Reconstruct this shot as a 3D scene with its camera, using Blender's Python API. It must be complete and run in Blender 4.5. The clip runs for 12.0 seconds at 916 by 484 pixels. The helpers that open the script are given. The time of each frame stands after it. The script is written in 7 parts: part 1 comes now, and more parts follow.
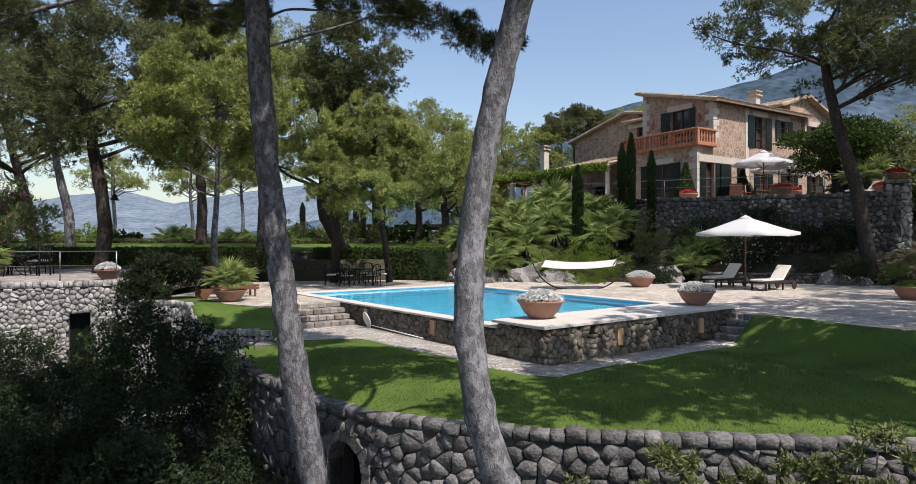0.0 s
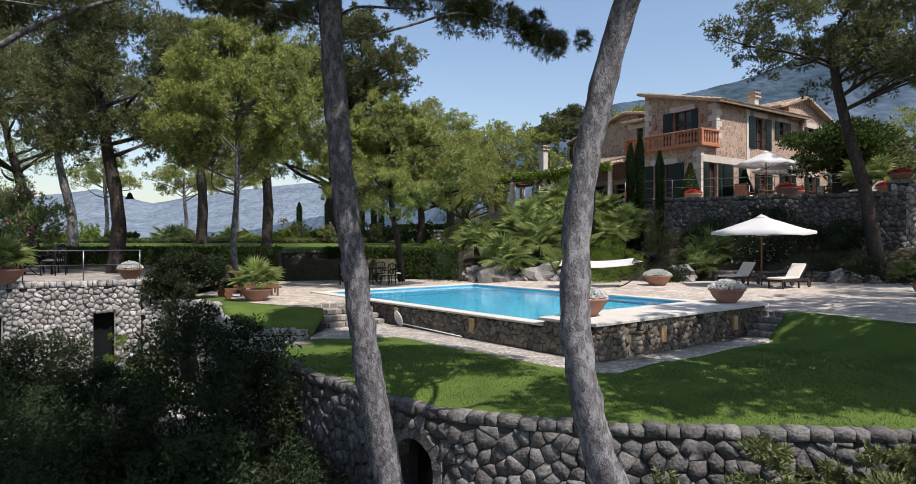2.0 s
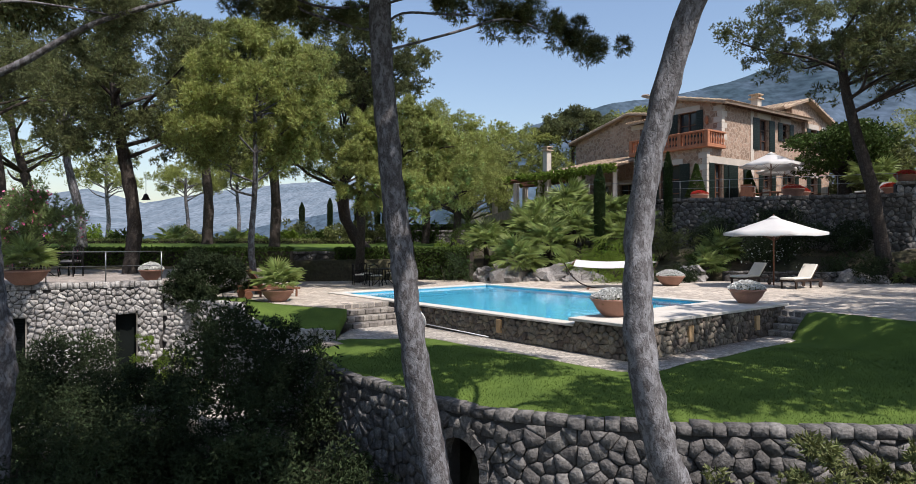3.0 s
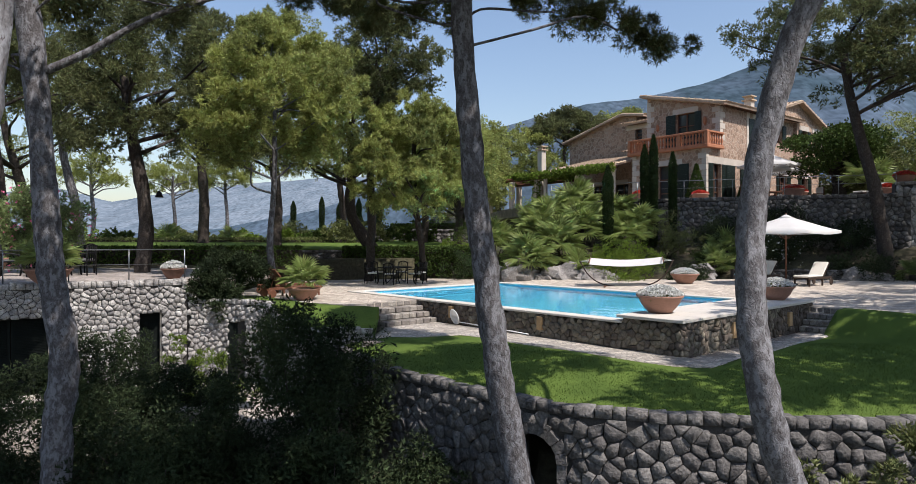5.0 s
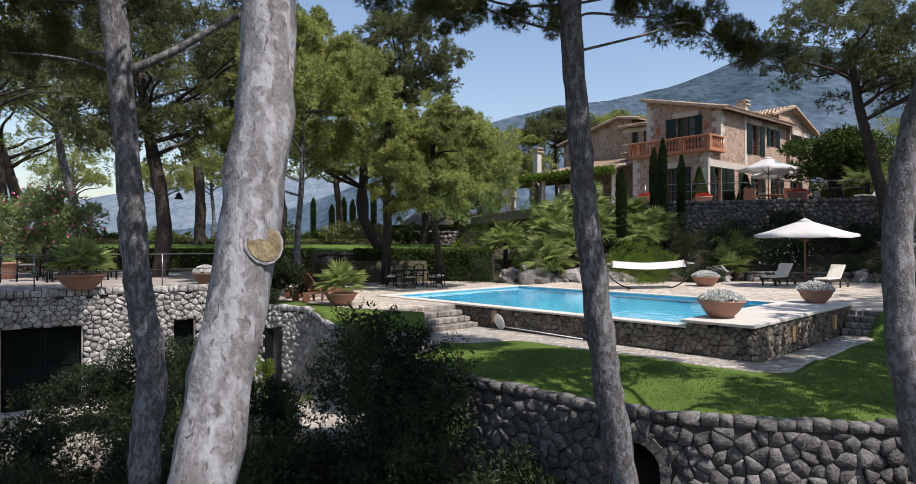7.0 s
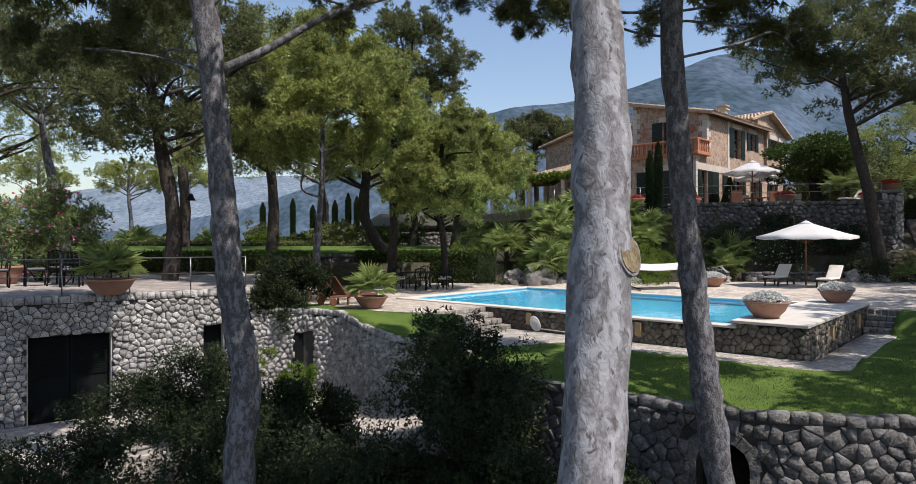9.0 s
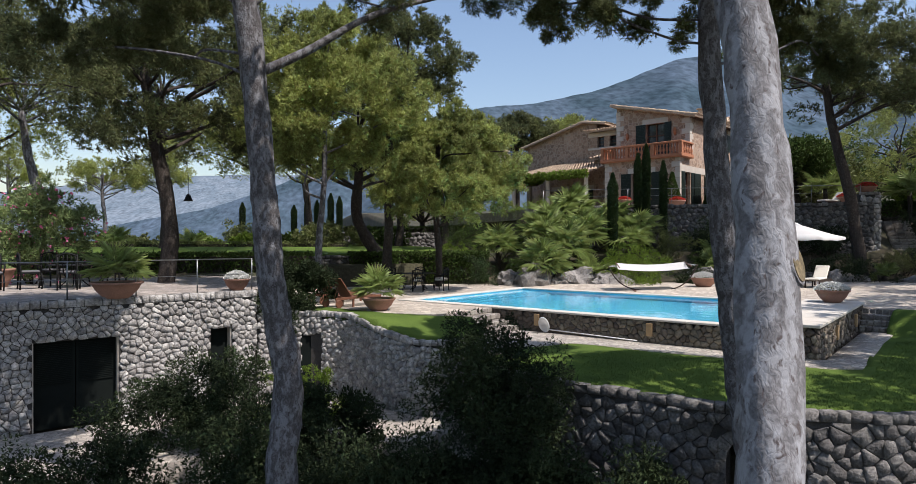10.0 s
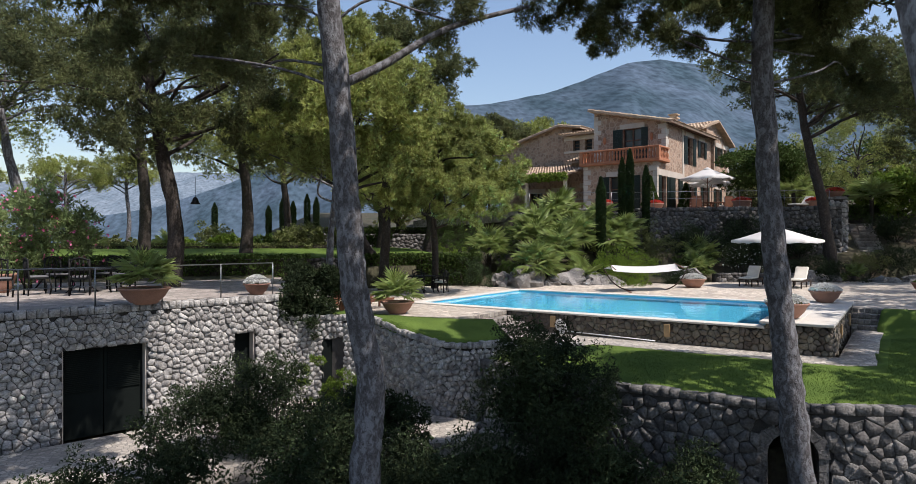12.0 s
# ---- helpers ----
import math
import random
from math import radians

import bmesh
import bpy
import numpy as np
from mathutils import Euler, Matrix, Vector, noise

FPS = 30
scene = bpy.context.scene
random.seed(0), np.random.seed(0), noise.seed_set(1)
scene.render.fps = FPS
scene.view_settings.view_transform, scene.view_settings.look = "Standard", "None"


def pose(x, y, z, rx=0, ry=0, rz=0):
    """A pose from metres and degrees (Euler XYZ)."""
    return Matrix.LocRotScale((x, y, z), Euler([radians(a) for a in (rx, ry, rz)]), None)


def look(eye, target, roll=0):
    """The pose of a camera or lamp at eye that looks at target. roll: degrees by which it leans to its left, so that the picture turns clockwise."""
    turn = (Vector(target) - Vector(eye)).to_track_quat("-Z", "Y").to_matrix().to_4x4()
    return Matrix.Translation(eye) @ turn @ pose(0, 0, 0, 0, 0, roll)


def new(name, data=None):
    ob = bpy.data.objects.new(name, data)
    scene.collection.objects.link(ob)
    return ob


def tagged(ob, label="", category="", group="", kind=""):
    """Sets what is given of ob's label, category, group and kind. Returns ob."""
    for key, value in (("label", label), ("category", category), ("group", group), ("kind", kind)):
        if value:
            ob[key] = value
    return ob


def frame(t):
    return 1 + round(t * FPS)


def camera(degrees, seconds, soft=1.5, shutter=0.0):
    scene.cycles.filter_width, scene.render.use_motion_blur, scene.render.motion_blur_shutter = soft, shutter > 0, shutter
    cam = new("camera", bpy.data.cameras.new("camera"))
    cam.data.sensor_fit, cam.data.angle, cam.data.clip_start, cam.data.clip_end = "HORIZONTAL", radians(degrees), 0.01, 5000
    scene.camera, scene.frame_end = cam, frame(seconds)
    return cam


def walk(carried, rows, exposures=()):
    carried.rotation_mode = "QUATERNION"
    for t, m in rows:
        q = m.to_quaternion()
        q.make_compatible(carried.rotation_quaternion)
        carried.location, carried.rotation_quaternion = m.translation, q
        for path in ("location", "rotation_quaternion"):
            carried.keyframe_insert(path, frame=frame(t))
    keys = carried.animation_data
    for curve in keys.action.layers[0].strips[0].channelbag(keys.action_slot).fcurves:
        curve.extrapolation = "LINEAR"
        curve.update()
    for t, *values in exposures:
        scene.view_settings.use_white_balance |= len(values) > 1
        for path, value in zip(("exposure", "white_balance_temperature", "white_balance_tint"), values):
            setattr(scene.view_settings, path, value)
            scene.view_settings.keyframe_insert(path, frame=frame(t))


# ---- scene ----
cam = camera(71.3, 12.0, soft=0.6)
METRES, EYE, TILT, LEAN, TURN = 12.0, 2.55, 0.0, 0.0, 0.0
ROWS = [
    (0.0, 0.0, 0.0, 0.0, 0.0, 0.0, -0.0),
    (0.5, -0.0253, 0.0062, -0.0019, -0.55, -0.02, 0.02),
    (1.0, -0.0557, 0.0104, -0.0052, -1.29, 0.01, 0.01),
    (1.5, -0.0871, 0.0067, -0.006, -1.53, 0.01, 0.03),
    (2.0, -0.1222, -0.0031, -0.0036, -1.61, 0.01, 0.03),
    (2.5, -0.1576, -0.0108, -0.0015, -1.75, 0.02, 0.04),
    (3.0, -0.1962, -0.0153, -0.0001, -2.23, -0.01, 0.04),
    (5.0, -0.3408, -0.0059, -0.0046, -4.53, -0.04, 0.02),
    (5.5, -0.3813, 0.0007, -0.002, -5.26, -0.05, 0.01),
    (6.0, -0.4279, 0.0086, 0.002, -5.98, -0.04, 0.02),
    (6.5, -0.4738, 0.0182, 0.0035, -6.62, -0.03, 0.01),
    (7.0, -0.525, 0.028, 0.0047, -7.31, -0.01, 0.01),
    (9.0, -0.7183, 0.0617, 0.0099, -11.23, 0.03, 0.08),
    (9.5, -0.7663, 0.071, 0.0119, -12.68, 0.02, 0.11),
    (10.0, -0.8159, 0.0812, 0.015, -13.99, 0.0, 0.1),
    (10.5, -0.8591, 0.0895, 0.0182, -14.96, -0.02, 0.05),
    (11.0, -0.9009, 0.093, 0.0211, -15.94, -0.03, 0.08),
    (11.5, -0.9404, 0.0945, 0.025, -17.0, -0.04, 0.1),
    (12.0, -0.9855, 0.0969, 0.027, -18.15, -0.05, 0.11),
]
walk(cam, [(t, pose(0, 0, EYE, TILT, LEAN, TURN) @ pose(METRES * x, METRES * y, METRES * z, 90 + pitch, roll, yaw)) for t, x, y, z, yaw, pitch, roll in ROWS],
     exposures=((0.0, 0.31, 6450, 16), (12.0, 0.31, 6450, 16)))

# ---- light ----
SUN_AZ = (0.66, -0.75)          # horizontal direction towards the sun
SUN_EL = 57.0
world = bpy.data.worlds.new("world")
scene.world = world
world.use_nodes = True
wn = world.node_tree
sky = wn.nodes.new("ShaderNodeTexSky")
sky.sky_type = "NISHITA"
sky.sun_disc = False
sky.sun_elevation = radians(SUN_EL)
sky.sun_rotation = math.atan2(SUN_AZ[0], SUN_AZ[1])
sky.air_density, sky.dust_density, sky.ozone_density = 1.3, 1.2, 2.2
wn.links.new(sky.outputs[0], wn.nodes["Background"].inputs[0])
wn.nodes["Background"].inputs[1].default_value = 0.128
sun = new("sun", bpy.data.lights.new("sun", "SUN"))
sun.data.energy, sun.data.angle, sun.data.color = 5.0, radians(0.5), (1.0, 0.95, 0.87)
sun.matrix_world = look((40 * SUN_AZ[0], 40 * SUN_AZ[1], 40 * math.tan(radians(SUN_EL))), (0, 0, 0))


# ---- materials ----
def material(name, col, rough=0.8, vary=0.25, scale=6.0, fine=60.0, bump=0.3, metal=0.0, island=0.0, obj=0.0, second=None, spec=0.3,
             trans=0.0, stretch=(1, 1, 1), dist=0.01):
    """Two-scale noise colour, optional random per object or island, bump, optional translucency."""
    m = bpy.data.materials.new(name)
    m.use_nodes = True
    t = m.node_tree
    n, l = t.nodes, t.links
    b = n["Principled BSDF"]
    tc = n.new("ShaderNodeTexCoord")
    mp = n.new("ShaderNodeMapping")
    mp.inputs["Scale"].default_value = stretch
    geo = n.new("ShaderNodeNewGeometry")
    l.new(geo.outputs["Position"], mp.inputs[0])
    big, small = n.new("ShaderNodeTexNoise"), n.new("ShaderNodeTexNoise")
    for node, s in ((big, scale), (small, fine)):
        node.inputs["Scale"].default_value = s
        node.inputs["Detail"].default_value = 5
        l.new(mp.outputs[0], node.inputs["Vector"])
    mix = n.new("ShaderNodeMix")
    mix.data_type = "RGBA"
    c2 = second or tuple(c * (1 - vary) for c in col)
    mix.inputs[6].default_value, mix.inputs[7].default_value = (*c2, 1), (*col, 1)
    ramp = n.new("ShaderNodeMapRange")
    ramp.inputs[1].default_value, ramp.inputs[2].default_value = 0.36, 0.64
    l.new(big.outputs[0], ramp.inputs[0])
    l.new(ramp.outputs[0], mix.inputs[0])
    hsv = n.new("ShaderNodeHueSaturation")
    l.new(mix.outputs[2], hsv.inputs["Color"])
    val = n.new("ShaderNodeMapRange")
    val.inputs[1].default_value, val.inputs[2].default_value = 0.3, 0.7
    val.inputs[3].default_value, val.inputs[4].default_value = 1 - vary * 0.8, 1 + vary * 0.8
    l.new(small.outputs[0], val.inputs[0])
    last = val.outputs[0]
    if island or obj:
        if island:
            src, amount = geo.outputs["Random Per Island"], island
        else:
            info = n.new("ShaderNodeObjectInfo")
            src, amount = info.outputs["Random"], obj
        r = n.new("ShaderNodeMapRange")
        r.inputs[3].default_value, r.inputs[4].default_value = 1 - amount, 1 + amount
        l.new(src, r.inputs[0])
        mul = n.new("ShaderNodeMath")
        mul.operation = "MULTIPLY"
        l.new(last, mul.inputs[0])
        l.new(r.outputs[0], mul.inputs[1])
        last = mul.outputs[0]
        hue = n.new("ShaderNodeMapRange")
        hue.inputs[3].default_value, hue.inputs[4].default_value = 0.5 - amount * 0.05, 0.5 + amount * 0.05
        l.new(src, hue.inputs[0])
        l.new(hue.outputs[0], hsv.inputs["Hue"])
    l.new(last, hsv.inputs["Value"])
    l.new(hsv.outputs[0], b.inputs["Base Color"])
    b.inputs["Roughness"].default_value = rough
    b.inputs["Metallic"].default_value = metal
    b.inputs["Specular IOR Level"].default_value = spec
    if bump:
        bp = n.new("ShaderNodeBump")
        bp.inputs["Strength"].default_value = bump
        bp.inputs["Distance"].default_value = dist
        l.new(small.outputs[0], bp.inputs["Height"])
        l.new(bp.outputs[0], b.inputs["Normal"])
    if trans:
        tr = n.new("ShaderNodeBsdfTranslucent")
        l.new(hsv.outputs[0], tr.inputs[0])
        ms = n.new("ShaderNodeMixShader")
        ms.inputs[0].default_value = trans
        l.new(b.outputs[0], ms.inputs[1])
        l.new(tr.outputs[0], ms.inputs[2])
        l.new(ms.outputs[0], n["Material Output"].inputs[0])
    return m


def paving(name, col, joint, scale, bump=0.5, rnd=0.8):
    """Irregular flags with recessed joints."""
    m = material(name, col, 0.85, 0.2, 1.2, 45, 0.2)
    n, l = m.node_tree.nodes, m.node_tree.links
    b = n["Principled BSDF"]
    geo = n.new("ShaderNodeNewGeometry")
    v1, v2 = n.new("ShaderNodeTexVoronoi"), n.new("ShaderNodeTexVoronoi")
    v2.feature = "DISTANCE_TO_EDGE"
    for v in (v1, v2):
        v.inputs["Scale"].default_value = scale
        v.inputs["Randomness"].default_value = rnd
        l.new(geo.outputs["Position"], v.inputs["Vector"])
    edge = n.new("ShaderNodeMapRange")
    edge.inputs[1].default_value, edge.inputs[2].default_value = 0.02, 0.09
    l.new(v2.outputs["Distance"], edge.inputs[0])
    hsv = next(x for x in n if x.type == "HUE_SAT")
    h2 = n.new("ShaderNodeHueSaturation")
    sep = n.new("ShaderNodeSeparateColor")
    l.new(v1.outputs["Color"], sep.inputs[0])
    mr = n.new("ShaderNodeMapRange")
    mr.inputs[3].default_value, mr.inputs[4].default_value = 0.7, 1.22
    l.new(sep.outputs[0], mr.inputs[0])
    l.new(mr.outputs[0], h2.inputs["Value"])
    l.new(hsv.outputs[0], h2.inputs["Color"])
    mix = n.new("ShaderNodeMix")
    mix.data_type = "RGBA"
    mix.inputs[6].default_value = (*joint, 1)
    l.new(h2.outputs[0], mix.inputs[7])
    l.new(edge.outputs[0], mix.inputs[0])
    l.new(mix.outputs[2], b.inputs["Base Color"])
    bp = n.new("ShaderNodeBump")
    bp.inputs["Strength"].default_value, bp.inputs["Distance"].default_value = bump, 0.02
    l.new(edge.outputs[0], bp.inputs["Height"])
    l.new(bp.outputs[0], b.inputs["Normal"])
    return m


M_STEPSTONE = material("rough step stone", (0.27, 0.245, 0.215), 0.9, 0.35, 4, 30, 0.9, obj=0.25, dist=0.03)
M_MORTAR = material("pale mortar", (0.42, 0.39, 0.34), 0.95, 0.25, 4, 40, 0.5)
M_STONE = material("grey limestone", (0.39, 0.375, 0.355), 0.9, 0.42, 5, 24, 1.0, obj=0.22, dist=0.03)
M_STONE_J = material("grey limestone small", (0.39, 0.375, 0.355), 0.9, 0.42, 5, 24, 1.0, island=0.22, dist=0.03)
# Weathered stone, darkened further: part of the walls' tree shade is in this tone.
M_DARKSTONE = material("weathered limestone with shade in its tone", (0.158, 0.150, 0.142), 0.95, 0.45, 2.5, 20, 1.0, obj=0.3, dist=0.03)
M_DARKSTONE_J = material("weathered limestone small with shade in its tone", (0.158, 0.150, 0.142), 0.95, 0.45, 2.5, 20, 1.0, island=0.3, dist=0.03)
M_POOLSTONE = material("brown field stone", (0.172, 0.144, 0.112), 0.9, 0.35, 3, 26, 0.6, obj=0.35, dist=0.02)
M_CORE = material("wall core mortar", (0.060, 0.056, 0.052), 0.95, 0.3, 4, 40, 0.6)
M_COPING = material("pale coping stone", (0.528, 0.496, 0.440), 0.75, 0.08, 1.5, 50, 0.15)
M_PAVE = paving("pale flag paving", (0.480, 0.424, 0.352), (0.304, 0.264, 0.224), 4.5)
M_PATH = paving("cobble path", (0.440, 0.400, 0.344), (0.240, 0.224, 0.200), 7.5, 0.8)
M_TERRACE = paving("terrace flags", (0.336, 0.296, 0.264), (0.224, 0.200, 0.176), 4.0)
M_LAWN = material("mown lawn", (0.098, 0.148, 0.032), 0.95, 0.3, 0.9, 110, 0.7, second=(0.068, 0.108, 0.025), dist=0.02, spec=0.05)
M_SOIL = material("dry garden soil", (0.160, 0.112, 0.072), 0.95, 0.4, 1.5, 25, 0.8, dist=0.04)


def bark_material(name, plate, crack, scale, patches=None, lift=1.0, specks=None):
    """Plated pine bark: stretched irregular plates with dark cracks and optional pale lichen patches."""
    m = material(name, plate, 0.95, 0.4, 7, 40, 0.3, spec=0.1)
    n, l = m.node_tree.nodes, m.node_tree.links
    b = n["Principled BSDF"]
    geo, mp = n.new("ShaderNodeNewGeometry"), n.new("ShaderNodeMapping")
    mp.inputs["Scale"].default_value = (1, 1, 0.42)
    wob = n.new("ShaderNodeTexNoise")
    wob.inputs["Scale"].default_value = 9
    add = n.new("ShaderNodeVectorMath")
    add.operation = "MULTIPLY_ADD"
    add.inputs[1].default_value = (0.11, 0.11, 0.11)
    l.new(geo.outputs["Position"], wob.inputs["Vector"])
    l.new(wob.outputs["Color"], add.inputs[0])
    l.new(geo.outputs["Position"], add.inputs[2])
    l.new(add.outputs[0], mp.inputs[0])
    v = n.new("ShaderNodeTexVoronoi")
    v.feature = "DISTANCE_TO_EDGE"
    v.inputs["Scale"].default_value = scale
    l.new(mp.outputs[0], v.inputs["Vector"])
    edge = n.new("ShaderNodeMapRange")
    edge.inputs[1].default_value, edge.inputs[2].default_value = -0.05, 0.2
    l.new(v.outputs["Distance"], edge.inputs[0])
    hsv = next(x for x in n if x.type == "HUE_SAT")
    mix = n.new("ShaderNodeMix")
    mix.data_type = "RGBA"
    mix.inputs[6].default_value = (*crack, 1)
    l.new(hsv.outputs[0], mix.inputs[7])
    l.new(edge.outputs[0], mix.inputs[0])
    last = mix.outputs[2]
    if patches:
        pn = n.new("ShaderNodeTexNoise")
        pn.inputs["Scale"].default_value, pn.inputs["Detail"].default_value = 13, 7
        l.new(mp.outputs[0], pn.inputs["Vector"])
        pr = n.new("ShaderNodeMapRange")
        pr.inputs[1].default_value, pr.inputs[2].default_value = 0.46, 0.6
        l.new(pn.outputs[0], pr.inputs[0])
        pm = n.new("ShaderNodeMix")
        pm.data_type = "RGBA"
        l.new(pr.outputs[0], pm.inputs[0])
        l.new(last, pm.inputs[6])
        pm.inputs[7].default_value = (*patches, 1)
        mul = n.new("ShaderNodeMath")
        mul.operation = "MULTIPLY"
        mul.inputs[1].default_value = 0.7
        l.new(pr.outputs[0], mul.inputs[0])
        l.new(mul.outputs[0], pm.inputs[0])
        last = pm.outputs[2]
    if specks:
        sn = n.new("ShaderNodeTexNoise")
        sn.inputs["Scale"].default_value, sn.inputs["Detail"].default_value = 30, 3
        l.new(mp.outputs[0], sn.inputs["Vector"])
        sr = n.new("ShaderNodeMapRange")
        sr.inputs[1].default_value, sr.inputs[2].default_value = 0.59, 0.70
        l.new(sn.outputs[0], sr.inputs[0])
        sx = n.new("ShaderNodeMix")
        sx.data_type = "RGBA"
        l.new(sr.outputs[0], sx.inputs[0])
        l.new(last, sx.inputs[6])
        sx.inputs[7].default_value = (*specks, 1)
        last = sx.outputs[2]
    l.new(last, b.inputs["Base Color"])
    fine = n.new("ShaderNodeTexNoise")
    fine.inputs["Scale"].default_value, fine.inputs["Detail"].default_value = 20, 8
    l.new(mp.outputs[0], fine.inputs["Vector"])
    sm = n.new("ShaderNodeMath")
    sm.operation = "MULTIPLY_ADD"
    soft_edge = n.new("ShaderNodeMath")
    soft_edge.operation = "MULTIPLY"
    soft_edge.inputs[1].default_value = 0.22
    l.new(edge.outputs[0], soft_edge.inputs[0])
    sm.inputs[1].default_value = 1.2
    l.new(fine.outputs[0], sm.inputs[0])
    l.new(soft_edge.outputs[0], sm.inputs[2])
    bp = n.new("ShaderNodeBump")
    bp.inputs["Strength"].default_value, bp.inputs["Distance"].default_value = 0.9 * lift, 0.03
    l.new(sm.outputs[0], bp.inputs["Height"])
    l.new(bp.outputs[0], b.inputs["Normal"])
    return m


M_BARK = bark_material("grey pine bark", (0.140, 0.134, 0.136), (0.068, 0.062, 0.062), 30, (0.235, 0.237, 0.25), 0.8, (0.06, 0.053, 0.053))
M_BARKLIGHT = bark_material("pale lichened pine bark", (0.215, 0.21, 0.215), (0.15, 0.143, 0.145), 30, (0.35, 0.355, 0.37), 0.3, (0.10, 0.085, 0.083))
M_BARKGREY = bark_material("weathered grey pine bark", (0.175, 0.169, 0.171), (0.095, 0.088, 0.088), 32, (0.275, 0.275, 0.285), 0.6, (0.07, 0.062, 0.061))
M_BARKDARK = bark_material("dark pine bark", (0.080, 0.068, 0.060), (0.032, 0.026, 0.022), 14)
M_WOODEND = material("sawn pine wood", (0.21, 0.165, 0.095), 0.85, 0.45, 12, 60, 0.2)
M_NEEDLE = material("pine needles", (0.33, 0.36, 0.11), 0.7, 0.25, 0.5, 4, 0, island=0.45, second=(0.20, 0.225, 0.075), trans=0.38, spec=0.1)
M_NEEDLEDARK = material("deep green pine needles", (0.155, 0.17, 0.07), 0.7, 0.25, 0.5, 4, 0, island=0.45, second=(0.09, 0.103, 0.05), trans=0.36, spec=0.1)
M_SHRUB = material("evergreen shrub leaves", (0.043, 0.060, 0.027), 0.75, 0.35, 0.8, 6, 0, island=0.4, second=(0.024, 0.034, 0.018), trans=0.2, spec=0.05)
M_LIGHTLEAF = material("light green leaves", (0.15, 0.22, 0.035), 0.6, 0.3, 0.8, 6, 0, island=0.3, trans=0.35, spec=0.1)
M_HEDGE = material("clipped hedge leaves", (0.064, 0.100, 0.024), 0.65, 0.3, 1.0, 6, 0, island=0.35, trans=0.25, spec=0.12)
M_CYPRESS = material("cypress foliage", (0.028, 0.052, 0.014), 0.6, 0.3, 2.0, 9, 0, island=0.35, trans=0.15)
M_PALM = material("fan palm leaves", (0.29, 0.36, 0.12), 0.5, 0.2, 0.8, 5, 0, island=0.2, trans=0.35)
M_OLEANDER = material("oleander leaves", (0.24, 0.31, 0.12), 0.5, 0.3, 1.0, 6, 0, island=0.3, trans=0.35)
M_PINK = material("pink blossom", (0.78, 0.20, 0.36), 0.6, 0.2, 3, 20, 0, island=0.2)
M_RED = material("red geranium blossom", (0.55, 0.05, 0.03), 0.6, 0.25, 3, 20, 0, island=0.3)
M_WHITEFLOWER = material("white blossom", (0.656, 0.656, 0.624), 0.7, 0.1, 3, 20, 0, island=0.1)
M_TERRACOTTA = material("terracotta", (0.320, 0.176, 0.128), 0.8, 0.18, 3, 40, 0.15)
M_CLAY = material("balustrade terracotta", (0.400, 0.168, 0.088), 0.8, 0.2, 3, 40, 0.2)
M_HOUSE = paving("rubble house masonry", (0.352, 0.240, 0.172), (0.400, 0.320, 0.248), 3.6, 0.6, 1.0)
M_QUOIN = material("cut limestone quoin", (0.496, 0.448, 0.384), 0.85, 0.12, 2, 40, 0.2, obj=0.08)
M_TILE = material("clay roof tiles", (0.448, 0.336, 0.240), 0.85, 0.3, 2, 12, 0.3, island=0.2)
M_SHUTTER = material("dark green shutter paint", (0.012, 0.022, 0.018), 0.45, 0.2, 3, 40, 0.1)
M_WOODFRAME = material("stained wood frame", (0.104, 0.048, 0.028), 0.5, 0.2, 5, 60, 0.1)
M_TEAK = material("reddish teak", (0.152, 0.064, 0.036), 0.55, 0.25, 6, 60, 0.15)
M_DARKWOOD = material("dark teak", (0.040, 0.024, 0.016), 0.55, 0.25, 6, 60, 0.1)
M_CANVAS = material("white canvas", (0.62, 0.615, 0.60), 0.9, 0.05, 2, 80, 0.1, trans=0.25)
M_CUSHION = material("cream cushion", (0.576, 0.552, 0.496), 0.9, 0.06, 3, 80, 0.15)
M_IRON = material("black wrought iron", (0.010, 0.010, 0.010), 0.6, 0.2, 8, 60, 0.1, spec=0.15)
M_STEEL = material("weathered steel rail", (0.280, 0.288, 0.288), 0.4, 0.1, 8, 60, 0.05, metal=0.9)
# Near black: the shade of door recesses and the arch is in this colour.
M_NEARBLACK = material("near-black door and opening shade", (0.008, 0.011, 0.010), 0.8, 0.2, 3, 50, 0.1, spec=0.08)
M_SANDSTONE = material("ochre sandstone block", (0.400, 0.264, 0.136), 0.85, 0.15, 4, 40, 0.2)
M_ROCK = material("pale grey boulder", (0.264, 0.248, 0.232), 0.92, 0.35, 1.4, 14, 1.0, dist=0.08)
M_PLASTIC = material("white plastic", (0.624, 0.624, 0.608), 0.4, 0.04, 4, 60, 0.02)
M_POOLTILE = material("pale blue pool plaster", (0.065, 0.37, 0.54), 0.6, 0.05, 1.5, 30, 0.02)
M_GROUND = material("wooded hillside ground", (0.064, 0.050, 0.032), 0.95, 0.4, 0.35, 8, 0.7, second=(0.036, 0.040, 0.020), dist=0.05)
# Distance haze is painted into the bluish colours of mountain and valley.
M_MOUNTAIN = material("wooded far mountain with painted haze", (0.075, 0.104, 0.140), 1.0, 0.4, 0.02, 0.16, 0, second=(0.044, 0.070, 0.090), spec=0.0, stretch=(1, 0.3, 0.8))
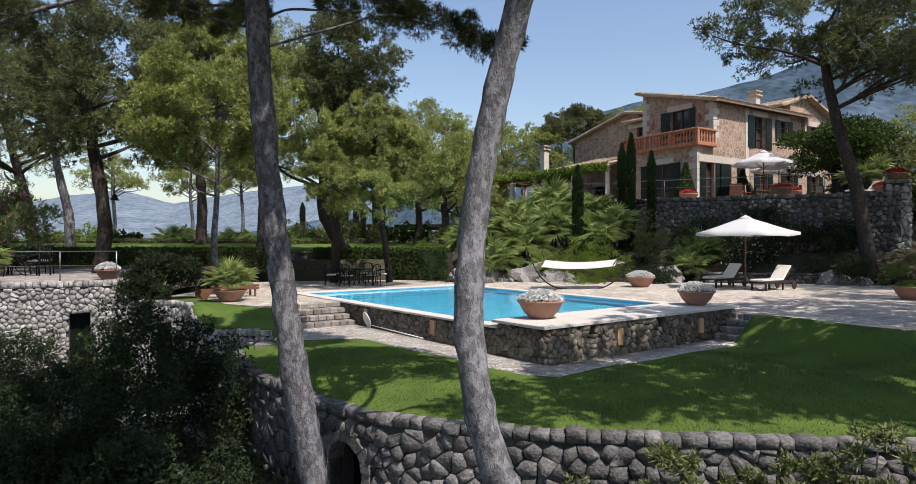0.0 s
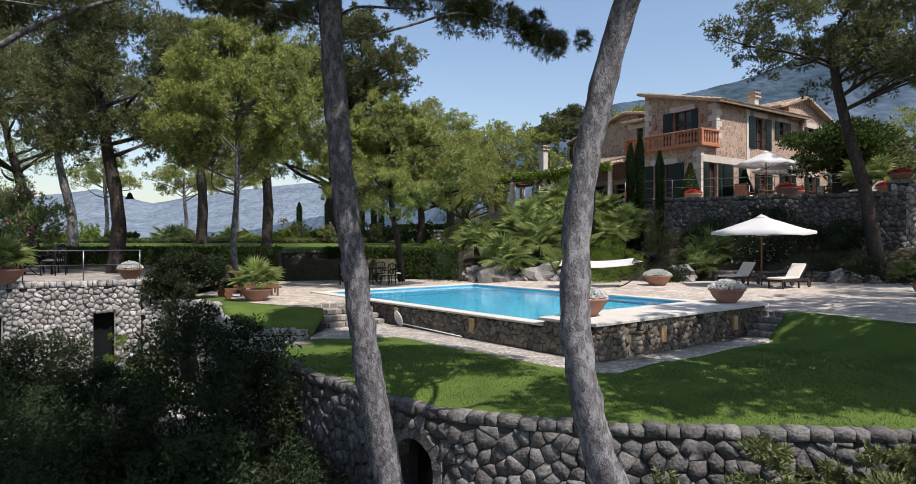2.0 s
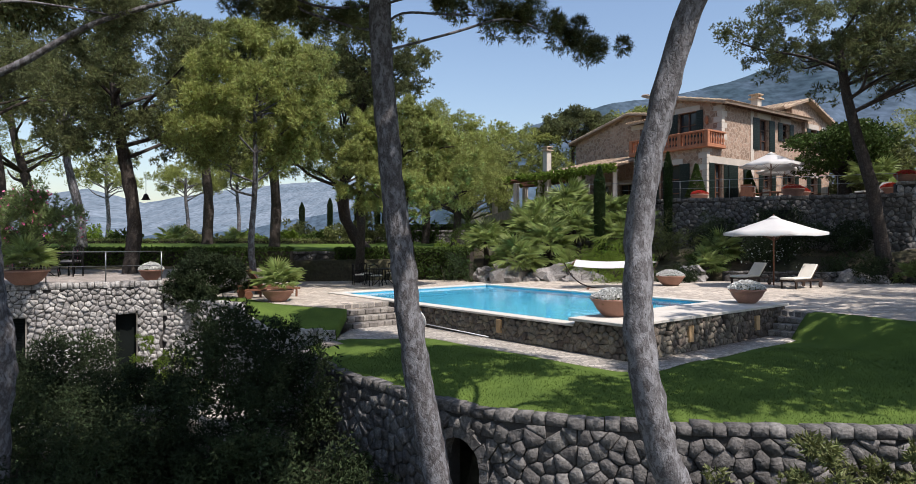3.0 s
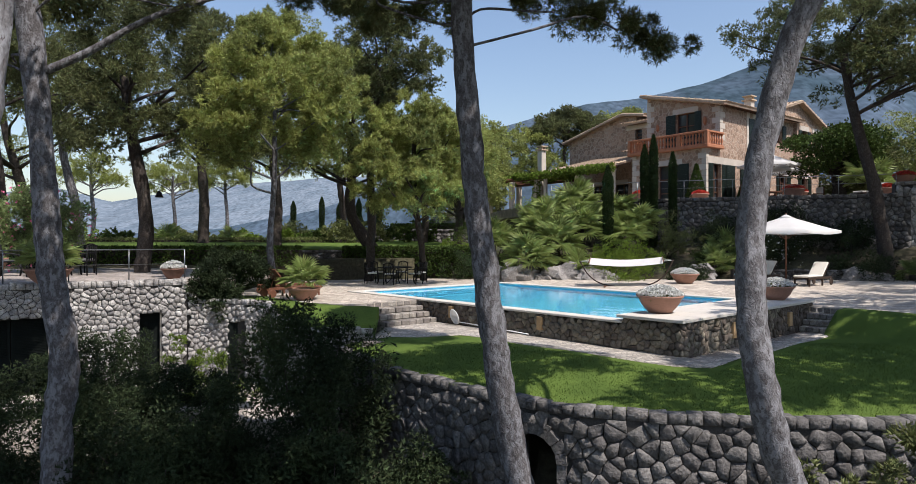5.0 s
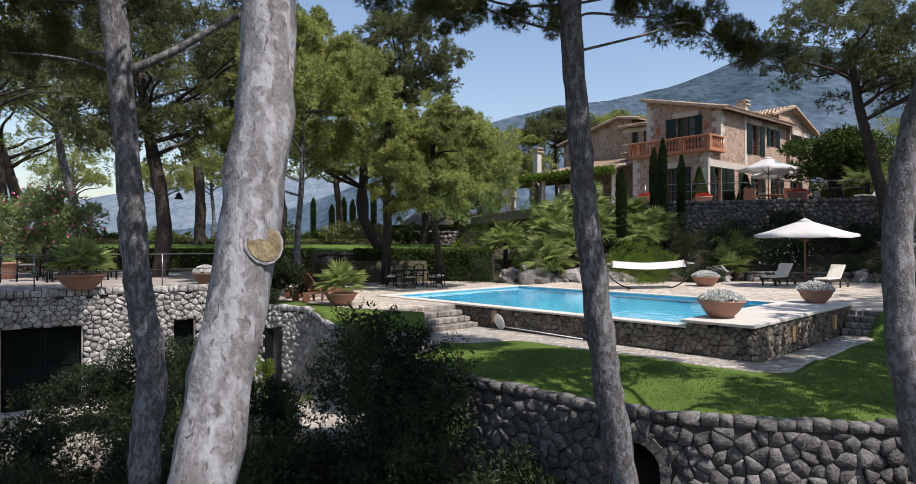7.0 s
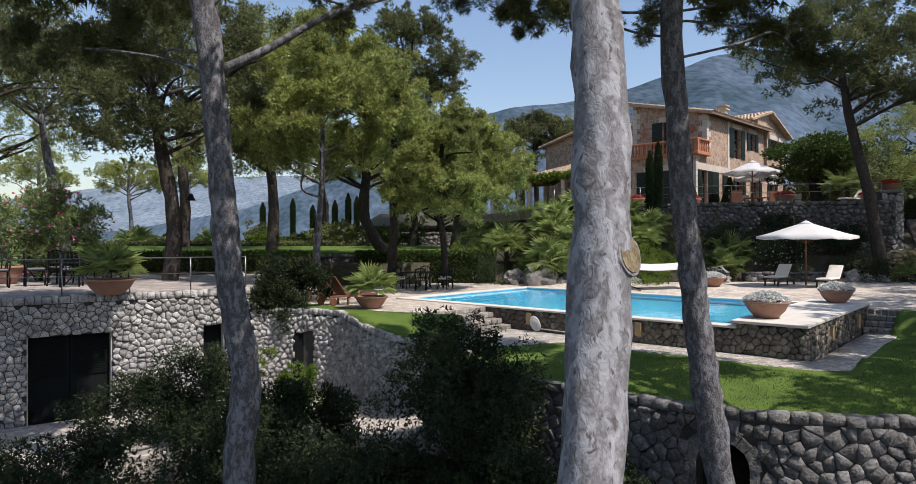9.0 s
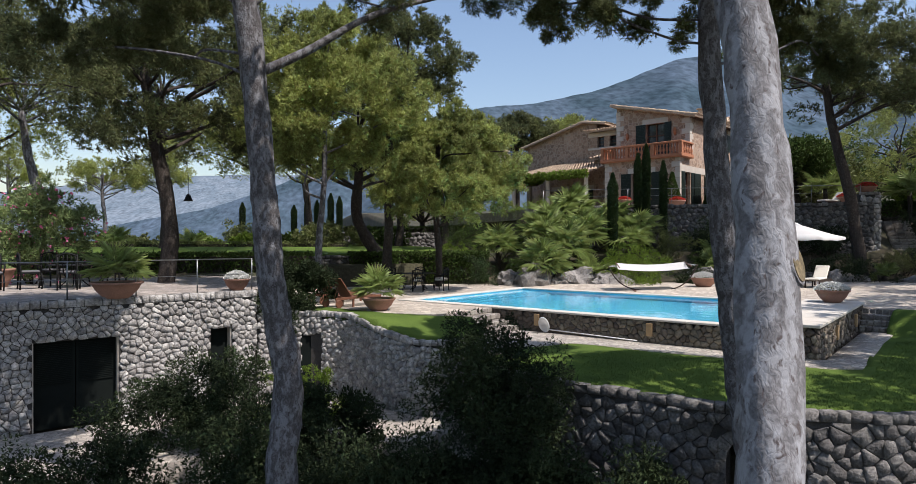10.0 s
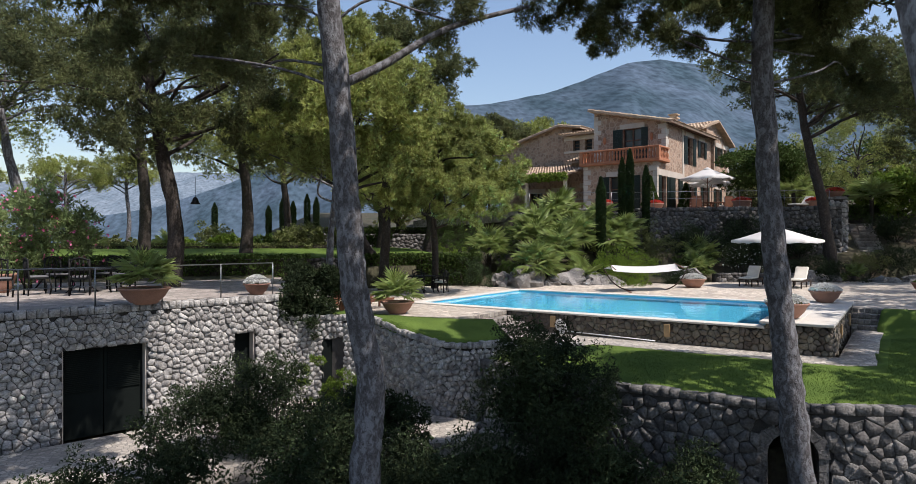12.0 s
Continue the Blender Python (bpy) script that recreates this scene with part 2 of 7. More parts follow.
M_VALLEY = material("far valley hills with painted haze", (0.160, 0.195, 0.230), 1.0, 0.4, 0.02, 0.11, 0, second=(0.112, 0.146, 0.178), spec=0.0, stretch=(1, 0.2, 0.8))
M_SCRUB = material("olive scrub leaves", (0.15, 0.17, 0.06), 0.6, 0.3, 0.4, 3, 0, island=0.3, trans=0.25)


def glass_material():
    m = bpy.data.materials.new("window glass")
    m.use_nodes = True
    b = m.node_tree.nodes["Principled BSDF"]
    b.inputs["Base Color"].default_value = (0.03, 0.035, 0.04, 1)
    b.inputs["Roughness"].default_value = 0.05
    return m


def water_material():
    m = bpy.data.materials.new("pool water")
    m.use_nodes = True
    n, l = m.node_tree.nodes, m.node_tree.links
    b = n["Principled BSDF"]
    b.inputs["Base Color"].default_value = (0.8, 0.97, 1.0, 1)
    b.inputs["Roughness"].default_value = 0.03
    b.inputs["IOR"].default_value = 1.33
    b.inputs["Transmission Weight"].default_value = 1.0
    geo, w = n.new("ShaderNodeNewGeometry"), n.new("ShaderNodeTexNoise")
    w.inputs["Scale"].default_value, w.inputs["Detail"].default_value = 2.2, 3
    l.new(geo.outputs["Position"], w.inputs["Vector"])
    bp = n.new("ShaderNodeBump")
    bp.inputs["Strength"].default_value, bp.inputs["Distance"].default_value = 0.25, 0.04
    l.new(w.outputs[0], bp.inputs["Height"])
    l.new(bp.outputs[0], b.inputs["Normal"])
    return m


M_GLASS = glass_material()
M_WATER = water_material()


# ---- builders ----
def mesh_ob(name, bm, mat, parent=None, label=""):
    me = bpy.data.meshes.new(name)
    bmesh.ops.recalc_face_normals(bm, faces=bm.faces)
    bm.to_mesh(me)
    bm.free()
    me.materials.append(mat)
    ob = new(name, me)
    if parent is not None:
        ob.parent = parent
    if label:
        ob["label"] = label
    return ob


part = mesh_ob


def soup(name, verts, faces, mat, parent=None, smooth=False):
    """A mesh from numpy arrays: verts (n,3) and faces (m,k)."""
    verts, faces = np.asarray(verts, dtype=np.float32), np.asarray(faces, dtype=np.int32)
    k = faces.shape[1]
    me = bpy.data.meshes.new(name)
    me.vertices.add(len(verts))
    me.vertices.foreach_set("co", verts.ravel())
    me.loops.add(faces.size)
    me.loops.foreach_set("vertex_index", faces.ravel())
    me.polygons.add(len(faces))
    me.polygons.foreach_set("loop_start", np.arange(0, faces.size, k, dtype=np.int32))
    if smooth:
        me.polygons.foreach_set("use_smooth", np.ones(len(faces), dtype=bool))
    me.update(calc_edges=True)
    me.materials.append(mat)
    ob = new(name, me)
    if parent is not None:
        ob.parent = parent
    return ob


def thing(name, label, category, m=None, group="", kind=""):
    ob = new(name)
    ob.empty_display_size = 0.2
    if m is not None:
        ob.matrix_world = m
    return tagged(ob, label, category, group, kind)


def box(bm, x0, y0, z0, x1, y1, z1, m=None, bevel=0.0):
    c = Matrix.Translation(((x0 + x1) / 2, (y0 + y1) / 2, (z0 + z1) / 2)) @ Matrix.Diagonal((abs(x1 - x0), abs(y1 - y0), abs(z1 - z0), 1))
    geo = bmesh.ops.create_cube(bm, size=1.0, matrix=(m @ c) if m else c)
    if bevel:
        edges = list({e for v in geo["verts"] for e in v.link_edges})
        bmesh.ops.bevel(bm, geom=edges, offset=bevel, segments=1, affect="EDGES")
    return bm


def boxed(*a, m=None, bevel=0.0):
    return box(bmesh.new(), *a, m=m, bevel=bevel)


def tube(bm, pts, radii, sides=8, wob=0.0, cap=True):
    """A tapered tube along points."""
    rings = []
    pts = [Vector(p) for p in pts]
    side = None
    for i, p in enumerate(pts):
        d = (pts[min(i + 1, len(pts) - 1)] - pts[max(i - 1, 0)]).normalized()
        if side is None:
            side = d.orthogonal().normalized()
        side = (side - d * side.dot(d)).normalized()
        up = d.cross(side)
        ring = []
        for k in range(sides):
            a = 2 * math.pi * k / sides
            r = radii[i] * (1 + wob * noise.noise(Vector((math.cos(a) * 1.5, math.sin(a) * 1.5, i * 0.45)) + p * 0.7))
            ring.append(bm.verts.new(p + side * (r * math.cos(a)) + up * (r * math.sin(a))))
        rings.append(ring)
    for a, b in zip(rings, rings[1:]):
        for k in range(sides):
            f = bm.faces.new((a[k], a[(k + 1) % sides], b[(k + 1) % sides], b[k]))
            f.smooth = True
    if cap:
        bm.faces.new(rings[0][::-1])
        bm.faces.new(rings[-1])
    return bm


def lathe(bm, profile, sides=20, m=None):
    """profile: (radius, z) from bottom to top, turned round z."""
    rings = []
    for r, z in profile:
        rings.append([bm.verts.new((m or Matrix()) @ Vector((r * math.cos(2 * math.pi * k / sides), r * math.sin(2 * math.pi * k / sides), z)))
                      for k in range(sides)])
    for a, b in zip(rings, rings[1:]):
        for k in range(sides):
            f = bm.faces.new((a[k], a[(k + 1) % sides], b[(k + 1) % sides], b[k]))
            f.smooth = True
    bm.faces.new(rings[0][::-1])
    bm.faces.new(rings[-1])
    return bm


def prism(bm, poly, z0, z1):
    """An upright prism over an outline; z0, z1 numbers or functions of (x, y)."""
    f0 = z0 if callable(z0) else (lambda x, y: z0)
    f1 = z1 if callable(z1) else (lambda x, y: z1)
    lo = [bm.verts.new((x, y, f0(x, y))) for x, y in poly]
    hi = [bm.verts.new((x, y, f1(x, y))) for x, y in poly]
    bm.faces.new(lo[::-1])
    bm.faces.new(hi)
    for i in range(len(poly)):
        j = (i + 1) % len(poly)
        bm.faces.new((lo[i], lo[j], hi[j], hi[i]))
    return bm


def smooth_line(pts, n):
    """Catmull-Rom through points, n steps a span."""
    pts = [Vector(p) for p in pts]
    out = []
    for i in range(len(pts) - 1):
        a, b, c, d = pts[max(i - 1, 0)], pts[i], pts[i + 1], pts[min(i + 2, len(pts) - 1)]
        for k in range(n):
            t = k / n
            out.append(0.5 * ((2 * b) + (c - a) * t + (2 * a - 5 * b + 4 * c - d) * t * t + (3 * b - a - 3 * c + d) * t ** 3))
    out.append(pts[-1])
    return out


# ---- stone walls ----
def clip(poly, nx, ny, c):
    """Keep the part of poly where nx*x + ny*y <= c."""
    out = []
    for i in range(len(poly)):
        p, q = poly[i], poly[(i + 1) % len(poly)]
        dp, dq = nx * p[0] + ny * p[1] - c, nx * q[0] + ny * q[1] - c
        if dp <= 0:
            out.append(p)
        if (dp < 0 < dq) or (dq < 0 < dp):
            k = dp / (dp - dq)
            out.append((p[0] + k * (q[0] - p[0]), p[1] + k * (q[1] - p[1])))
    return out


def stone_cells(length, z0, ztop, size, holes, cap, rng, joint):
    """Irregular stones of a wall face in (s, z): Voronoi cells of jittered seeds under a row of cap stones."""
    zmax = max(ztop(length * k / 20) for k in range(21))
    nx, nz = max(1, int(length / (size * 1.12))), max(1, int((zmax - z0) / (size * 0.88)))
    dx, dz = length / nx, (zmax - z0) / nz
    seeds = {}
    for i in range(-1, nx + 1):
        for j in range(-1, nz + 1):
            seeds[i, j] = ((i + 0.5 + (j % 2) * 0.4 + rng.uniform(-0.46, 0.46)) * dx, z0 + (j + 0.5 + rng.uniform(-0.44, 0.44)) * dz)
    cells = []
    for i in range(nx):
        for j in range(nz):
            sx, sz = seeds[i, j]
            top = ztop(min(max(sx, 0), length)) - cap
            if sz > top or not 0 < sx < length:
                continue
            poly = [(sx - 2 * dx, sz - 2 * dz), (sx + 2 * dx, sz - 2 * dz), (sx + 2 * dx, sz + 2 * dz), (sx - 2 * dx, sz + 2 * dz)]
            for a in range(-2, 3):
                for b in range(-2, 3):
                    o = seeds.get((i + a, j + b))
                    if o and (a or b):
                        ex, ez = o[0] - sx, o[1] - sz
                        d = math.hypot(ex, ez)
                        poly = clip(poly, ex / d, ez / d, (ex * (sx + o[0]) + ez * (sz + o[1])) / 2 / d - joint)
            poly = clip(clip(clip(clip(poly, -1, 0, 0), 1, 0, length), 0, 1, top - joint), 0, -1, -z0)
            cells.append(poly)
    if cap:
        s = 0.0
        while s < length - 0.05:
            w = min(size * rng.uniform(0.8, 1.6), length - s)
            e = s + w
            up = rng.uniform(-0.03, 0.03)
            cells.append([(s + joint, ztop(s) - cap + joint), (e - joint, ztop(e) - cap + joint), (e - joint, ztop(e) + up), (s + joint, ztop(s) + up + rng.uniform(-0.02, 0.02))])
            s = e
    done = []
    for poly in cells:
        for h0, h1, g0, g1 in holes:
            if len(poly) < 3:
                break
            cx, cz = sum(p[0] for p in poly) / len(poly), sum(p[1] for p in poly) / len(poly)
            over = not (max(p[0] for p in poly) < h0 or min(p[0] for p in poly) > h1 or max(p[1] for p in poly) < g0 or min(p[1] for p in poly) > g1)
            if over:
                if h0 < cx < h1 and g0 < cz < g1:
                    poly = []
                else:
                    gaps = [(h0 - cx, (1, 0, h0)), (cx - h1, (-1, 0, -h1)), (g0 - cz, (0, 1, g0)), (cz - g1, (0, -1, -g1))]
                    poly = clip(poly, *max(gaps)[1])
        if len(poly) >= 3:
            area = abs(sum(p[0] * q[1] - q[0] * p[1] for p, q in zip(poly, poly[1:] + poly[:1]))) / 2
            if area > size * size * 0.08:
                done.append(poly)
    return done


def stone_wall(parent, path, z0, ztop, size, mat, mat_joined, holes=(), cap=0.2, depth=0.16, joint=0.012, proud=0.05, near=None, limit=300, seed=1):
    """Stones on the right-hand side of a plan polyline (outer face), up to limit of them as objects of their own."""
    rng = random.Random(seed)
    pts = [Vector(p) for p in path]
    runs = [0.0]
    for a, b in zip(pts, pts[1:]):
        runs.append(runs[-1] + (b - a).length)
    length = runs[-1]

    def place(s, z, out):
        s = min(max(s, 0.0), length)
        i = 0
        while i < len(runs) - 2 and runs[i + 1] < s:
            i += 1
        d = (pts[i + 1] - pts[i]).normalized()
        p = pts[i] + d * (s - runs[i])
        return Vector((p.x + d.y * out, p.y - d.x * out, z))

    cells = stone_cells(length, z0, ztop, size, holes, cap, rng, joint)
    if near is not None:
        cells.sort(key=lambda c: abs(sum(p[0] for p in c) / len(c) - near) + 0.8 * (ztop(near) - sum(p[1] for p in c) / len(c)))
    vs, fs = [], []
    for idx, poly in enumerate(cells):
        n = len(poly)
        cx, cz = sum(p[0] for p in poly) / n, sum(p[1] for p in poly) / n
        # a flat hewn face, tipped a little to one side, with chipped arrises
        tilt, bulge = rng.uniform(-0.016, 0.016), proud * rng.uniform(0.5, 1.2)
        gs, gz = rng.uniform(-0.22, 0.22), rng.uniform(-0.22, 0.22)
        back = [place(x, z, -depth) for x, z in poly]
        rim = [place(x, z, tilt + rng.uniform(-0.012, 0.006)) for x, z in poly]
        mid = []
        for x, z in poly:
            k = rng.uniform(0.90, 0.985)
            mid.append(place(cx + (x - cx) * k, cz + (z - cz) * k, tilt + bulge * rng.uniform(0.75, 1.0) + gs * (x - cx) + gz * (z - cz)))
        tip = place(cx + rng.uniform(-0.2, 0.2) * size, cz + rng.uniform(-0.2, 0.2) * size, tilt + bulge * rng.uniform(0.8, 1.15))
        verts = back + rim + mid + [tip]
        tris = []
        for k in range(n):
            j = (k + 1) % n
            tris += [(k, j, n + j), (k, n + j, n + k), (n + k, n + j, 2 * n + j), (n + k, 2 * n + j, 2 * n + k), (2 * n + k, 2 * n + j, 3 * n)]
        if idx < limit:
            soup("stone", [v[:] for v in verts], tris, mat, parent)
        else:
            o = len(vs)
            vs += [v[:] for v in verts]
            fs += [tuple(o + q for q in f) for f in tris]
    if fs:
        tagged(soup("stonework", vs, fs, mat_joined, parent), "rest of the irregular stones", kind="stuff")
    return place


def wall_core(bm, path, z0, ztop, thick, setback=0.035):
    """The solid body behind the stones."""
    pts = [Vector(p) for p in path]
    s, prev = 0.0, None
    for i, p in enumerate(pts):
        d = (pts[min(i + 1, len(pts) - 1)] - pts[max(i - 1, 0)]).normalized()
        if i:
            s += (p - pts[i - 1]).length
        nrm = Vector((d.y, -d.x))
        a, b = p - nrm * setback, p - nrm * (setback + thick)
        t = ztop(s) - 0.03
        ring = [bm.verts.new((a.x, a.y, z0)), bm.verts.new((a.x, a.y, t)), bm.verts.new((b.x, b.y, t)), bm.verts.new((b.x, b.y, z0))]
        if prev:
            for k in range(4):
                bm.faces.new((prev[k], prev[(k + 1) % 4], ring[(k + 1) % 4], ring[k]))
        else:
            bm.faces.new(ring)
        prev = ring
    bm.faces.new(prev[::-1])
    return bm


# ---- foliage ----
RNG = np.random.default_rng(7)


def unit(v):
    return v / np.maximum(np.linalg.norm(v, axis=1, keepdims=True), 1e-6)


def sprays(centres, ways, per, length, width, spread, quad=False):
    """Needles or leaves: per blades round each centre, fanned about its way."""
    c = np.repeat(centres, per, axis=0)
    d = unit(np.repeat(ways, per, axis=0) + RNG.normal(0, spread, (len(c), 3)))
    L = length * RNG.uniform(0.6, 1.25, (len(c), 1))
    s = unit(np.cross(d, RNG.normal(0, 1, (len(c), 3)))) * (width / 2)
    if quad:
        v = np.stack([c, c + d * L * 0.45 + s, c + d * L, c + d * L * 0.45 - s], axis=1).reshape(-1, 3)
        return v, np.arange(len(v)).reshape(-1, 4)
    v = np.stack([c - s, c + s, c + d * L], axis=1).reshape(-1, 3)
    return v, np.arange(len(v)).reshape(-1, 3)


def clump_points(clumps, n, up=0.25, shell=0.55):
    """Points and outward ways in ellipsoid clumps (x, y, z, r, rz)."""
    cs, ws = [], []
    total = sum(c[3] ** 2 for c in clumps)
    for x, y, z, r, rz in clumps:
        k = max(6, int(n * r * r / total))
        u = unit(RNG.normal(0, 1, (k, 3)))
        lump = 1 + 0.22 * np.sin(u[:, :1] * 5 + x * 3) * np.cos(u[:, 1:2] * 6 + y * 2) + 0.12 * np.sin(u[:, 2:3] * 9 + z)
        rad = (shell + (1 - shell) * RNG.random((k, 1)) ** 0.6) * lump
        cs.append(np.array([x, y, z]) + u * rad * np.array([r, r, rz]))
        ws.append(unit(u + np.array([0, 0, up])))
    return np.concatenate(cs), np.concatenate(ws)


def puff_points(clumps, n, puff=0.34, up=0.35):
    """Points and ways in clumps that are themselves built of small dense puffs, with gaps between them."""
    cs, ws = [], []
    total = sum(c[3] ** 2 for c in clumps)
    for x, y, z, r, rz in clumps:
        k = max(8, int(n * r * r / total))
        m = max(5, int(2.1 / puff ** 1.3))
        u = unit(RNG.normal(0, 1, (m, 3)) + np.array([0, 0, 0.25]))
        centre = u * (0.45 + 0.6 * RNG.random((m, 1)) ** 0.7) * np.array([r, r, rz])
        size = puff * r * RNG.uniform(0.55, 1.25, (m, 1))
        which = RNG.integers(0, m, k)
        w = unit(RNG.normal(0, 1, (k, 3)) + np.array([0, 0, 0.2]))
        cs.append(np.array([x, y, z]) + centre[which] + w * size[which] * (0.25 + 0.75 * RNG.random((k, 1)) ** 0.6))
        ws.append(unit(w + 0.35 * u[which] + np.array([0, 0, up])))
    return np.concatenate(cs), np.concatenate(ws)


def crown_clumps(cx, cy, cz, rx, rz, n, size, seed, low=-0.6):
    """Clumps spread through a big uneven ellipsoid."""
    r = random.Random(seed)
    out = []
    for k in range(n):
        a, t = r.uniform(0, 2 * math.pi), r.uniform(low, 1)
        q = math.sqrt(max(0.0, 1 - t * t)) * r.uniform(0.4, 1.08)
        s = size * r.uniform(0.55, 1.3)
        out.append((cx + rx * q * math.cos(a), cy + rx * q * math.sin(a), cz + rz * t * r.uniform(0.7, 1.0), s, s * r.uniform(0.5, 0.8)))
    return out


def pine(name, label, trunk, radii, clumps, tufts, mat, bark, per=8, length=0.22, width=0.035, limbs=12, seed=0, twigs=(), sides=12, thin=0.45, upper=None, rise=0.45, dense=False):
    """A pine: trunk polyline, limbs to its foliage clumps, and a crown of needle tufts."""
    base = trunk[0]
    t = thing(name, label, "tree", Matrix.Translation(base))
    inv = Vector(base)
    line = smooth_line(trunk, 6)
    rr = [radii[0] + (radii[1] - radii[0]) * (i / (len(line) - 1)) for i in range(len(line))]
    rr[0] *= 1.35
    rr[1] *= 1.15
    bm = bmesh.new()
    tube(bm, [p - inv for p in line], rr, sides, 0.28)
    part("trunk", bm, bark, t)
    r = random.Random(seed)
    order = sorted(clumps, key=lambda c: -c[3])[:limbs]
    for c in order:
        end = Vector(c[:3]) - Vector((0, 0, c[4] * 0.3))
        zs = min(max(end.z - rise * (Vector((end.x, end.y)) - Vector((line[-1].x, line[-1].y))).length - 0.3, line[len(line) // 3].z), line[-1].z - 0.1)
        k = min(range(len(line)), key=lambda i: abs(line[i].z - zs))
        a = line[k]
        m1 = a.lerp(end, 0.35) + Vector((r.uniform(-0.3, 0.3), r.uniform(-0.3, 0.3), r.uniform(-0.1, 0.35)))
        m2 = a.lerp(end, 0.7) + Vector((r.uniform(-0.3, 0.3), r.uniform(-0.3, 0.3), r.uniform(-0.1, 0.3)))
        ra = max(0.022, rr[k] * thin)
        ll = smooth_line([a, m1, m2, end], 4)
        bm = bmesh.new()
        tube(bm, [p - inv for p in ll], [ra + (0.018 - ra) * i / (len(ll) - 1) for i in range(len(ll))], 6, 0.2)
        part("limb", bm, bark, t)
    for tw in twigs:
        ll = smooth_line(tw[0], 5)
        bm = bmesh.new()
        tube(bm, [p - inv for p in ll], [tw[1] + (tw[2] - tw[1]) * i / (len(ll) - 1) for i in range(len(ll))], 8, 0.15)
        part("limb", bm, bark, t)
    if clumps:
        cs, ws = clump_points(clumps, tufts) if dense else puff_points(clumps, tufts)
        v, f = sprays(cs - np.array(inv), ws, per, length, width, 0.7)
        part_ob = soup("crown", v, f, mat, t)
        part_ob["label"] = "crown of needle tufts"
    if upper:
        cs, ws = clump_points(upper, 14000)
        v, f = sprays(cs - np.array(inv), ws, 5, 0.2, 0.06, 0.95)
        soup("crown", v, f, mat, t)["label"] = "upper crown of needle tufts"
    return t


def bush(name, label, category, centre, clumps, leaves, mat, length=0.09, width=0.05, per=3, stems=6, group="", extra=None, kind=""):
    """A shrub: stems and a body of small leaves in clumps (x, y, z, r, rz) relative to its base."""
    t = thing(name, label, category, Matrix.Translation(centre), group, kind)
    r = random.Random(int(abs(centre[0] * 31 + centre[1] * 17) * 10))
    for k in range(stems):
        bm = bmesh.new()
        c = clumps[k % len(clumps)]
        e = Vector((c[0] + r.uniform(-0.4, 0.4) * c[3], c[1] + r.uniform(-0.4, 0.4) * c[3], c[2]))
        tube(bm, [(r.uniform(-0.1, 0.1), r.uniform(-0.1, 0.1), -0.1), e * 0.5 + Vector((r.uniform(-0.1, 0.1), r.uniform(-0.1, 0.1), 0)), e], [0.03, 0.02, 0.008], 5)
        part("stem", bm, M_BARKDARK, t)
    cs, ws = puff_points(clumps, leaves // per, 0.4, 0.55)
    v, f = sprays(cs, ws, per, length, width * 1.3, 0.85)
    if mat is M_SHRUB:
        inner = [(c[0], c[1], c[2], c[3] * 0.8, c[4] * 0.8) for c in clumps]
        ci, wi = clump_points(inner, leaves // 9, 0.2, 0.1)
        vi, fi = sprays(ci, wi, 2, 0.10, 0.05, 1.2)
        f = np.concatenate([f, fi + len(v)])
        v = np.concatenate([v, vi])
    soup("foliage", v, f, mat, t)
    if extra:
        emat, count, size = extra
        cs, ws = clump_points(clumps, count, 0.5, 0.92)
        v, f = sprays(cs, ws, 4, size, size * 0.8, 0.9, True)
        soup("blossom", v, f, emat, t)
    return t


# ---- ground and terraces ----
EDGE_X = (-60, -24.05, -17.3, -11.0, -8.3, -7.4, -6.6, -5.8, -4.3, -2.6, -1.45, 0.75, 3.8, 7, 14, 60)
EDGE_Y = (14.3, 14.3, 17.5, 20.6, 19.8, 18.4, 17.4, 16.6, 13.6, 11.3, 10.5, 9.6, 9.15, 9.0, 9.2, 9.2)


def step01(t):
    t = np.clip(t, 0, 1)
    return t * t * (3 - 2 * t)


def terrace_line(x):
    return 33.6 - 0.488 * (x - 9.2)


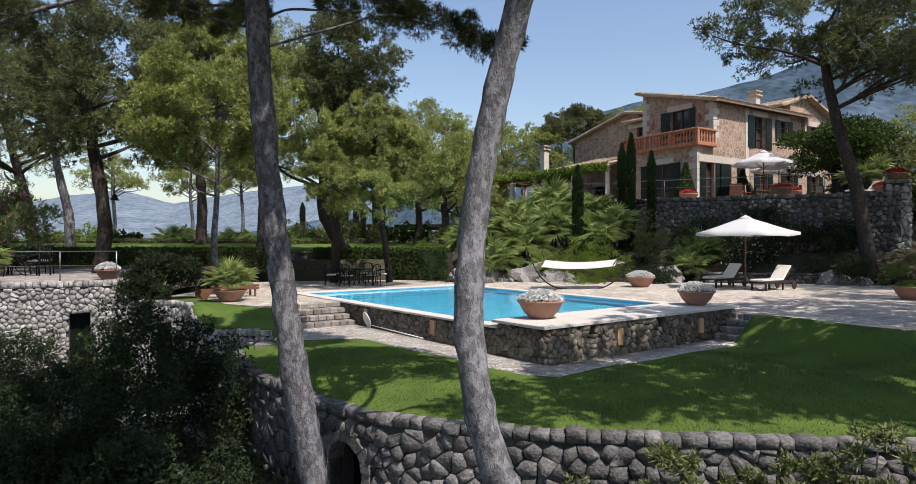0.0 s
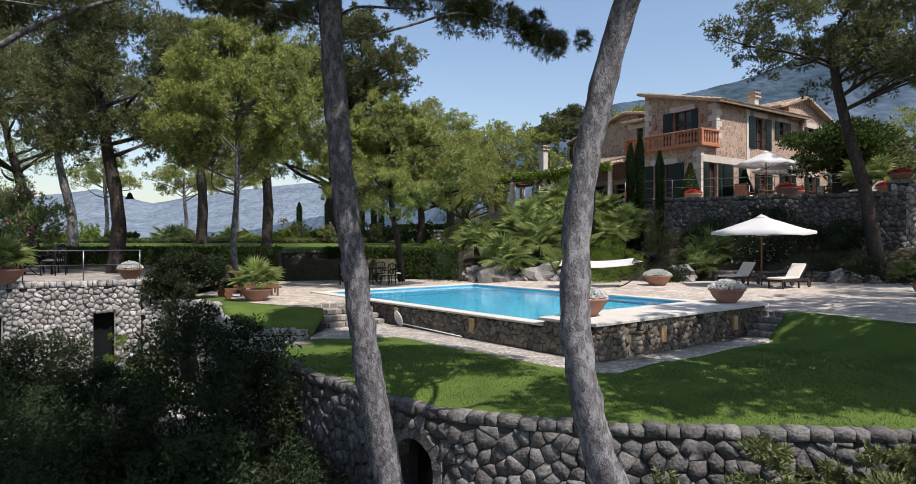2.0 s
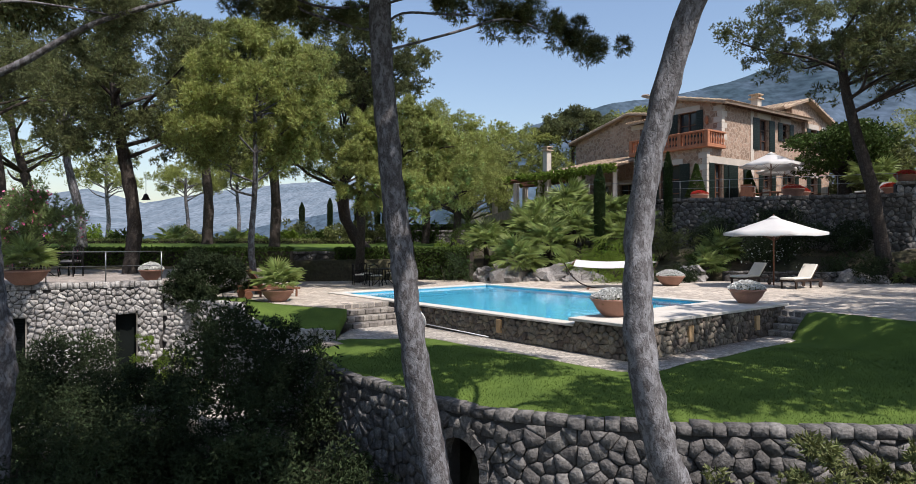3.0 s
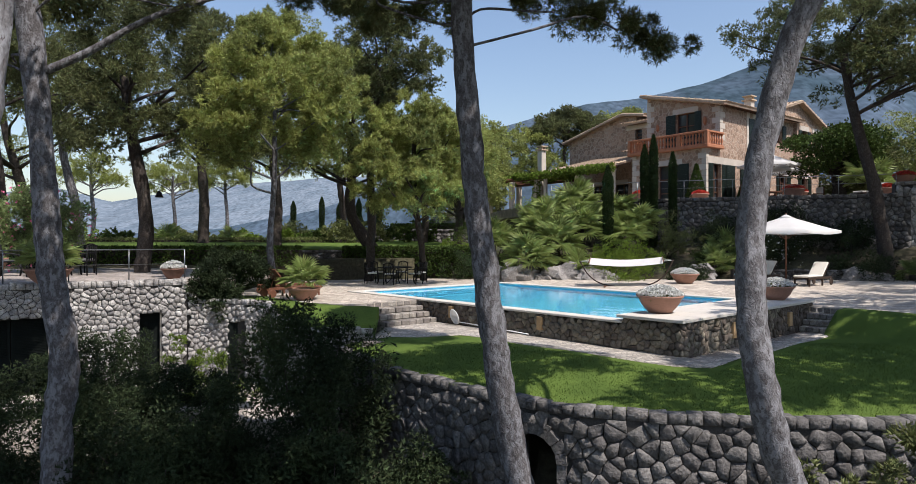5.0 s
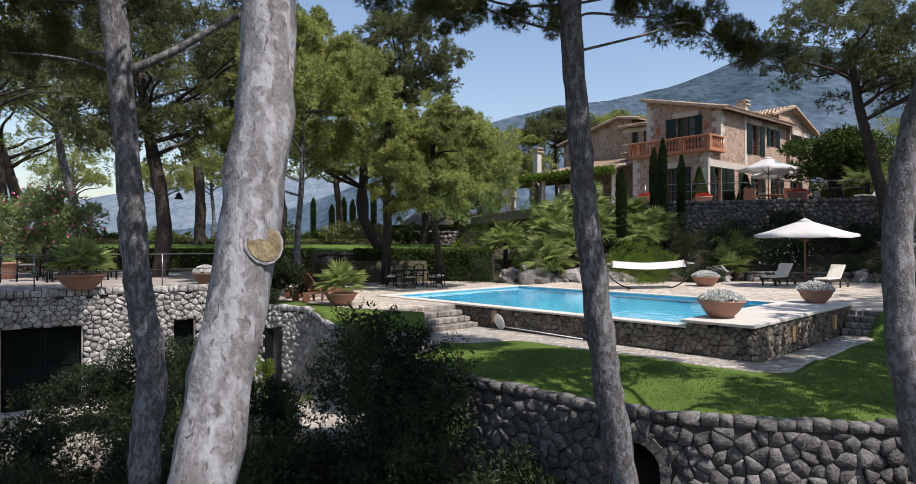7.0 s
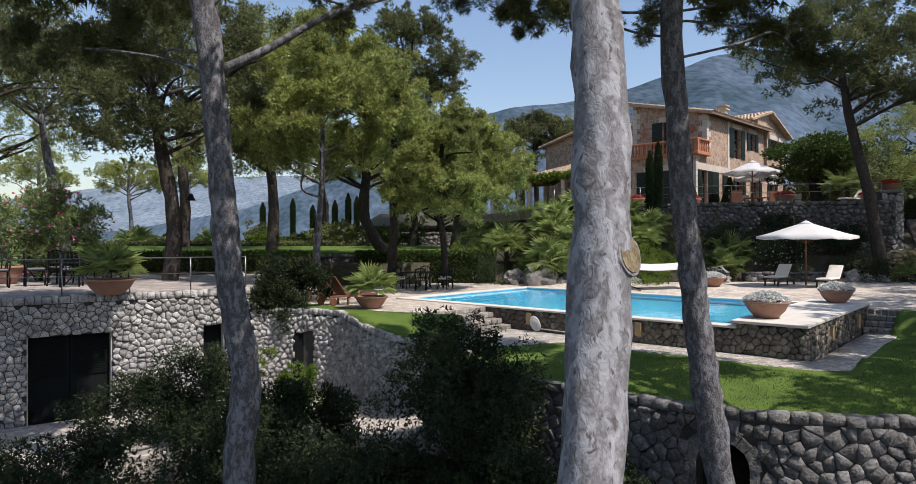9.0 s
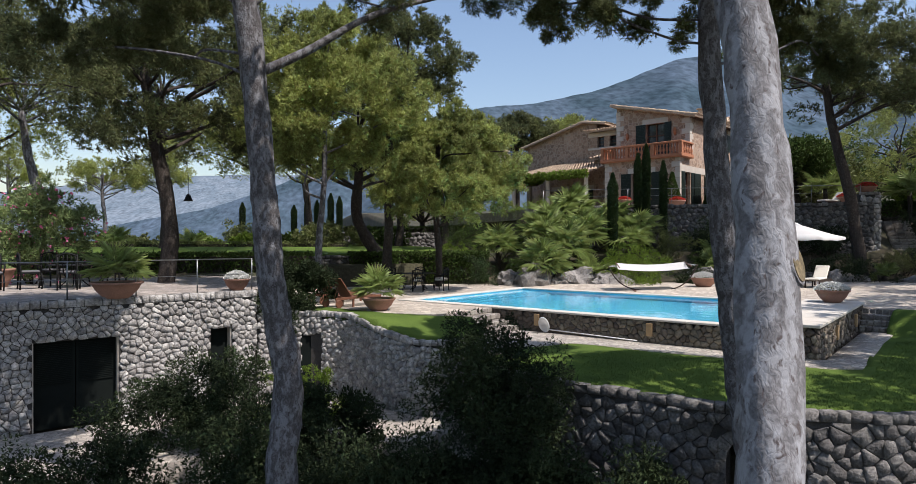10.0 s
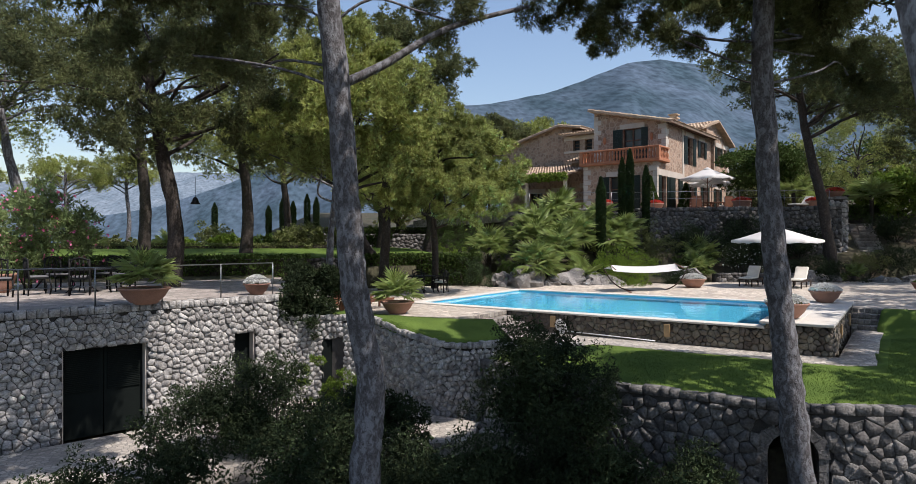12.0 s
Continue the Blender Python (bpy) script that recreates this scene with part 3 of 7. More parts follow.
def ground_h(x, y):
    e = np.interp(x, EDGE_X, EDGE_Y)
    left = step01((-4 - x) / 4)
    front = (-2.75 + 0.5 * left) - step01((e - y - 3) / 8) * (1.6 - 0.6 * left)
    front = front + 0.22 * np.sin(x * 1.3 + y) * np.sin(y * 0.9 - x * 0.4)
    low = -1.45 + 0 * x
    h = np.where(y < e + 0.9, front, low)
    upper = np.interp(y, (24.5, 26, 34, 80, 140, 700), (-1.4, 0.9, 1.8, 2.5, -18, -60))
    h = np.where((y > np.interp(x, (-11, -10.4, -2, 0), (24.5, 31.6, 32.6, 31))) & (x < -1), np.maximum(h, upper), h)
    # garden bed behind the pool deck, rising to the house terrace wall
    tl = terrace_line(x)
    y0 = np.interp(x, (-3, 0, 4, 8, 12, 16, 24), (33, 30.2, 28.3, 27.4, 27.1, 26.4, 24.2))
    bed = 0.55 + 1.6 * step01((y - y0) / np.maximum(tl - y0, 1.0)) + 0.12 * np.sin(x * 2.1) * np.sin(y * 1.7)
    wgt = step01((x + 4) / 3)
    h = np.where((y > y0) & (x > -4), bed * wgt + upper * (1 - wgt), h)
    back = np.interp(y - tl, (0.6, 0.8, 40, 120, 900), (0, 2.3, 2.4, 8, 10))
    gentle = np.interp(y - tl, (0, 6, 40, 120, 900), (0, 2.3, 2.6, 8, 10))
    h = h + np.where((y > tl + 0.6) & (x > 2.5) & (x < 20.3), back * step01((x - 2.5) / 1.2), 0) + np.where((y > tl) & (x >= 20.3), gentle, 0)
    # slopes outside the garden
    right = step01((x - 24) / 60)
    h = h + right * np.clip(x - 24, 0, 400) * 0.08
    h = h - step01((-30 - x) / 60) * 25 * step01((y - 10) / 40)
    return h


def axis(lo, hi, fine, reach):
    mid = np.arange(lo, hi + fine / 2, fine)
    out = np.array([fine * 1.5 ** k for k in range(1, 40)]).cumsum()
    out = out[out < reach]
    return np.concatenate([(lo - out)[::-1], mid, hi + out])


gx, gy = axis(-32, 34, 0.4, 4000), axis(-4, 62, 0.4, 4000)
GX, GY = np.meshgrid(gx, gy)
GZ = ground_h(GX, GY)
nxg, nyg = len(gx), len(gy)
idx = np.arange(nxg * nyg).reshape(nyg, nxg)
ground = soup("ground", np.stack([GX, GY, GZ], axis=-1).reshape(-1, 3),
              np.stack([idx[:-1, :-1], idx[:-1, 1:], idx[1:, 1:], idx[1:, :-1]], axis=-1).reshape(-1, 4), M_GROUND, smooth=True)
tagged(ground, "dry wooded hillside ground with leaf litter", "ground", kind="structure")


def floor_z(x, y):
    return float(ground_h(np.array([float(x)]), np.array([float(y)]))[0])


def sheet(name, poly, z, mat, label, category, thick=0.25, cuts=0, parent=None):
    bm = prism(bmesh.new(), poly, (lambda x, y: (z(x, y) if callable(z) else z) - thick), z)
    bmesh.ops.triangulate(bm, faces=[f for f in bm.faces if len(f.verts) > 4])
    ob = mesh_ob(name, bm, mat)
    return tagged(ob, label, category, kind="structure")


def filled(name, poly, z, mat, label, category, step=0.35, thick=0.3):
    """A gently shaped sheet: a grid over the outline with heights z(x, y), and a skirt."""
    xs, ys = [p[0] for p in poly], [p[1] for p in poly]
    bm = bmesh.new()
    vs = [bm.verts.new((x, y, 0)) for x, y in poly]
    bm.faces.new(vs)
    for ax, lo, hi in ((0, min(xs), max(xs)), (1, min(ys), max(ys))):
        k = lo + step
        while k < hi:
            co, no = (Vector((k, 0, 0)), Vector((1, 0, 0))) if ax == 0 else (Vector((0, k, 0)), Vector((0, 1, 0)))
            bmesh.ops.bisect_plane(bm, geom=list(bm.verts) + list(bm.edges) + list(bm.faces), plane_co=co, plane_no=no)
            k += step
    for v in bm.verts:
        v.co.z = z(v.co.x, v.co.y)
    rim = [e for e in bm.edges if e.is_boundary]
    ext = bmesh.ops.extrude_edge_only(bm, edges=rim)
    for v in ext["geom"]:
        if isinstance(v, bmesh.types.BMVert):
            v.co.z -= thick
    for f in bm.faces:
        f.smooth = True
    ob = mesh_ob(name, bm, mat)
    return tagged(ob, label, category, kind="structure")


# pool frame: corner of the raised block, a along the long side, b along the short side
PC, PA, PB = Vector((1.79, 13.23)), Vector((-0.6, 0.8)), Vector((0.8, 0.6))
DECK, COPE, BLOCK, WATER = 0.62, 0.66, 0.80, 0.575


def pool(a, b):
    p = PC + PA * a + PB * b
    return (p.x, p.y)


POOL_M = Matrix(((PB.x, PA.x, 0, PC.x), (PB.y, PA.y, 0, PC.y), (0, 0, 1, 0), (0, 0, 0, 1)))   # local x = b, y = a

RETAIN = smooth_line([(-6.0, 17.0), (-5.2, 15.2), (-4.3, 13.55), (-3.3, 12.4), (-2.45, 11.3), (-1.45, 10.45), (-0.4, 9.95), (0.75, 9.6), (1.85, 9.38), (3.8, 9.15), (7.0, 9.0), (13.0, 9.1)], 4)
LAWN_EDGE = [(p.x, p.y + 0.12) for p in RETAIN]


def lawn_z(x, y):
    e = float(np.interp(x, EDGE_X, EDGE_Y))
    s = min(max((y - e) / 3.0, 0), 1)
    v = (x - 7.1) * 0.84 + (y - 16.3) * 0.55
    t = min(max((v - 0.73) / (0.98 + 0.35 * max(0.0, 15.5 - y)) + 1, 0), 1)
    return -0.28 + 0.27 * s * s * (3 - 2 * s) + 0.66 * t * t * (3 - 2 * t) + 0.02 * math.sin(x * 1.7) * math.sin(y * 1.3)


filled("lawn", LAWN_EDGE + [(13, 13.2), (9.7, 13.66), (8.7, 15.2), (7.97, 16.7), (7.12, 16.28), (6.75, 15.9), (5.5, 15.0), (3.2, 13.2), (2.2, 12.35), (1.75, 12.2), (1.2, 12.55), (-0.9, 15.2), (-2.2, 16.6), (-2.7, 16.95), (-3.7, 16.65), (-4.9, 16.9), (-5.0, 17.1), (-5.95, 17.1)],
       lawn_z, M_LAWN, "mown lower lawn with dappled tree shade", "lawn")


def bank_z(x, y):
    return float(np.interp(y, (17.1, 18.0, 19.0, 20.2), (0.15, 0.34, 0.585, 0.632)))


filled("lawn_bank", [(-10.6, 21.3), (-10.4, 20.95), (-9.3, 20.6), (-8.4, 19.95), (-7.7, 18.7), (-7.0, 17.7), (-6.3, 17.32), (-4.98, 17.3), (-4.92, 18.9), (-6.0, 19.15), (-7.3, 19.95), (-8.15, 21.0), (-9.0, 22.3), (-10.4, 22.4)],
       bank_z, M_LAWN, "small sloping lawn bank beside the pool steps", "lawn")

# cobbled path at the foot of the pool wall
filled("pool_path", [pool(8.5, 0.1), pool(-0.15, 0.1), pool(-0.15, 6.1), pool(-0.95, 6.2), pool(-0.9, 4.0), pool(-0.95, 0.6), pool(-0.95, -0.55), pool(-0.4, -0.95), pool(5.0, -1.25), (-2.7, 17.0), (-3.7, 16.7), (-4.9, 16.95), (-4.95, 17.25), pool(8.2, -2.0), pool(8.5, -2.0)],
       lambda x, y: 0.0 - 0.2 * min(max((-3.4 - x) / 2, 0), 1) * min(max((17.6 - y) / 1.5, 0), 1), M_PATH, "pale cobbled path at the foot of the pool wall", "path", 0.5)



front_deck = [pool(9.24, -1.95), (-6.0, 19.2), (-7.4, 20.05), (-8.2, 21.1), (-9.0, 22.3), pool(13.45, -2.2), pool(13.45, 0.0), pool(9.24, 0.0)]
right_deck = [pool(13.45, 7.95), (0, 30.8), (4, 28.9), (8, 28.0), (12, 27.7), (15.9, 27.0), (24, 24.8), (24, 12.6), (9.7, 13.66), (8.7, 15.2), pool(-0.93, 7.03), pool(0.05, 7.03), pool(0.05, 7.36), pool(1.5, 7.36), pool(1.5, 7.95)]
far_left = [pool(13.45, -2.2), (-9.0, 22.3), (-10.3, 22.6), (-10.3, 31), (-2, 32.5), (0, 30.8), pool(13.45, 7.95), pool(13.45, 0.0)]
def deck_z(x, y):
    b = (Vector((x, y)) - PC).dot(PB)
    t = min(max((b - 7.95) / 3.0, 0), 1)
    return DECK + 0.01 + 0.15 * t * t * (3 - 2 * t)


filled("pavement", right_deck, deck_z, M_PAVE, "pale stone flag paving behind the pool", "paving", 0.8, 0.5)
for poly in (front_deck, far_left):
    sheet("pavement", poly, DECK, M_PAVE, "pale stone flag paving round the pool", "paving", 0.5)

# pool basin
pool_ob = thing("swimming_pool", "rectangular turquoise swimming pool with pale stone coping", "pool", POOL_M, kind="structure")
A0, A1, B0, B1 = 1.5, 13.1, 0.35, 7.6
part("basin_floor", boxed(B0 - 0.1, A0 - 0.1, -1.1, B1 + 0.1, A1 + 0.1, -0.95), M_POOLTILE, pool_ob)
for bb in ((B0 - 0.2, A0 - 0.2, -1.0, B0, A1 + 0.2, COPE - 0.05), (B1, A0 - 0.2, -1.0, B1 + 0.2, A1 + 0.2, COPE - 0.05), (B0, A1, -1.0, B1, A1 + 0.2, COPE - 0.05), (B0, A0 - 0.2, -1.0, B1, A0, COPE - 0.05)):
    part("basin_wall", boxed(*bb), M_POOLTILE, pool_ob)
for k in range(4):
    part("pool_step", boxed(B0 + 0.003, A1 - 0.35 * (k + 1), -0.95, B1 - 0.003, A1 - 0.35 * k - 0.003, 0.4 - 0.3 * k), M_POOLTILE, pool_ob)
bm = bmesh.new()
bm.faces.new([bm.verts.new((x, y, WATER)) for x, y in ((B0 + 0.002, A0 + 0.002), (B1 - 0.002, A0 + 0.002), (B1 - 0.002, A1 - 0.002), (B0 + 0.002, A1 - 0.002))])
wv = part("water", bm, M_WATER, pool_ob, "clear turquoise pool water")
wv.visible_shadow = False
rng = random.Random(3)


def coping_run(x0, y0, x1, y1, along, z, n):
    for k in range(n):
        if along == "y":
            bm = boxed(x0, y0 + (y1 - y0) * k / n + 0.003, z - 0.06, x1, y0 + (y1 - y0) * (k + 1) / n - 0.003, z, bevel=0.012)
        else:
            bm = boxed(x0 + (x1 - x0) * k / n + 0.003, y0, z - 0.06, x0 + (x1 - x0) * (k + 1) / n - 0.003, y1, z, bevel=0.012)
        part("coping_stone", bm, M_COPING, pool_ob)


coping_run(-0.06, 1.5, 0.36, 13.45, "y", COPE, 16)
coping_run(7.58, 1.5, 7.95, 13.45, "y", COPE, 16)
coping_run(0.36, 13.08, 7.58, 13.45, "x", COPE, 10)
for i in range(9):
    for j in range(2):
        x0, x1 = -0.07 + 7.5 * i / 9, -0.07 + 7.5 * (i + 1) / 9
        y0, y1 = (-0.07, 0.75) if j == 0 else (0.75, 1.62)
        part("coping_stone", boxed(x0 + 0.002, y0 + 0.002, BLOCK - 0.07, x1 - 0.002, y1 - 0.002, BLOCK, bevel=0.01), M_COPING, pool_ob)
part("block_core", boxed(0.12, 0.12, -0.6, 7.25, 1.45, BLOCK - 0.07), M_CORE, pool_ob)
part("wall_core", boxed(0.1, 1.4, -0.6, 0.3, 13.3, COPE - 0.07), M_CORE, pool_ob)

wall_pool = thing("wall_pool", "mortared brown field stone pool wall", "wall", kind="structure")
PW = [Vector(pool(9.25, 0)), Vector(pool(0, 0)), Vector(pool(0, 7.33))]
stone_wall(wall_pool, PW, -0.3, lambda s: (COPE - 0.06) if s < 7.75 else BLOCK - 0.07, 0.16, M_POOLSTONE, M_POOLSTONE, cap=0, depth=0.1, joint=0.006, proud=0.025, near=8.1, limit=420, seed=4,
           holes=((9.25 + 1.35, 9.25 + 1.6, 0.5, 0.68), (9.25 + 3.8, 9.25 + 4.05, 0.5, 0.68)))
for a, b, w, h in ((7.55, -0.02, 0.17, 0.35), (4.0, -0.02, 0.17, 0.35)):
    x, y = pool(a, b)
    bm = boxed(-w / 2, -0.06, -h / 2, w / 2, 0.04, h / 2, bevel=0.01)
    ob = part("stone_panel", bm, M_SANDSTONE, wall_pool, "ochre sandstone block set in the wall")
    ob.matrix_world = Matrix.Translation((x, y, 0.36)) @ Matrix.Rotation(math.atan2(-0.8, 0.6), 4, "Z")
for b in (2.35, 5.6):
    x, y = pool(-0.02, b)
    ob = part("stone_panel", boxed(-0.1, -0.06, -0.19, 0.1, 0.04, 0.19, bevel=0.01), M_SANDSTONE, wall_pool, "ochre sandstone block set in the wall")
    ob.matrix_world = Matrix.Translation((x, y, 0.38)) @ Matrix.Rotation(math.atan2(0.6, 0.8), 4, "Z")


# stone steps
def steps(name, m, width, n, rise, run, label, blocks, side=None):
    t = thing(name, label, "steps", m, kind="structure")
    r = random.Random(n * 7)
    for k in range(n):
        z1 = rise * (k + 1)
        part("tread", boxed(0.0, run * k + 0.1, -0.4, width, run * (k + 1) + 0.25, z1 - 0.012), M_MORTAR, t)
        nb = blocks
        for j in range(nb):
            x0, x1 = width * j / nb, width * (j + 1) / nb
            bm = boxed(x0 + 0.008, run * k + r.uniform(0, 0.02), z1 - rise + 0.01, x1 - 0.008, run * (k + 1) + 0.02, z1 + r.uniform(-0.006, 0.006), bevel=0.018)
            part("step_stone", bm, M_STEPSTONE, t)
    return t


# left pool steps climb towards +a, between the bank and the pool wall
steps("pool_steps", Matrix(((PB.x, PA.x, 0, pool(8.2, -1.95)[0]), (PB.y, PA.y, 0, pool(8.2, -1.95)[1]), (0, 0, 1, -0.02), (0, 0, 0, 1))), 1.92, 4, 0.16, 0.34, "four rough stone steps beside the pool wall", 7)
tagged(mesh_ob("step_slab", boxed(-5.25, 16.45, -0.3, -4.45, 17.0, -0.08, bevel=0.02), M_STEPSTONE), "flat stone slab step at the end of the path", "step", kind="structure")
# right steps climb along +b beside the raised block
steps("deck_steps", Matrix(((-PA.x, PB.x, 0, pool(-0.04, 6.2)[0]), (-PA.y, PB.y, 0, pool(-0.04, 6.2)[1]), (0, 0, 1, -0.02), (0, 0, 0, 1))), 0.88, 4, 0.16, 0.27, "rough stone steps up to the pool deck", 5)

# lawn retaining wall
wall_lawn = thing("wall_lawn", "dry stone retaining wall along the lawn edge", "wall", kind="structure")
ARCH, ARCH_Z, ARCH_R = 7.5, -1.25, 0.44


def cut_path(path, s0, s1):
    """The stretch of a plan line between two lengths along it."""
    out, run = [], 0.0
    for p, q in zip(path, path[1:]):
        L = (q - p).length
        for t in (s0, s1):
            if run <= t < run + L:
                out.append(p.lerp(q, (t - run) / L))
        if s0 < run + L < s1:
            out.append(q)
        run += L
    return sorted(out, key=lambda v: v.x)


for lo, hi, base in ((0.0, ARCH - ARCH_R, -3.6), (ARCH - ARCH_R, ARCH + ARCH_R, ARCH_Z + ARCH_R), (ARCH + ARCH_R, 24.5, -3.6)):
    part("wall_core", wall_core(bmesh.new(), cut_path(RETAIN, lo, hi), base, lambda s: -0.3, 0.5), M_CORE, wall_lawn)
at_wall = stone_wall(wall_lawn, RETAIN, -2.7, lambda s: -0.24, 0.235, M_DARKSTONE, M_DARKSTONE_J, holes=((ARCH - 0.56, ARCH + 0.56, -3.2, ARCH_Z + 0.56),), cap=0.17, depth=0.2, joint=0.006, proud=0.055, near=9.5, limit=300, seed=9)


def wall_block(poly, out):
    """One hewn block of the arch, from an outline in (s, z)."""
    bm = bmesh.new()
    lo = [bm.verts.new(at_wall(x, z, -0.3)) for x, z in poly]
    hi = [bm.verts.new(at_wall(x, z, out)) for x, z in poly]
    bm.faces.new(hi)
    bm.faces.new(lo[::-1])
    for i in range(len(poly)):
        j = (i + 1) % len(poly)
        bm.faces.new((lo[i], lo[j], hi[j], hi[i]))
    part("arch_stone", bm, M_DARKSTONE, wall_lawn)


rng = random.Random(21)
for k in range(9):
    a0, a1 = math.pi * (k + 0.03) / 9, math.pi * (k + 0.97) / 9
    ro = ARCH_R + 0.22 + rng.uniform(-0.05, 0.05)
    wall_block([(ARCH + r_ * math.cos(t_), ARCH_Z + r_ * math.sin(t_)) for r_, t_ in ((ARCH_R, a0), (ro, a0), (ro, a1), (ARCH_R, a1))], rng.uniform(0.03, 0.07))
for side_ in (-1, 1):
    for k in range(5):
        z_ = ARCH_Z - 0.25 * (k + 1)
        e0, e1 = sorted((ARCH + side_ * ARCH_R, ARCH + side_ * (ARCH_R + rng.uniform(0.14, 0.26))))
        wall_block([(e0, z_ + 0.006), (e1, z_ + 0.006), (e1, z_ + 0.244), (e0, z_ + 0.244)], rng.uniform(0.015, 0.045))

# garage wall
GW = [Vector((-24.05, 14.29)), Vector((-11.0, 20.6))]
wall_garage = thing("wall_garage", "sunlit dry stone garage wall with door openings", "wall", kind="structure")
gd = (GW[1] - GW[0]).normalized()
G_M = Matrix(((gd.x, -gd.y, 0, GW[0].x), (gd.y, gd.x, 0, GW[0].y), (0, 0, 1, 0), (0, 0, 0, 1)))
SL = (GW[1] - GW[0]).length
DOOR_A, DOOR_B = (8.98, 10.86), (13.17, 13.78)
for x0, x1, z0, z1 in ((0, DOOR_A[0], -3, 1.3), (DOOR_A[0], DOOR_A[1], 0.32, 1.3), (DOOR_A[1], DOOR_B[0], -3, 1.3), (DOOR_B[0], DOOR_B[1], 0.3, 1.3), (DOOR_B[1], SL, -3, 1.3)):
    part("wall_core", boxed(x0, 0.035, z0, x1, 0.5, z1, m=G_M), M_CORE, wall_garage)
stone_wall(wall_garage, GW, -2.3, lambda s: 1.33, 0.16, M_STONE, M_STONE_J, holes=((DOOR_A[0], DOOR_A[1], -3, 0.32), (DOOR_B[0], DOOR_B[1], -3, 0.3)), cap=0.2, depth=0.14, joint=0.007, proud=0.035, near=11.3, limit=300, seed=5)
g_door = thing("door_1", "louvred double garage door, recess shade in its near-black colour", "door", G_M, kind="structure")
for k in range(2):
    x0 = DOOR_A[0] + 0.02 + k * 0.93
    part("door_leaf", boxed(x0, 0.28, -1.85, x0 + 0.91, 0.33, 0.28), M_NEARBLACK, g_door)
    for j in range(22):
        part("slat", boxed(x0 + 0.08, 0.245, -0.75 + j * 0.045, x0 + 0.83, 0.272, -0.725 + j * 0.045), M_NEARBLACK, g_door)
part("side_block", boxed(DOOR_A[0] - 0.02, 0.07, -1.9, DOOR_A[0] + 0.03, 0.5, 0.32), M_QUOIN, g_door)
part("side_block", boxed(DOOR_A[1] - 0.03, 0.07, -1.9, DOOR_A[1] + 0.02, 0.5, 0.32), M_QUOIN, g_door)
n_door = thing("door_2", "narrow dark doorway in the stone wall", "door", G_M, kind="structure")
# Leaf colour carries the shade of the doorway.
part("door_leaf", boxed(DOOR_B[0], 0.32, -1.85, DOOR_B[1], 0.36, 0.28), M_NEARBLACK, n_door)
part("side_block", boxed(DOOR_B[1] - 0.03, 0.07, -1.9, DOOR_B[1] + 0.02, 0.5, 0.3), M_QUOIN, n_door)

# curved wall below the bank, with a low arch
CURVE = smooth_line([(-11.0, 20.6), (-10.3, 20.78), (-9.3, 20.45), (-8.35, 19.75), (-7.65, 18.5), (-7.0, 17.55), (-6.2, 17.15), (-5.0, 17.15)], 5)
wall_curved = thing("wall_curved", "curved dry stone wall stepping down below the lawn bank", "wall", kind="structure")


def curve_top(s):
    return float(np.interp(s, (0, 0.3, 2.9, 4.0, 5.3, 6.0, 8), (1.0, 0.68, 0.66, 0.44, 0.24, 0.18, 0.18)))


part("wall_core", wall_core(bmesh.new(), CURVE, -2.6, curve_top, 0.4, 0.09), M_CORE, wall_curved)
stone_wall(wall_curved, CURVE, -2.1, curve_top, 0.155, M_STONE, M_STONE_J, holes=((1.35, 1.95, -3, -0.05),), cap=0.16, depth=0.14, joint=0.007, proud=0.035, near=3.0, limit=260, seed=6)
# Near-black panel stands in for the unlit opening under the arch.
part("arch_shade_panel", boxed(-9.75, 20.62, -2.2, -9.05, 20.7, 0.0), M_NEARBLACK, wall_curved)

# lower steps down to the garage court
lower = steps("garden_steps", Matrix.Translation((-6.75, 15.2, -1.75)) @ Matrix.Rotation(radians(-38), 4, "Z"), 1.3, 9, 0.18, 0.3, "rough stone garden steps in shade", 4)
sheet("garage_court", [(-18, 14.6), (-13, 15.0), (-9.5, 15.6), (-6.9, 15.2), (-6.2, 16.6), (-7.4, 18.0), (-8.4, 19.4), (-10.5, 20.5), (-17.4, 17.3)], -1.78, M_PATH, "pale stone court before the garage", "paving", 1.4)

# garage terrace
TERR_Z = 1.3
sheet("terrace_floor", [(-24.2, 14.5), (-11.05, 20.85), (-10.45, 21.2), (-10.45, 31.5), (-30, 31.5), (-34, 20)], TERR_Z, M_TERRACE, "shaded stone flag terrace above the garage", "terrace", 0.5)
filled("upper_lawn", [(-40, 31.6), (-10.45, 31.6), (-9.0, 33.7), (-2, 33.9), (-1, 44), (-6, 58), (-40, 62)], lambda x, y: 2.06 + 0.026 * (y - 31.6), M_LAWN, "upper lawn beyond the hedge", "lawn", 2.5, 0.9)

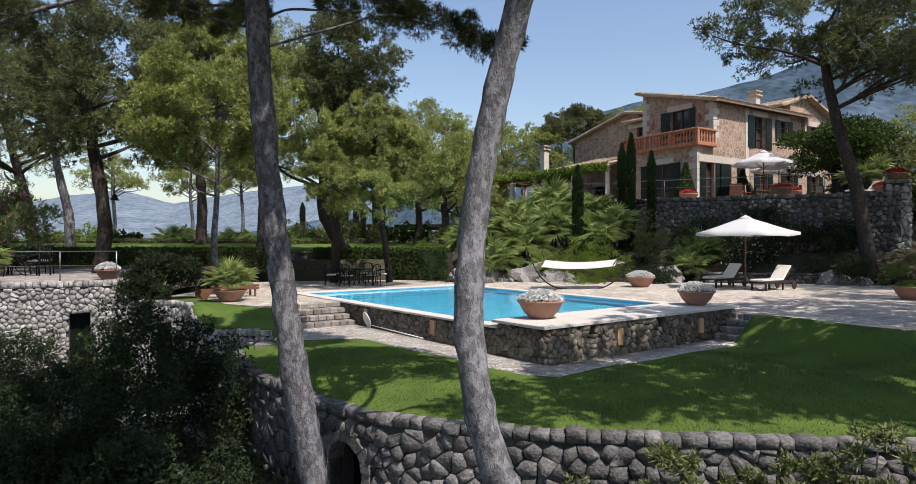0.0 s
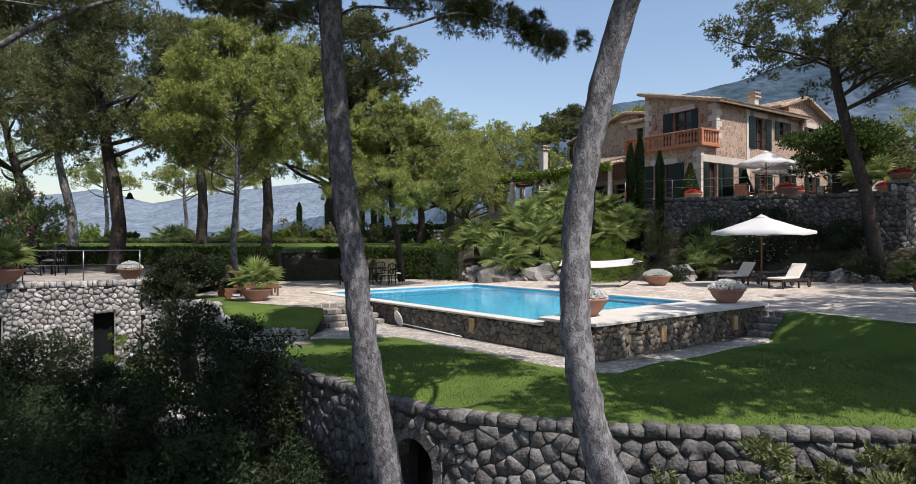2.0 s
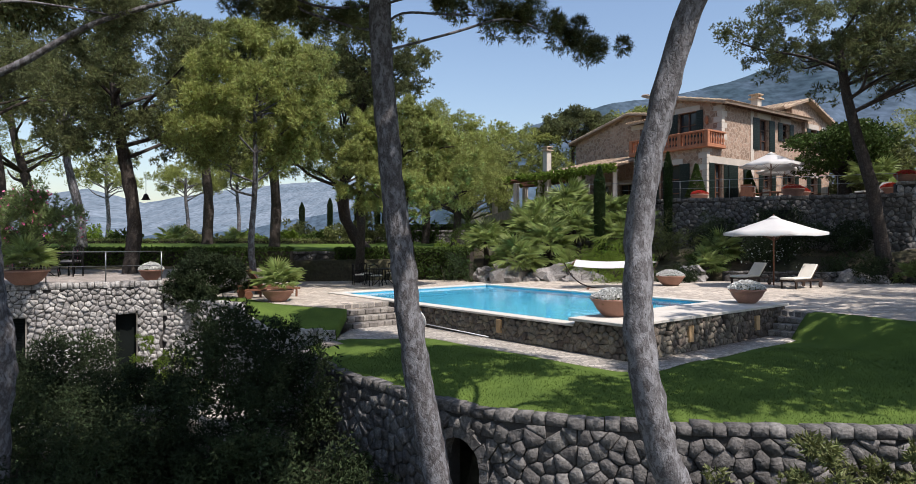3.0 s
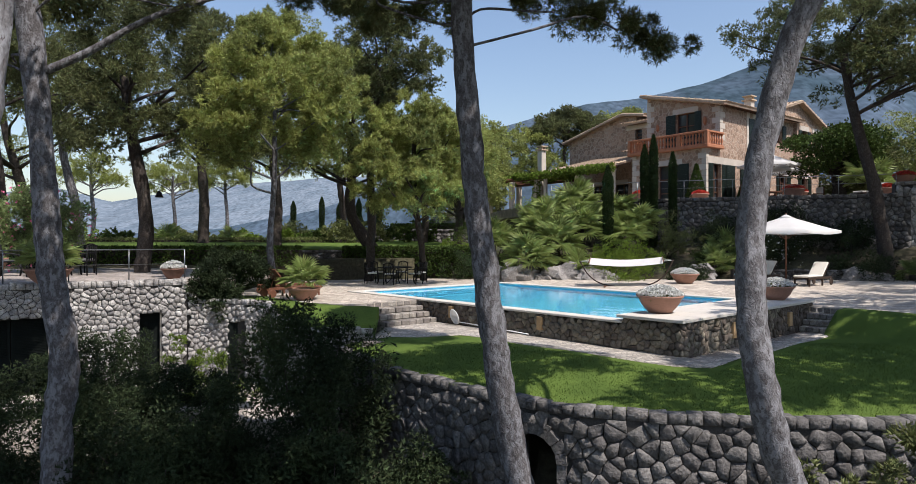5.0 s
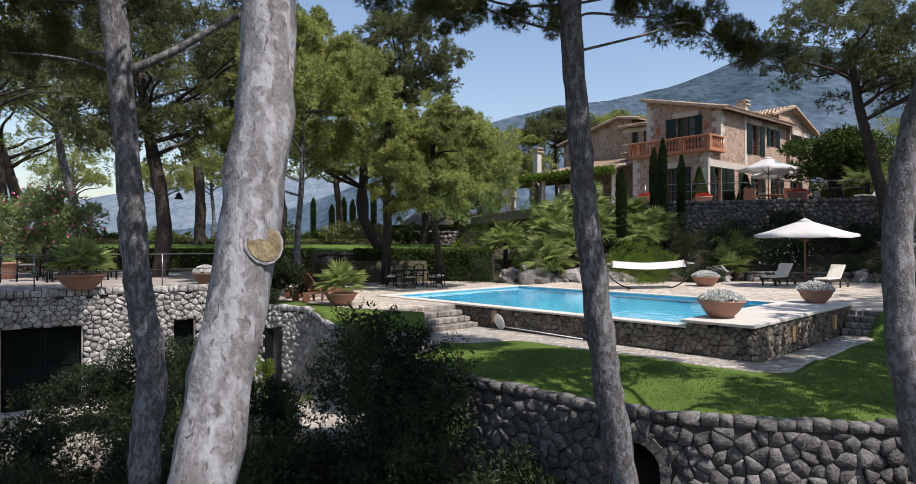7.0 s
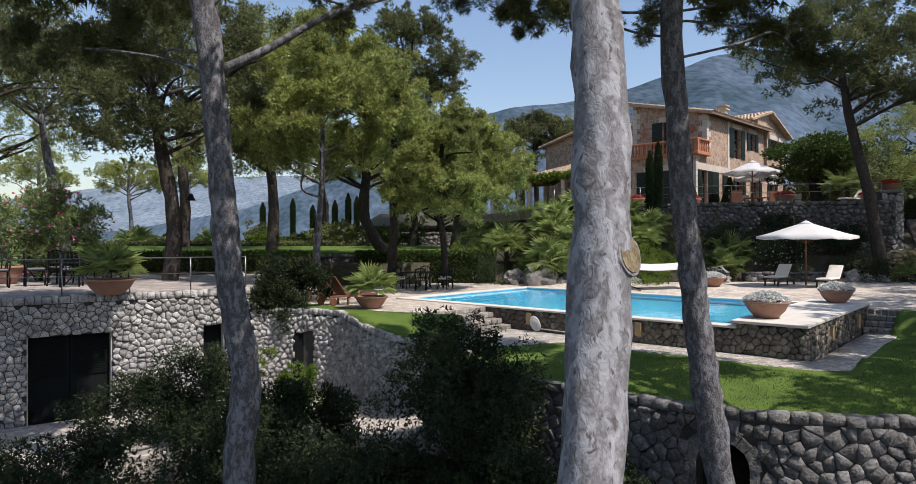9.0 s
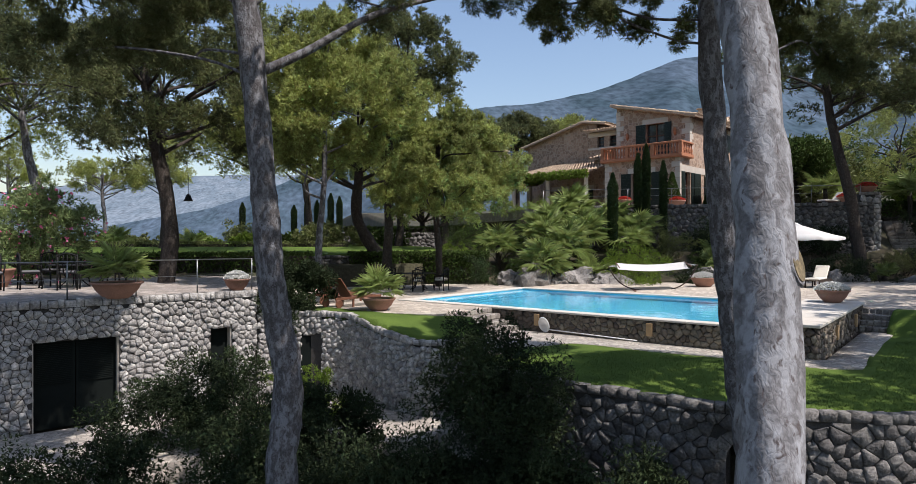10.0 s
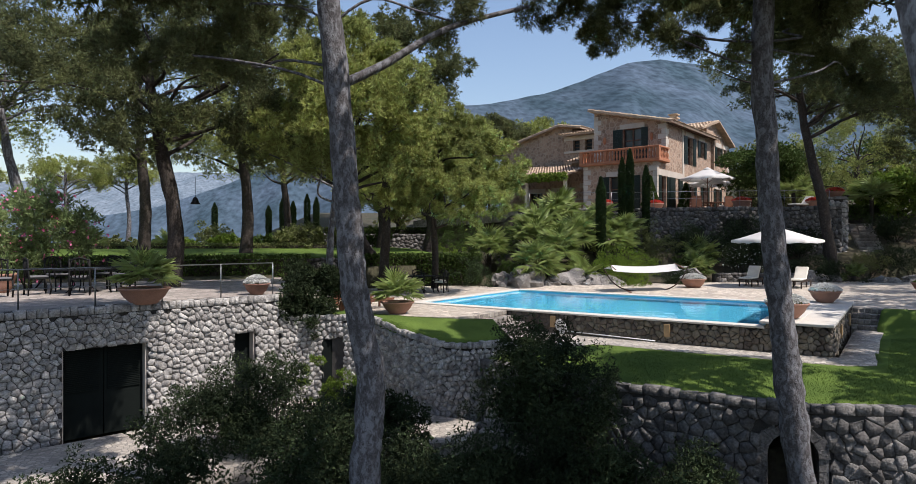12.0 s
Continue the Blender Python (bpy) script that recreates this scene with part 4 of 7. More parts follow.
# house terrace wall
TW = [Vector((3.5, terrace_line(3.5))), Vector((19.75, terrace_line(19.75)))]
wall_terrace = thing("wall_terrace", "tall dry stone wall holding the house terrace", "wall", kind="structure")
part("wall_core", wall_core(bmesh.new(), TW + [Vector((20.6, 29.6))], 0.5, lambda s: 4.8, 0.5), M_CORE, wall_terrace)
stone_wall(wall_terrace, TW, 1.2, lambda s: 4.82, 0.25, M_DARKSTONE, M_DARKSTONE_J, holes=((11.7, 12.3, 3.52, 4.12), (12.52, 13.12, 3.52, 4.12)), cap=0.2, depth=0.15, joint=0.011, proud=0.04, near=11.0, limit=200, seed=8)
# Black panels over the solid core stand in for shade inside two vents.
for s_ in (12.0, 12.82):
    vx, vy = 3.5 + 0.8987 * s_, TW[0].y - 0.4386 * s_
    part("vent_shade_panel", boxed(-0.29, -0.04, -0.29, 0.29, -0.01, 0.29, m=Matrix.Translation((vx, vy, 3.82)) @ Matrix.Rotation(math.atan2(-0.4386, 0.8987), 4, "Z")), M_IRON, wall_terrace, "black panel painted as the shade inside a square vent opening")
T_FLOOR = 4.7
sheet("house_terrace", [(3.7, 36.9), (19.6, 29.0), (20.4, 30.4), (27, 33), (30, 44), (26, 58), (2, 56), (2.6, 44)], T_FLOOR, M_TERRACE, "paved house terrace", "terrace", 0.6)
pil = thing("terrace_pillar", "square stone end pillar of the terrace wall", "pillar", kind="structure")
stone_wall(pil, [Vector((19.3, 28.9)), Vector((20.15, 28.4)), Vector((20.65, 29.3)), Vector((19.9, 29.8))], 1.4, lambda s: 5.35, 0.3, M_STONE, M_STONE_J, cap=0.15, joint=0.012, limit=0, seed=2)
part("wall_core", boxed(-0.45, -0.45, 1.2, 0.45, 0.45, 5.3, m=Matrix.Translation((19.95, 29.1, 0)) @ Matrix.Rotation(radians(-30), 4, "Z")), M_CORE, pil)


# ---- house ----
H_M = Matrix.Translation((14.0, 37.4, 0)) @ Matrix.Rotation(radians(33), 4, "Z")     # local x: along the sunny side, y: along the front
house = thing("house", "two-storey rubble stone villa with clay tile roofs and balcony", "house", H_M)


def wall_slab(parent, name, axis_, at, thick, lo, hi, z0, z1, openings, mat=None):
    """A wall with openings cut through. axis_ 'u': plane u=at running in v; 'v': plane v=at running in u. thick is signed inward."""
    cuts = sorted(openings)
    bm = bmesh.new()

    def piece(a, b, c, d):
        if b - a < 0.01 or d - c < 0.01:
            return
        if axis_ == "u":
            box(bm, at, a, c, at + thick, b, d)
        else:
            box(bm, a, at, c, b, at + thick, d)
    cur = lo
    for a, b, c, d in cuts:
        piece(cur, a, z0, z1)
        piece(a, b, z0, c)
        piece(a, b, d, z1)
        cur = b
    piece(cur, hi, z0, z1)
    return part(name, bm, mat or M_HOUSE, parent)


def opening(parent, axis_, at, sign, a, b, c, d, shut=(), bars=2, lintel=True):
    """A window or door set in a wall: frame, panes, shutters (list of (from, to)), stone lintel. sign: outward."""
    def bx(a0, a1, o0, o1, c0, c1):
        lo, hi = sorted((at + sign * o0, at + sign * o1))
        return boxed(lo, a0, c0, hi, a1, c1) if axis_ == "u" else boxed(a0, lo, c0, a1, hi, c1)
    w = part("window", bx(a, b, -0.3, -0.28, c, d), M_GLASS, parent)
    for q in range(bars + 1):
        x = a + (b - a) * q / bars
        part("frame", bx(max(a, x - 0.045), min(b, x + 0.045), -0.27, -0.2, c, d), M_WOODFRAME, w)
    for q in range(4):
        zz = c + (d - c) * q / 3
        part("frame", bx(a, b, -0.265, -0.21, max(c, zz - 0.03), min(d, zz + 0.03)), M_WOODFRAME, w)
    for s0, s1 in shut:
        sh = part("shutter", bx(s0, s1, 0.03, 0.055, c, d), M_SHUTTER, w)
        n = int((d - c) / 0.11)
        for q in range(n):
            zz = c + 0.06 + (d - c - 0.1) * q / n
            part("slat", bx(s0 + 0.05, s1 - 0.05, 0.056, 0.075, zz, zz + 0.05), M_SHUTTER, w)
    if lintel:
        part("lintel", bx(a - 0.25, b + 0.25, -0.1, 0.035, d, d + 0.34), M_QUOIN, parent)


def quoins(parent, axis_pts, z0, z1):
    """Alternating corner stones at (u, v, su, sv)."""
    u, v, su, sv = axis_pts
    z, k = z0, 0
    while z < z1 - 0.1:
        h = min(0.36, z1 - z)
        lu, lv = (0.55, 0.3) if k % 2 else (0.3, 0.55)
        bm = boxed(min(u - su * 0.025, u + su * lu), min(v - sv * 0.025, v + sv * lv), z + 0.008, max(u - su * 0.025, u + su * lu), max(v - sv * 0.025, v + sv * lv), z + h - 0.008, bevel=0.012)
        part("quoin", bm, M_QUOIN, parent)
        z += h
        k += 1


def tile_roof(parent, p00, p10, p01, rows=0.24, name="roof"):
    """Barrel tiles on the parallelogram p00 (eave start), p10 (eave end), p01 (ridge start): half round covers over a slab."""
    p00, p10, p01 = Vector(p00), Vector(p10), Vector(p01)
    e, s = p10 - p00, p01 - p00
    nrm = e.cross(s).normalized()
    if nrm.z < 0:
        nrm = -nrm
    n, m = max(1, int(e.length / rows)), max(1, int(s.length / 0.42))
    bm = bmesh.new()
    q = [p00, p10, p10 + s, p01]
    lo = [bm.verts.new(x - nrm * 0.12) for x in q]
    hi = [bm.verts.new(x) for x in q]
    bm.faces.new(hi)
    bm.faces.new(lo[::-1])
    for i in range(4):
        bm.faces.new((lo[i], lo[(i + 1) % 4], hi[(i + 1) % 4], hi[i]))
    roof = part(name, bm, M_TILE, parent)
    vs, fs = [], []
    ed, sd, w = e.normalized(), s.normalized(), e.length / n
    r = random.Random(int(e.length * 100))
    for i in range(n):
        c0 = p00 + ed * (w * (i + 0.5))
        for j in range(m):
            L = s.length / m
            base = c0 + sd * (L * j - 0.06) + ed * r.uniform(-0.012, 0.012)
            o = len(vs)
            for end, rad, lift in ((0, w * 0.44, 0.035), (1, w * 0.36, 0.0)):
                for k in range(5):
                    a = math.pi * k / 4
                    vs.append((base + sd * (end * (L + 0.08)) + ed * (rad * math.cos(a)) + nrm * (rad * 0.8 * math.sin(a) + lift))[:])
            for k in range(4):
                fs.append((o + k, o + k + 1, o + 6 + k, o + 5 + k))
    tagged(soup("roof_tiles", vs, fs, M_TILE, roof, True), "rows of barrel tiles", kind="stuff")
    return roof


Z0 = T_FLOOR - 0.3
# ground floor
wall_slab(house, "wall", "u", 0.0, 0.4, 0.0, 5.4, Z0, 8.3, [(1.9, 3.4, Z0, 7.35)])
wall_slab(house, "wall", "v", 0.0, 0.4, 0.4, 15.2, Z0, 8.3, [(0.75, 1.65, Z0, 7.3), (2.1, 3.3, Z0, 7.3), (6.2, 7.2, Z0 + 1.2, 7.1), (9.2, 10.2, Z0 + 1.2, 7.1), (12.4, 13.4, Z0 + 1.2, 7.1)])
wall_slab(house, "wall", "u", 0.02, 0.38, 5.4, 5.41, Z0, 8.3, [])
opening(house, "u", 0.0, -1, 1.9, 3.4, T_FLOOR, 7.35, ((1.15, 1.88), (3.42, 4.15)))
opening(house, "v", 0.0, -1, 0.75, 1.65, T_FLOOR, 7.3, ((0.2, 0.72),), 2, False)
opening(house, "v", 0.0, -1, 2.1, 3.3, T_FLOOR, 7.3, ((1.72, 2.1), (2.2, 3.25), (3.9, 4.7)), 2, False)
part("lintel", boxed(0.1, -0.035, 7.3, 5.0, 0.1, 7.72), M_QUOIN, house)
for u0 in (6.2, 9.2, 12.4):
    opening(house, "v", 0.0, -1, u0, u0 + 1.0, Z0 + 1.2, 7.1, ((u0 - 0.52, u0 - 0.02), (u0 + 1.02, u0 + 1.52)))
# upper floor
wall_slab(house, "wall", "u", 1.55, 0.4, 0.0, 5.35, 8.3, 11.05, [(1.75, 3.1, 8.4, 10.85)])
wall_slab(house, "wall", "v", 0.0, 0.4, 1.95, 11.2, 8.3, 11.05, [(5.75, 6.9, 8.5, 10.55), (8.6, 9.5, 9.3, 10.55)])
wall_slab(house, "wall", "v", 4.95, 0.4, 1.95, 11.2, 8.3, 12.2, [])
opening(house, "u", 1.55, -1, 1.75, 3.1, 8.4, 10.85, ((1.25, 1.73), (3.12, 3.85)))
opening(house, "v", 0.0, -1, 5.75, 6.9, 8.5, 10.55, ((4.98, 5.73), (6.92, 7.62)))
opening(house, "v", 0.0, -1, 8.6, 9.5, 9.3, 10.55, ((8.05, 8.58), (9.52, 10.05)))
# gable infill under the sloping roof
for u in (1.55, 10.8):
    bm = bmesh.new()
    pts = [(u, 0.0, 11.05), (u, 5.35, 11.05), (u, 5.35, 12.3)]
    a = [bm.verts.new(p) for p in pts]
    b = [bm.verts.new((p[0] + 0.4, p[1], p[2])) for p in pts]
    bm.faces.new(a)
    bm.faces.new(b[::-1])
    for i in range(3):
        bm.faces.new((a[i], a[(i + 1) % 3], b[(i + 1) % 3], b[i]))
    part("gable", bm, M_HOUSE, house)
tile_roof(house, (1.0, -0.6, 11.02), (11.6, -0.6, 11.02), (1.0, 5.6, 12.48))
# eave blocks under the front verge and side eave
for k in range(24):
    v = -0.4 + 5.8 * k / 23
    part("eave_block", boxed(1.12, v, 10.9 + (v + 0.6) * 0.2355, 1.6, v + 0.13, 11.02 + (v + 0.6) * 0.2355 - 0.0), M_QUOIN, house)
for k in range(36):
    u = 1.6 + 9.6 * k / 35
    part("eave_block", boxed(u, -0.5, 10.93, u + 0.12, 0.05, 11.03), M_WOODFRAME, house)
for q in ((0.0, 0.0, 1, 1), ):
    quoins(house, q, T_FLOOR, 8.2)
quoins(house, (1.55, 0.0, 1, 1), 8.45, 10.95)
quoins(house, (1.55, 5.35, 1, -1), 8.45, 12.0)
quoins(house, (0.0, 5.4, 1, -1), T_FLOOR, 8.2)
part("pilaster", boxed(4.75, -0.03, Z0, 5.1, 0.02, 11.0), M_QUOIN, house)
# rear block with its own gable to the sunny side
wall_slab(house, "wall", "v", -0.25, 0.4, 11.2, 15.2, 8.3, 10.9, [(11.9, 12.8, 8.9, 10.45), (13.8, 14.5, 8.9, 10.45)])
opening(house, "v", -0.25, -1, 11.9, 12.8, 8.9, 10.45, ((11.4, 11.88), (12.82, 13.3)))
opening(house, "v", -0.25, -1, 13.8, 14.5, 8.9, 10.45, ())
wall_slab(house, "wall", "u", 14.8, 0.4, 0.15, 6, Z0, 10.9, [])
bm = bmesh.new()
prof = [(9.4, 10.9), (15.2, 10.9), (11.2, 12.3), (9.4, 11.9)]
a = [bm.verts.new((u, -0.25, z)) for u, z in prof]
b = [bm.verts.new((u, 0.15, z)) for u, z in prof]
bm.faces.new(a)
bm.faces.new(b[::-1])
for i in range(4):
    bm.faces.new((a[i], a[(i + 1) % 4], b[(i + 1) % 4], b[i]))
part("gable", bm, M_HOUSE, house)
tile_roof(house, (15.5, -0.7, 10.85), (15.5, 6.0, 10.85), (11.2, -0.7, 12.42))
tile_roof(house, (8.6, -0.2, 11.6), (8.6, 6.0, 11.6), (11.2, -0.7, 12.42))
quoins(house, (15.2, -0.25, -1, 1), 8.3, 10.8)
# left wing, recessed link and lean-to
wall_slab(house, "wall", "u", 6.0, 0.4, 9.6, 16.6, Z0, 11.1, [])
wall_slab(house, "wall", "v", 16.2, 0.4, 6.4, 13, Z0, 11.1, [])
bm = bmesh.new()
prof = [(9.6, 11.1), (16.6, 11.1), (10.7, 12.5), (9.6, 12.3)]
a = [bm.verts.new((6.0, v, z)) for v, z in prof]
b = [bm.verts.new((6.4, v, z)) for v, z in prof]
bm.faces.new(a)
bm.faces.new(b[::-1])
for i in range(4):
    bm.faces.new((a[i], a[(i + 1) % 4], b[(i + 1) % 4], b[i]))
part("gable", bm, M_HOUSE, house)
tile_roof(house, (5.5, 17.0, 11.02), (13, 17.0, 11.02), (5.5, 10.7, 12.6))
tile_roof(house, (5.5, 8.6, 12.25), (13, 8.6, 12.25), (5.5, 10.7, 12.6))
wall_slab(house, "wall", "u", 5.2, 0.4, 5.35, 10.0, Z0, 11.5, [(6.2, 6.9, 10.25, 11.1), (7.4, 8.0, 10.25, 11.1), (8.5, 9.1, 10.25, 11.1)])
for v in (6.2, 7.4, 8.5):
    opening(house, "u", 5.2, -1, v, v + 0.65, 10.25, 11.1, (), 1, False)
part("lintel", boxed(5.15, 5.6, 11.1, 5.25, 9.9, 11.45), M_QUOIN, house)
part("sill", boxed(5.1, 5.6, 10.08, 5.25, 9.9, 10.24), M_QUOIN, house)
tile_roof(house, (4.6, 5.35, 11.55), (4.6, 10.1, 11.55), (7.4, 5.35, 12.15))
tile_roof(house, (2.4, 5.45, 9.0), (2.4, 8.2, 9.0), (5.2, 5.45, 9.75))
wall_slab(house, "wall", "u", 2.9, 0.35, 5.4, 8.0, Z0, 9.05, [(6.0, 7.0, T_FLOOR, 7.0)])
opening(house, "u", 2.9, -1, 6.0, 7.0, T_FLOOR, 7.0, (), 2)
# porch
tile_roof(house, (-0.8, 6.4, 7.72), (-0.8, 13.4, 7.72), (5.4, 6.4, 9.15), name="porch_roof")
wall_slab(house, "wall", "u", 4.4, 0.35, 8.0, 14.4, Z0, 8.8, [(9.0, 10.4, T_FLOOR, 6.9), (11.5, 12.7, T_FLOOR, 6.9)])
opening(house, "u", 4.4, -1, 9.0, 10.4, T_FLOOR, 6.9, (), 2)
opening(house, "u", 4.4, -1, 11.5, 12.7, T_FLOOR, 6.9, (), 2)
for v in (6.7, 10.0, 13.2):
    bm = bmesh.new()
    lathe(bm, [(0.24, T_FLOOR - 0.1), (0.24, T_FLOOR + 0.15), (0.17, T_FLOOR + 0.2), (0.15, 7.3), (0.2, 7.36), (0.22, 7.5)], 14, Matrix.Translation((-0.4, v, 0)))
    part("column", bm, M_QUOIN, house)
part("beam", boxed(-0.55, 6.4, 7.5, -0.25, 13.4, 7.7), M_WOODFRAME, house)
# chimneys
for u, v, z0, z1 in ((2.6, 16.6, T_FLOOR - 1.0, 10.1), (9.6, 2.4, 11.6, 12.7)):
    c = part("chimney", boxed(u - 0.26, v - 0.26, z0, u + 0.26, v + 0.26, z1, bevel=0.02), M_QUOIN, house)
    part("cap", boxed(u - 0.38, v - 0.38, z1, u + 0.38, v + 0.38, z1 + 0.1), M_TILE, c)
    for dx in (-0.22, 0.16):
        part("vent_post", boxed(u + dx, v - 0.25, z1 + 0.1, u + dx + 0.08, v + 0.25, z1 + 0.3), M_TILE, c)
    part("cap", boxed(u - 0.36, v - 0.36, z1 + 0.3, u + 0.36, v + 0.36, z1 + 0.38), M_TILE, c)
# balcony
bal = part("balcony", boxed(-0.35, -0.3, 8.2, 1.55, 5.6, 8.42, bevel=0.03), M_CLAY, house, "terracotta balcony with turned balusters")
part("rail", boxed(-0.33, -0.28, 9.12, -0.09, 5.58, 9.24, bevel=0.02), M_CLAY, bal)
part("rail", boxed(-0.09, -0.28, 9.12, 1.55, -0.06, 9.24, bevel=0.02), M_CLAY, bal)
part("rail", boxed(-0.09, 5.36, 9.12, 1.55, 5.58, 9.24, bevel=0.02), M_CLAY, bal)
bm = lathe(bmesh.new(), [(0.07, 0), (0.07, 0.06), (0.04, 0.1), (0.085, 0.25), (0.07, 0.38), (0.035, 0.5), (0.05, 0.58), (0.07, 0.62), (0.07, 0.7)], 8)
first = part("baluster", bm, M_CLAY, bal)
first.location = (-0.21, 0.1, 8.42)
for k in range(1, 24):
    o = new("baluster", first.data)
    o.parent = bal
    o.location = (-0.21, 0.1 + 5.1 * k / 23, 8.42)
for k in range(6):
    for v in (-0.17, 5.47):
        o = new("baluster", first.data)
        o.parent = bal
        o.location = (0.15 + 1.3 * k / 5, v, 8.42)
for v in (-0.17, 1.7, 3.6, 5.47):
    part("pier", boxed(-0.32, v - 0.11, 8.42, -0.1, v + 0.11, 9.12), M_CLAY, bal)
for u, v in ((1.5, 1.0), (1.5, 4.5)):
    part("wall_lamp", lathe(bmesh.new(), [(0.03, 9.9), (0.1, 10.0), (0.12, 10.3), (0.04, 10.42)], 8, Matrix.Translation((u, v, 0))), M_CLAY, house)


# ---- near pines ----
def poly_trunk(rows, top):
    return [Vector((x, y, z)) for z, x, y in rows] + [Vector(p) for p in top]


A_T = poly_trunk([(-3.2, -1.92, 10.3), (-1, -2.36, 10.26), (0, -2.54, 10.24), (1, -2.7, 10.23), (2, -2.83, 10.22), (3, -2.96, 10.21), (4, -3.06, 10.21), (6, -3.21, 10.2)], [(-3.2, 10.2, 8.5), (-3.4, 10.4, 11)])
B_T = poly_trunk([(-3.2, 1.75, 7.7), (-1, 0.85, 7.57), (0, 0.41, 7.43), (1, 0.18, 7.43), (2, 0.13, 7.5), (3, 0.21, 7.57), (4, 0.39, 7.55), (5, 0.62, 7.4), (6, 0.89, 7.0)], [(1.2, 6.6, 8), (1.3, 6.4, 10)])
C_T = poly_trunk([(-3.4, -10.01, 11.25), (-1, -10.06, 11.32), (0, -9.98, 11.36), (0.8, -9.98, 11.38), (2, -10.2, 11.42), (3, -10.28, 11.44), (4, -10.36, 11.45), (6, -10.54, 11.45)], [(-10.8, 11.4, 8), (-11.2, 11.3, 10.5)])
D_T = poly_trunk([(-4.2, -9.2, 2.7), (-1, -7.93, 3.44), (0, -7.59, 3.69), (1, -7.32, 3.92), (2, -7.14, 4.14), (3, -7.02, 4.34), (4, -6.98, 4.53), (6, -7.05, 4.87)], [(-7.3, 5.1, 8), (-7.6, 5.2, 10)])
pine("pine_tree", "tall grey-barked pine with a slightly leaning trunk", A_T, (0.25, 0.15),
     [(-4.6, 10.6, 6.6, 0.7, 0.35), (-3.7, 10.9, 6.4, 0.6, 0.3), (-1.6, 10.6, 6.5, 0.8, 0.38), (-0.4, 10.9, 6.3, 0.7, 0.34), (0.5, 11.2, 6.15, 0.6, 0.28), (-2.2, 10.2, 6.9, 0.7, 0.35), (-5.4, 11.2, 6.9, 0.7, 0.35)], 11000, M_NEEDLEDARK, M_BARK, 7, 0.10, 0.011, 5, 1, thin=0.13, rise=0.05, upper=crown_clumps(-3.0, 11.0, 9.0, 3.6, 1.6, 22, 0.85, 1, -0.9))
pine("pine_tree", "bent grey pine trunk with rough flaky bark", B_T, (0.2, 0.13), crown_clumps(2.0, 9.5, 8.7, 1.7, 1.0, 20, 0.75, 2, -0.8) + crown_clumps(4.6, 6.3, 9.0, 1.1, 0.7, 8, 0.55, 3, -0.8), 4600, M_NEEDLEDARK, M_BARKGREY, 5, 0.2, 0.06, 12, 2, dense=True)
pine("pine_tree", "dark furrowed pine with one long bare side limb", C_T, (0.25, 0.17),
     [(-8.4, 12.0, 6.9, 0.7, 0.35), (-6.5, 12.3, 7.6, 0.8, 0.35), (-5.6, 12.4, 7.2, 0.7, 0.32), (-4.9, 12.6, 7.0, 0.6, 0.3), (-12.2, 13.4, 6.3, 0.9, 0.45), (-13.4, 12.9, 6.0, 0.8, 0.4), (-11.8, 12.2, 6.9, 0.8, 0.4)], 15000, M_NEEDLEDARK, M_BARK, 7, 0.10, 0.012, 5, 3, thin=0.13, rise=0.05, upper=crown_clumps(-14.0, 13.3, 9.2, 3.7, 1.6, 64, 0.95, 3, -0.8),
     twigs=(([(-10.5, 11.45, 5.35), (-9.7, 11.6, 5.8), (-8.5, 11.8, 6.6), (-6.8, 12.2, 7.3)], 0.085, 0.035),))
pale_pine = pine("pine_tree", "pale grey pine trunk with a sawn-off limb stub", D_T, (0.2, 0.15), crown_clumps(-7.4, 5.2, 10.2, 3.0, 1.3, 18, 0.95, 4, -0.6), 2600, M_NEEDLEDARK, M_BARKLIGHT, 5, 0.2, 0.04, 10, 4)
stub_way = Vector((0.56, -0.8, 0.2)).normalized()
stub_at = Vector((-7.04, 4.28, 2.56)) - Vector(D_T[0])
stub = part("branch_stub", tube(bmesh.new(), [stub_at, stub_at + stub_way * 0.12, stub_at + stub_way * 0.18], [0.16, 0.125, 0.12], 14, 0.1), M_BARKLIGHT, pale_pine, "sawn-off limb stub")
part("cut_face", tube(bmesh.new(), [stub_at + stub_way * 0.175, stub_at + stub_way * 0.186], [0.108, 0.104], 16), M_WOODEND, stub, "pale sawn wood face")
pine("pine_tree", "tall pine at the end of the pool deck", [Vector((22.5, 20.5, 0.4)), Vector((22.0, 21, 5)), Vector((21.0, 22, 10))], (0.3, 0.14), crown_clumps(19.8, 22.5, 10.8, 4.6, 2.2, 46, 1.15, 46, -0.8) + crown_clumps(24.5, 25.5, 10.5, 3.6, 2.4, 26, 1.1, 47, -0.9), 10000, M_NEEDLEDARK, M_BARK, 5, 0.22, 0.05, 14, 8, dense=True)
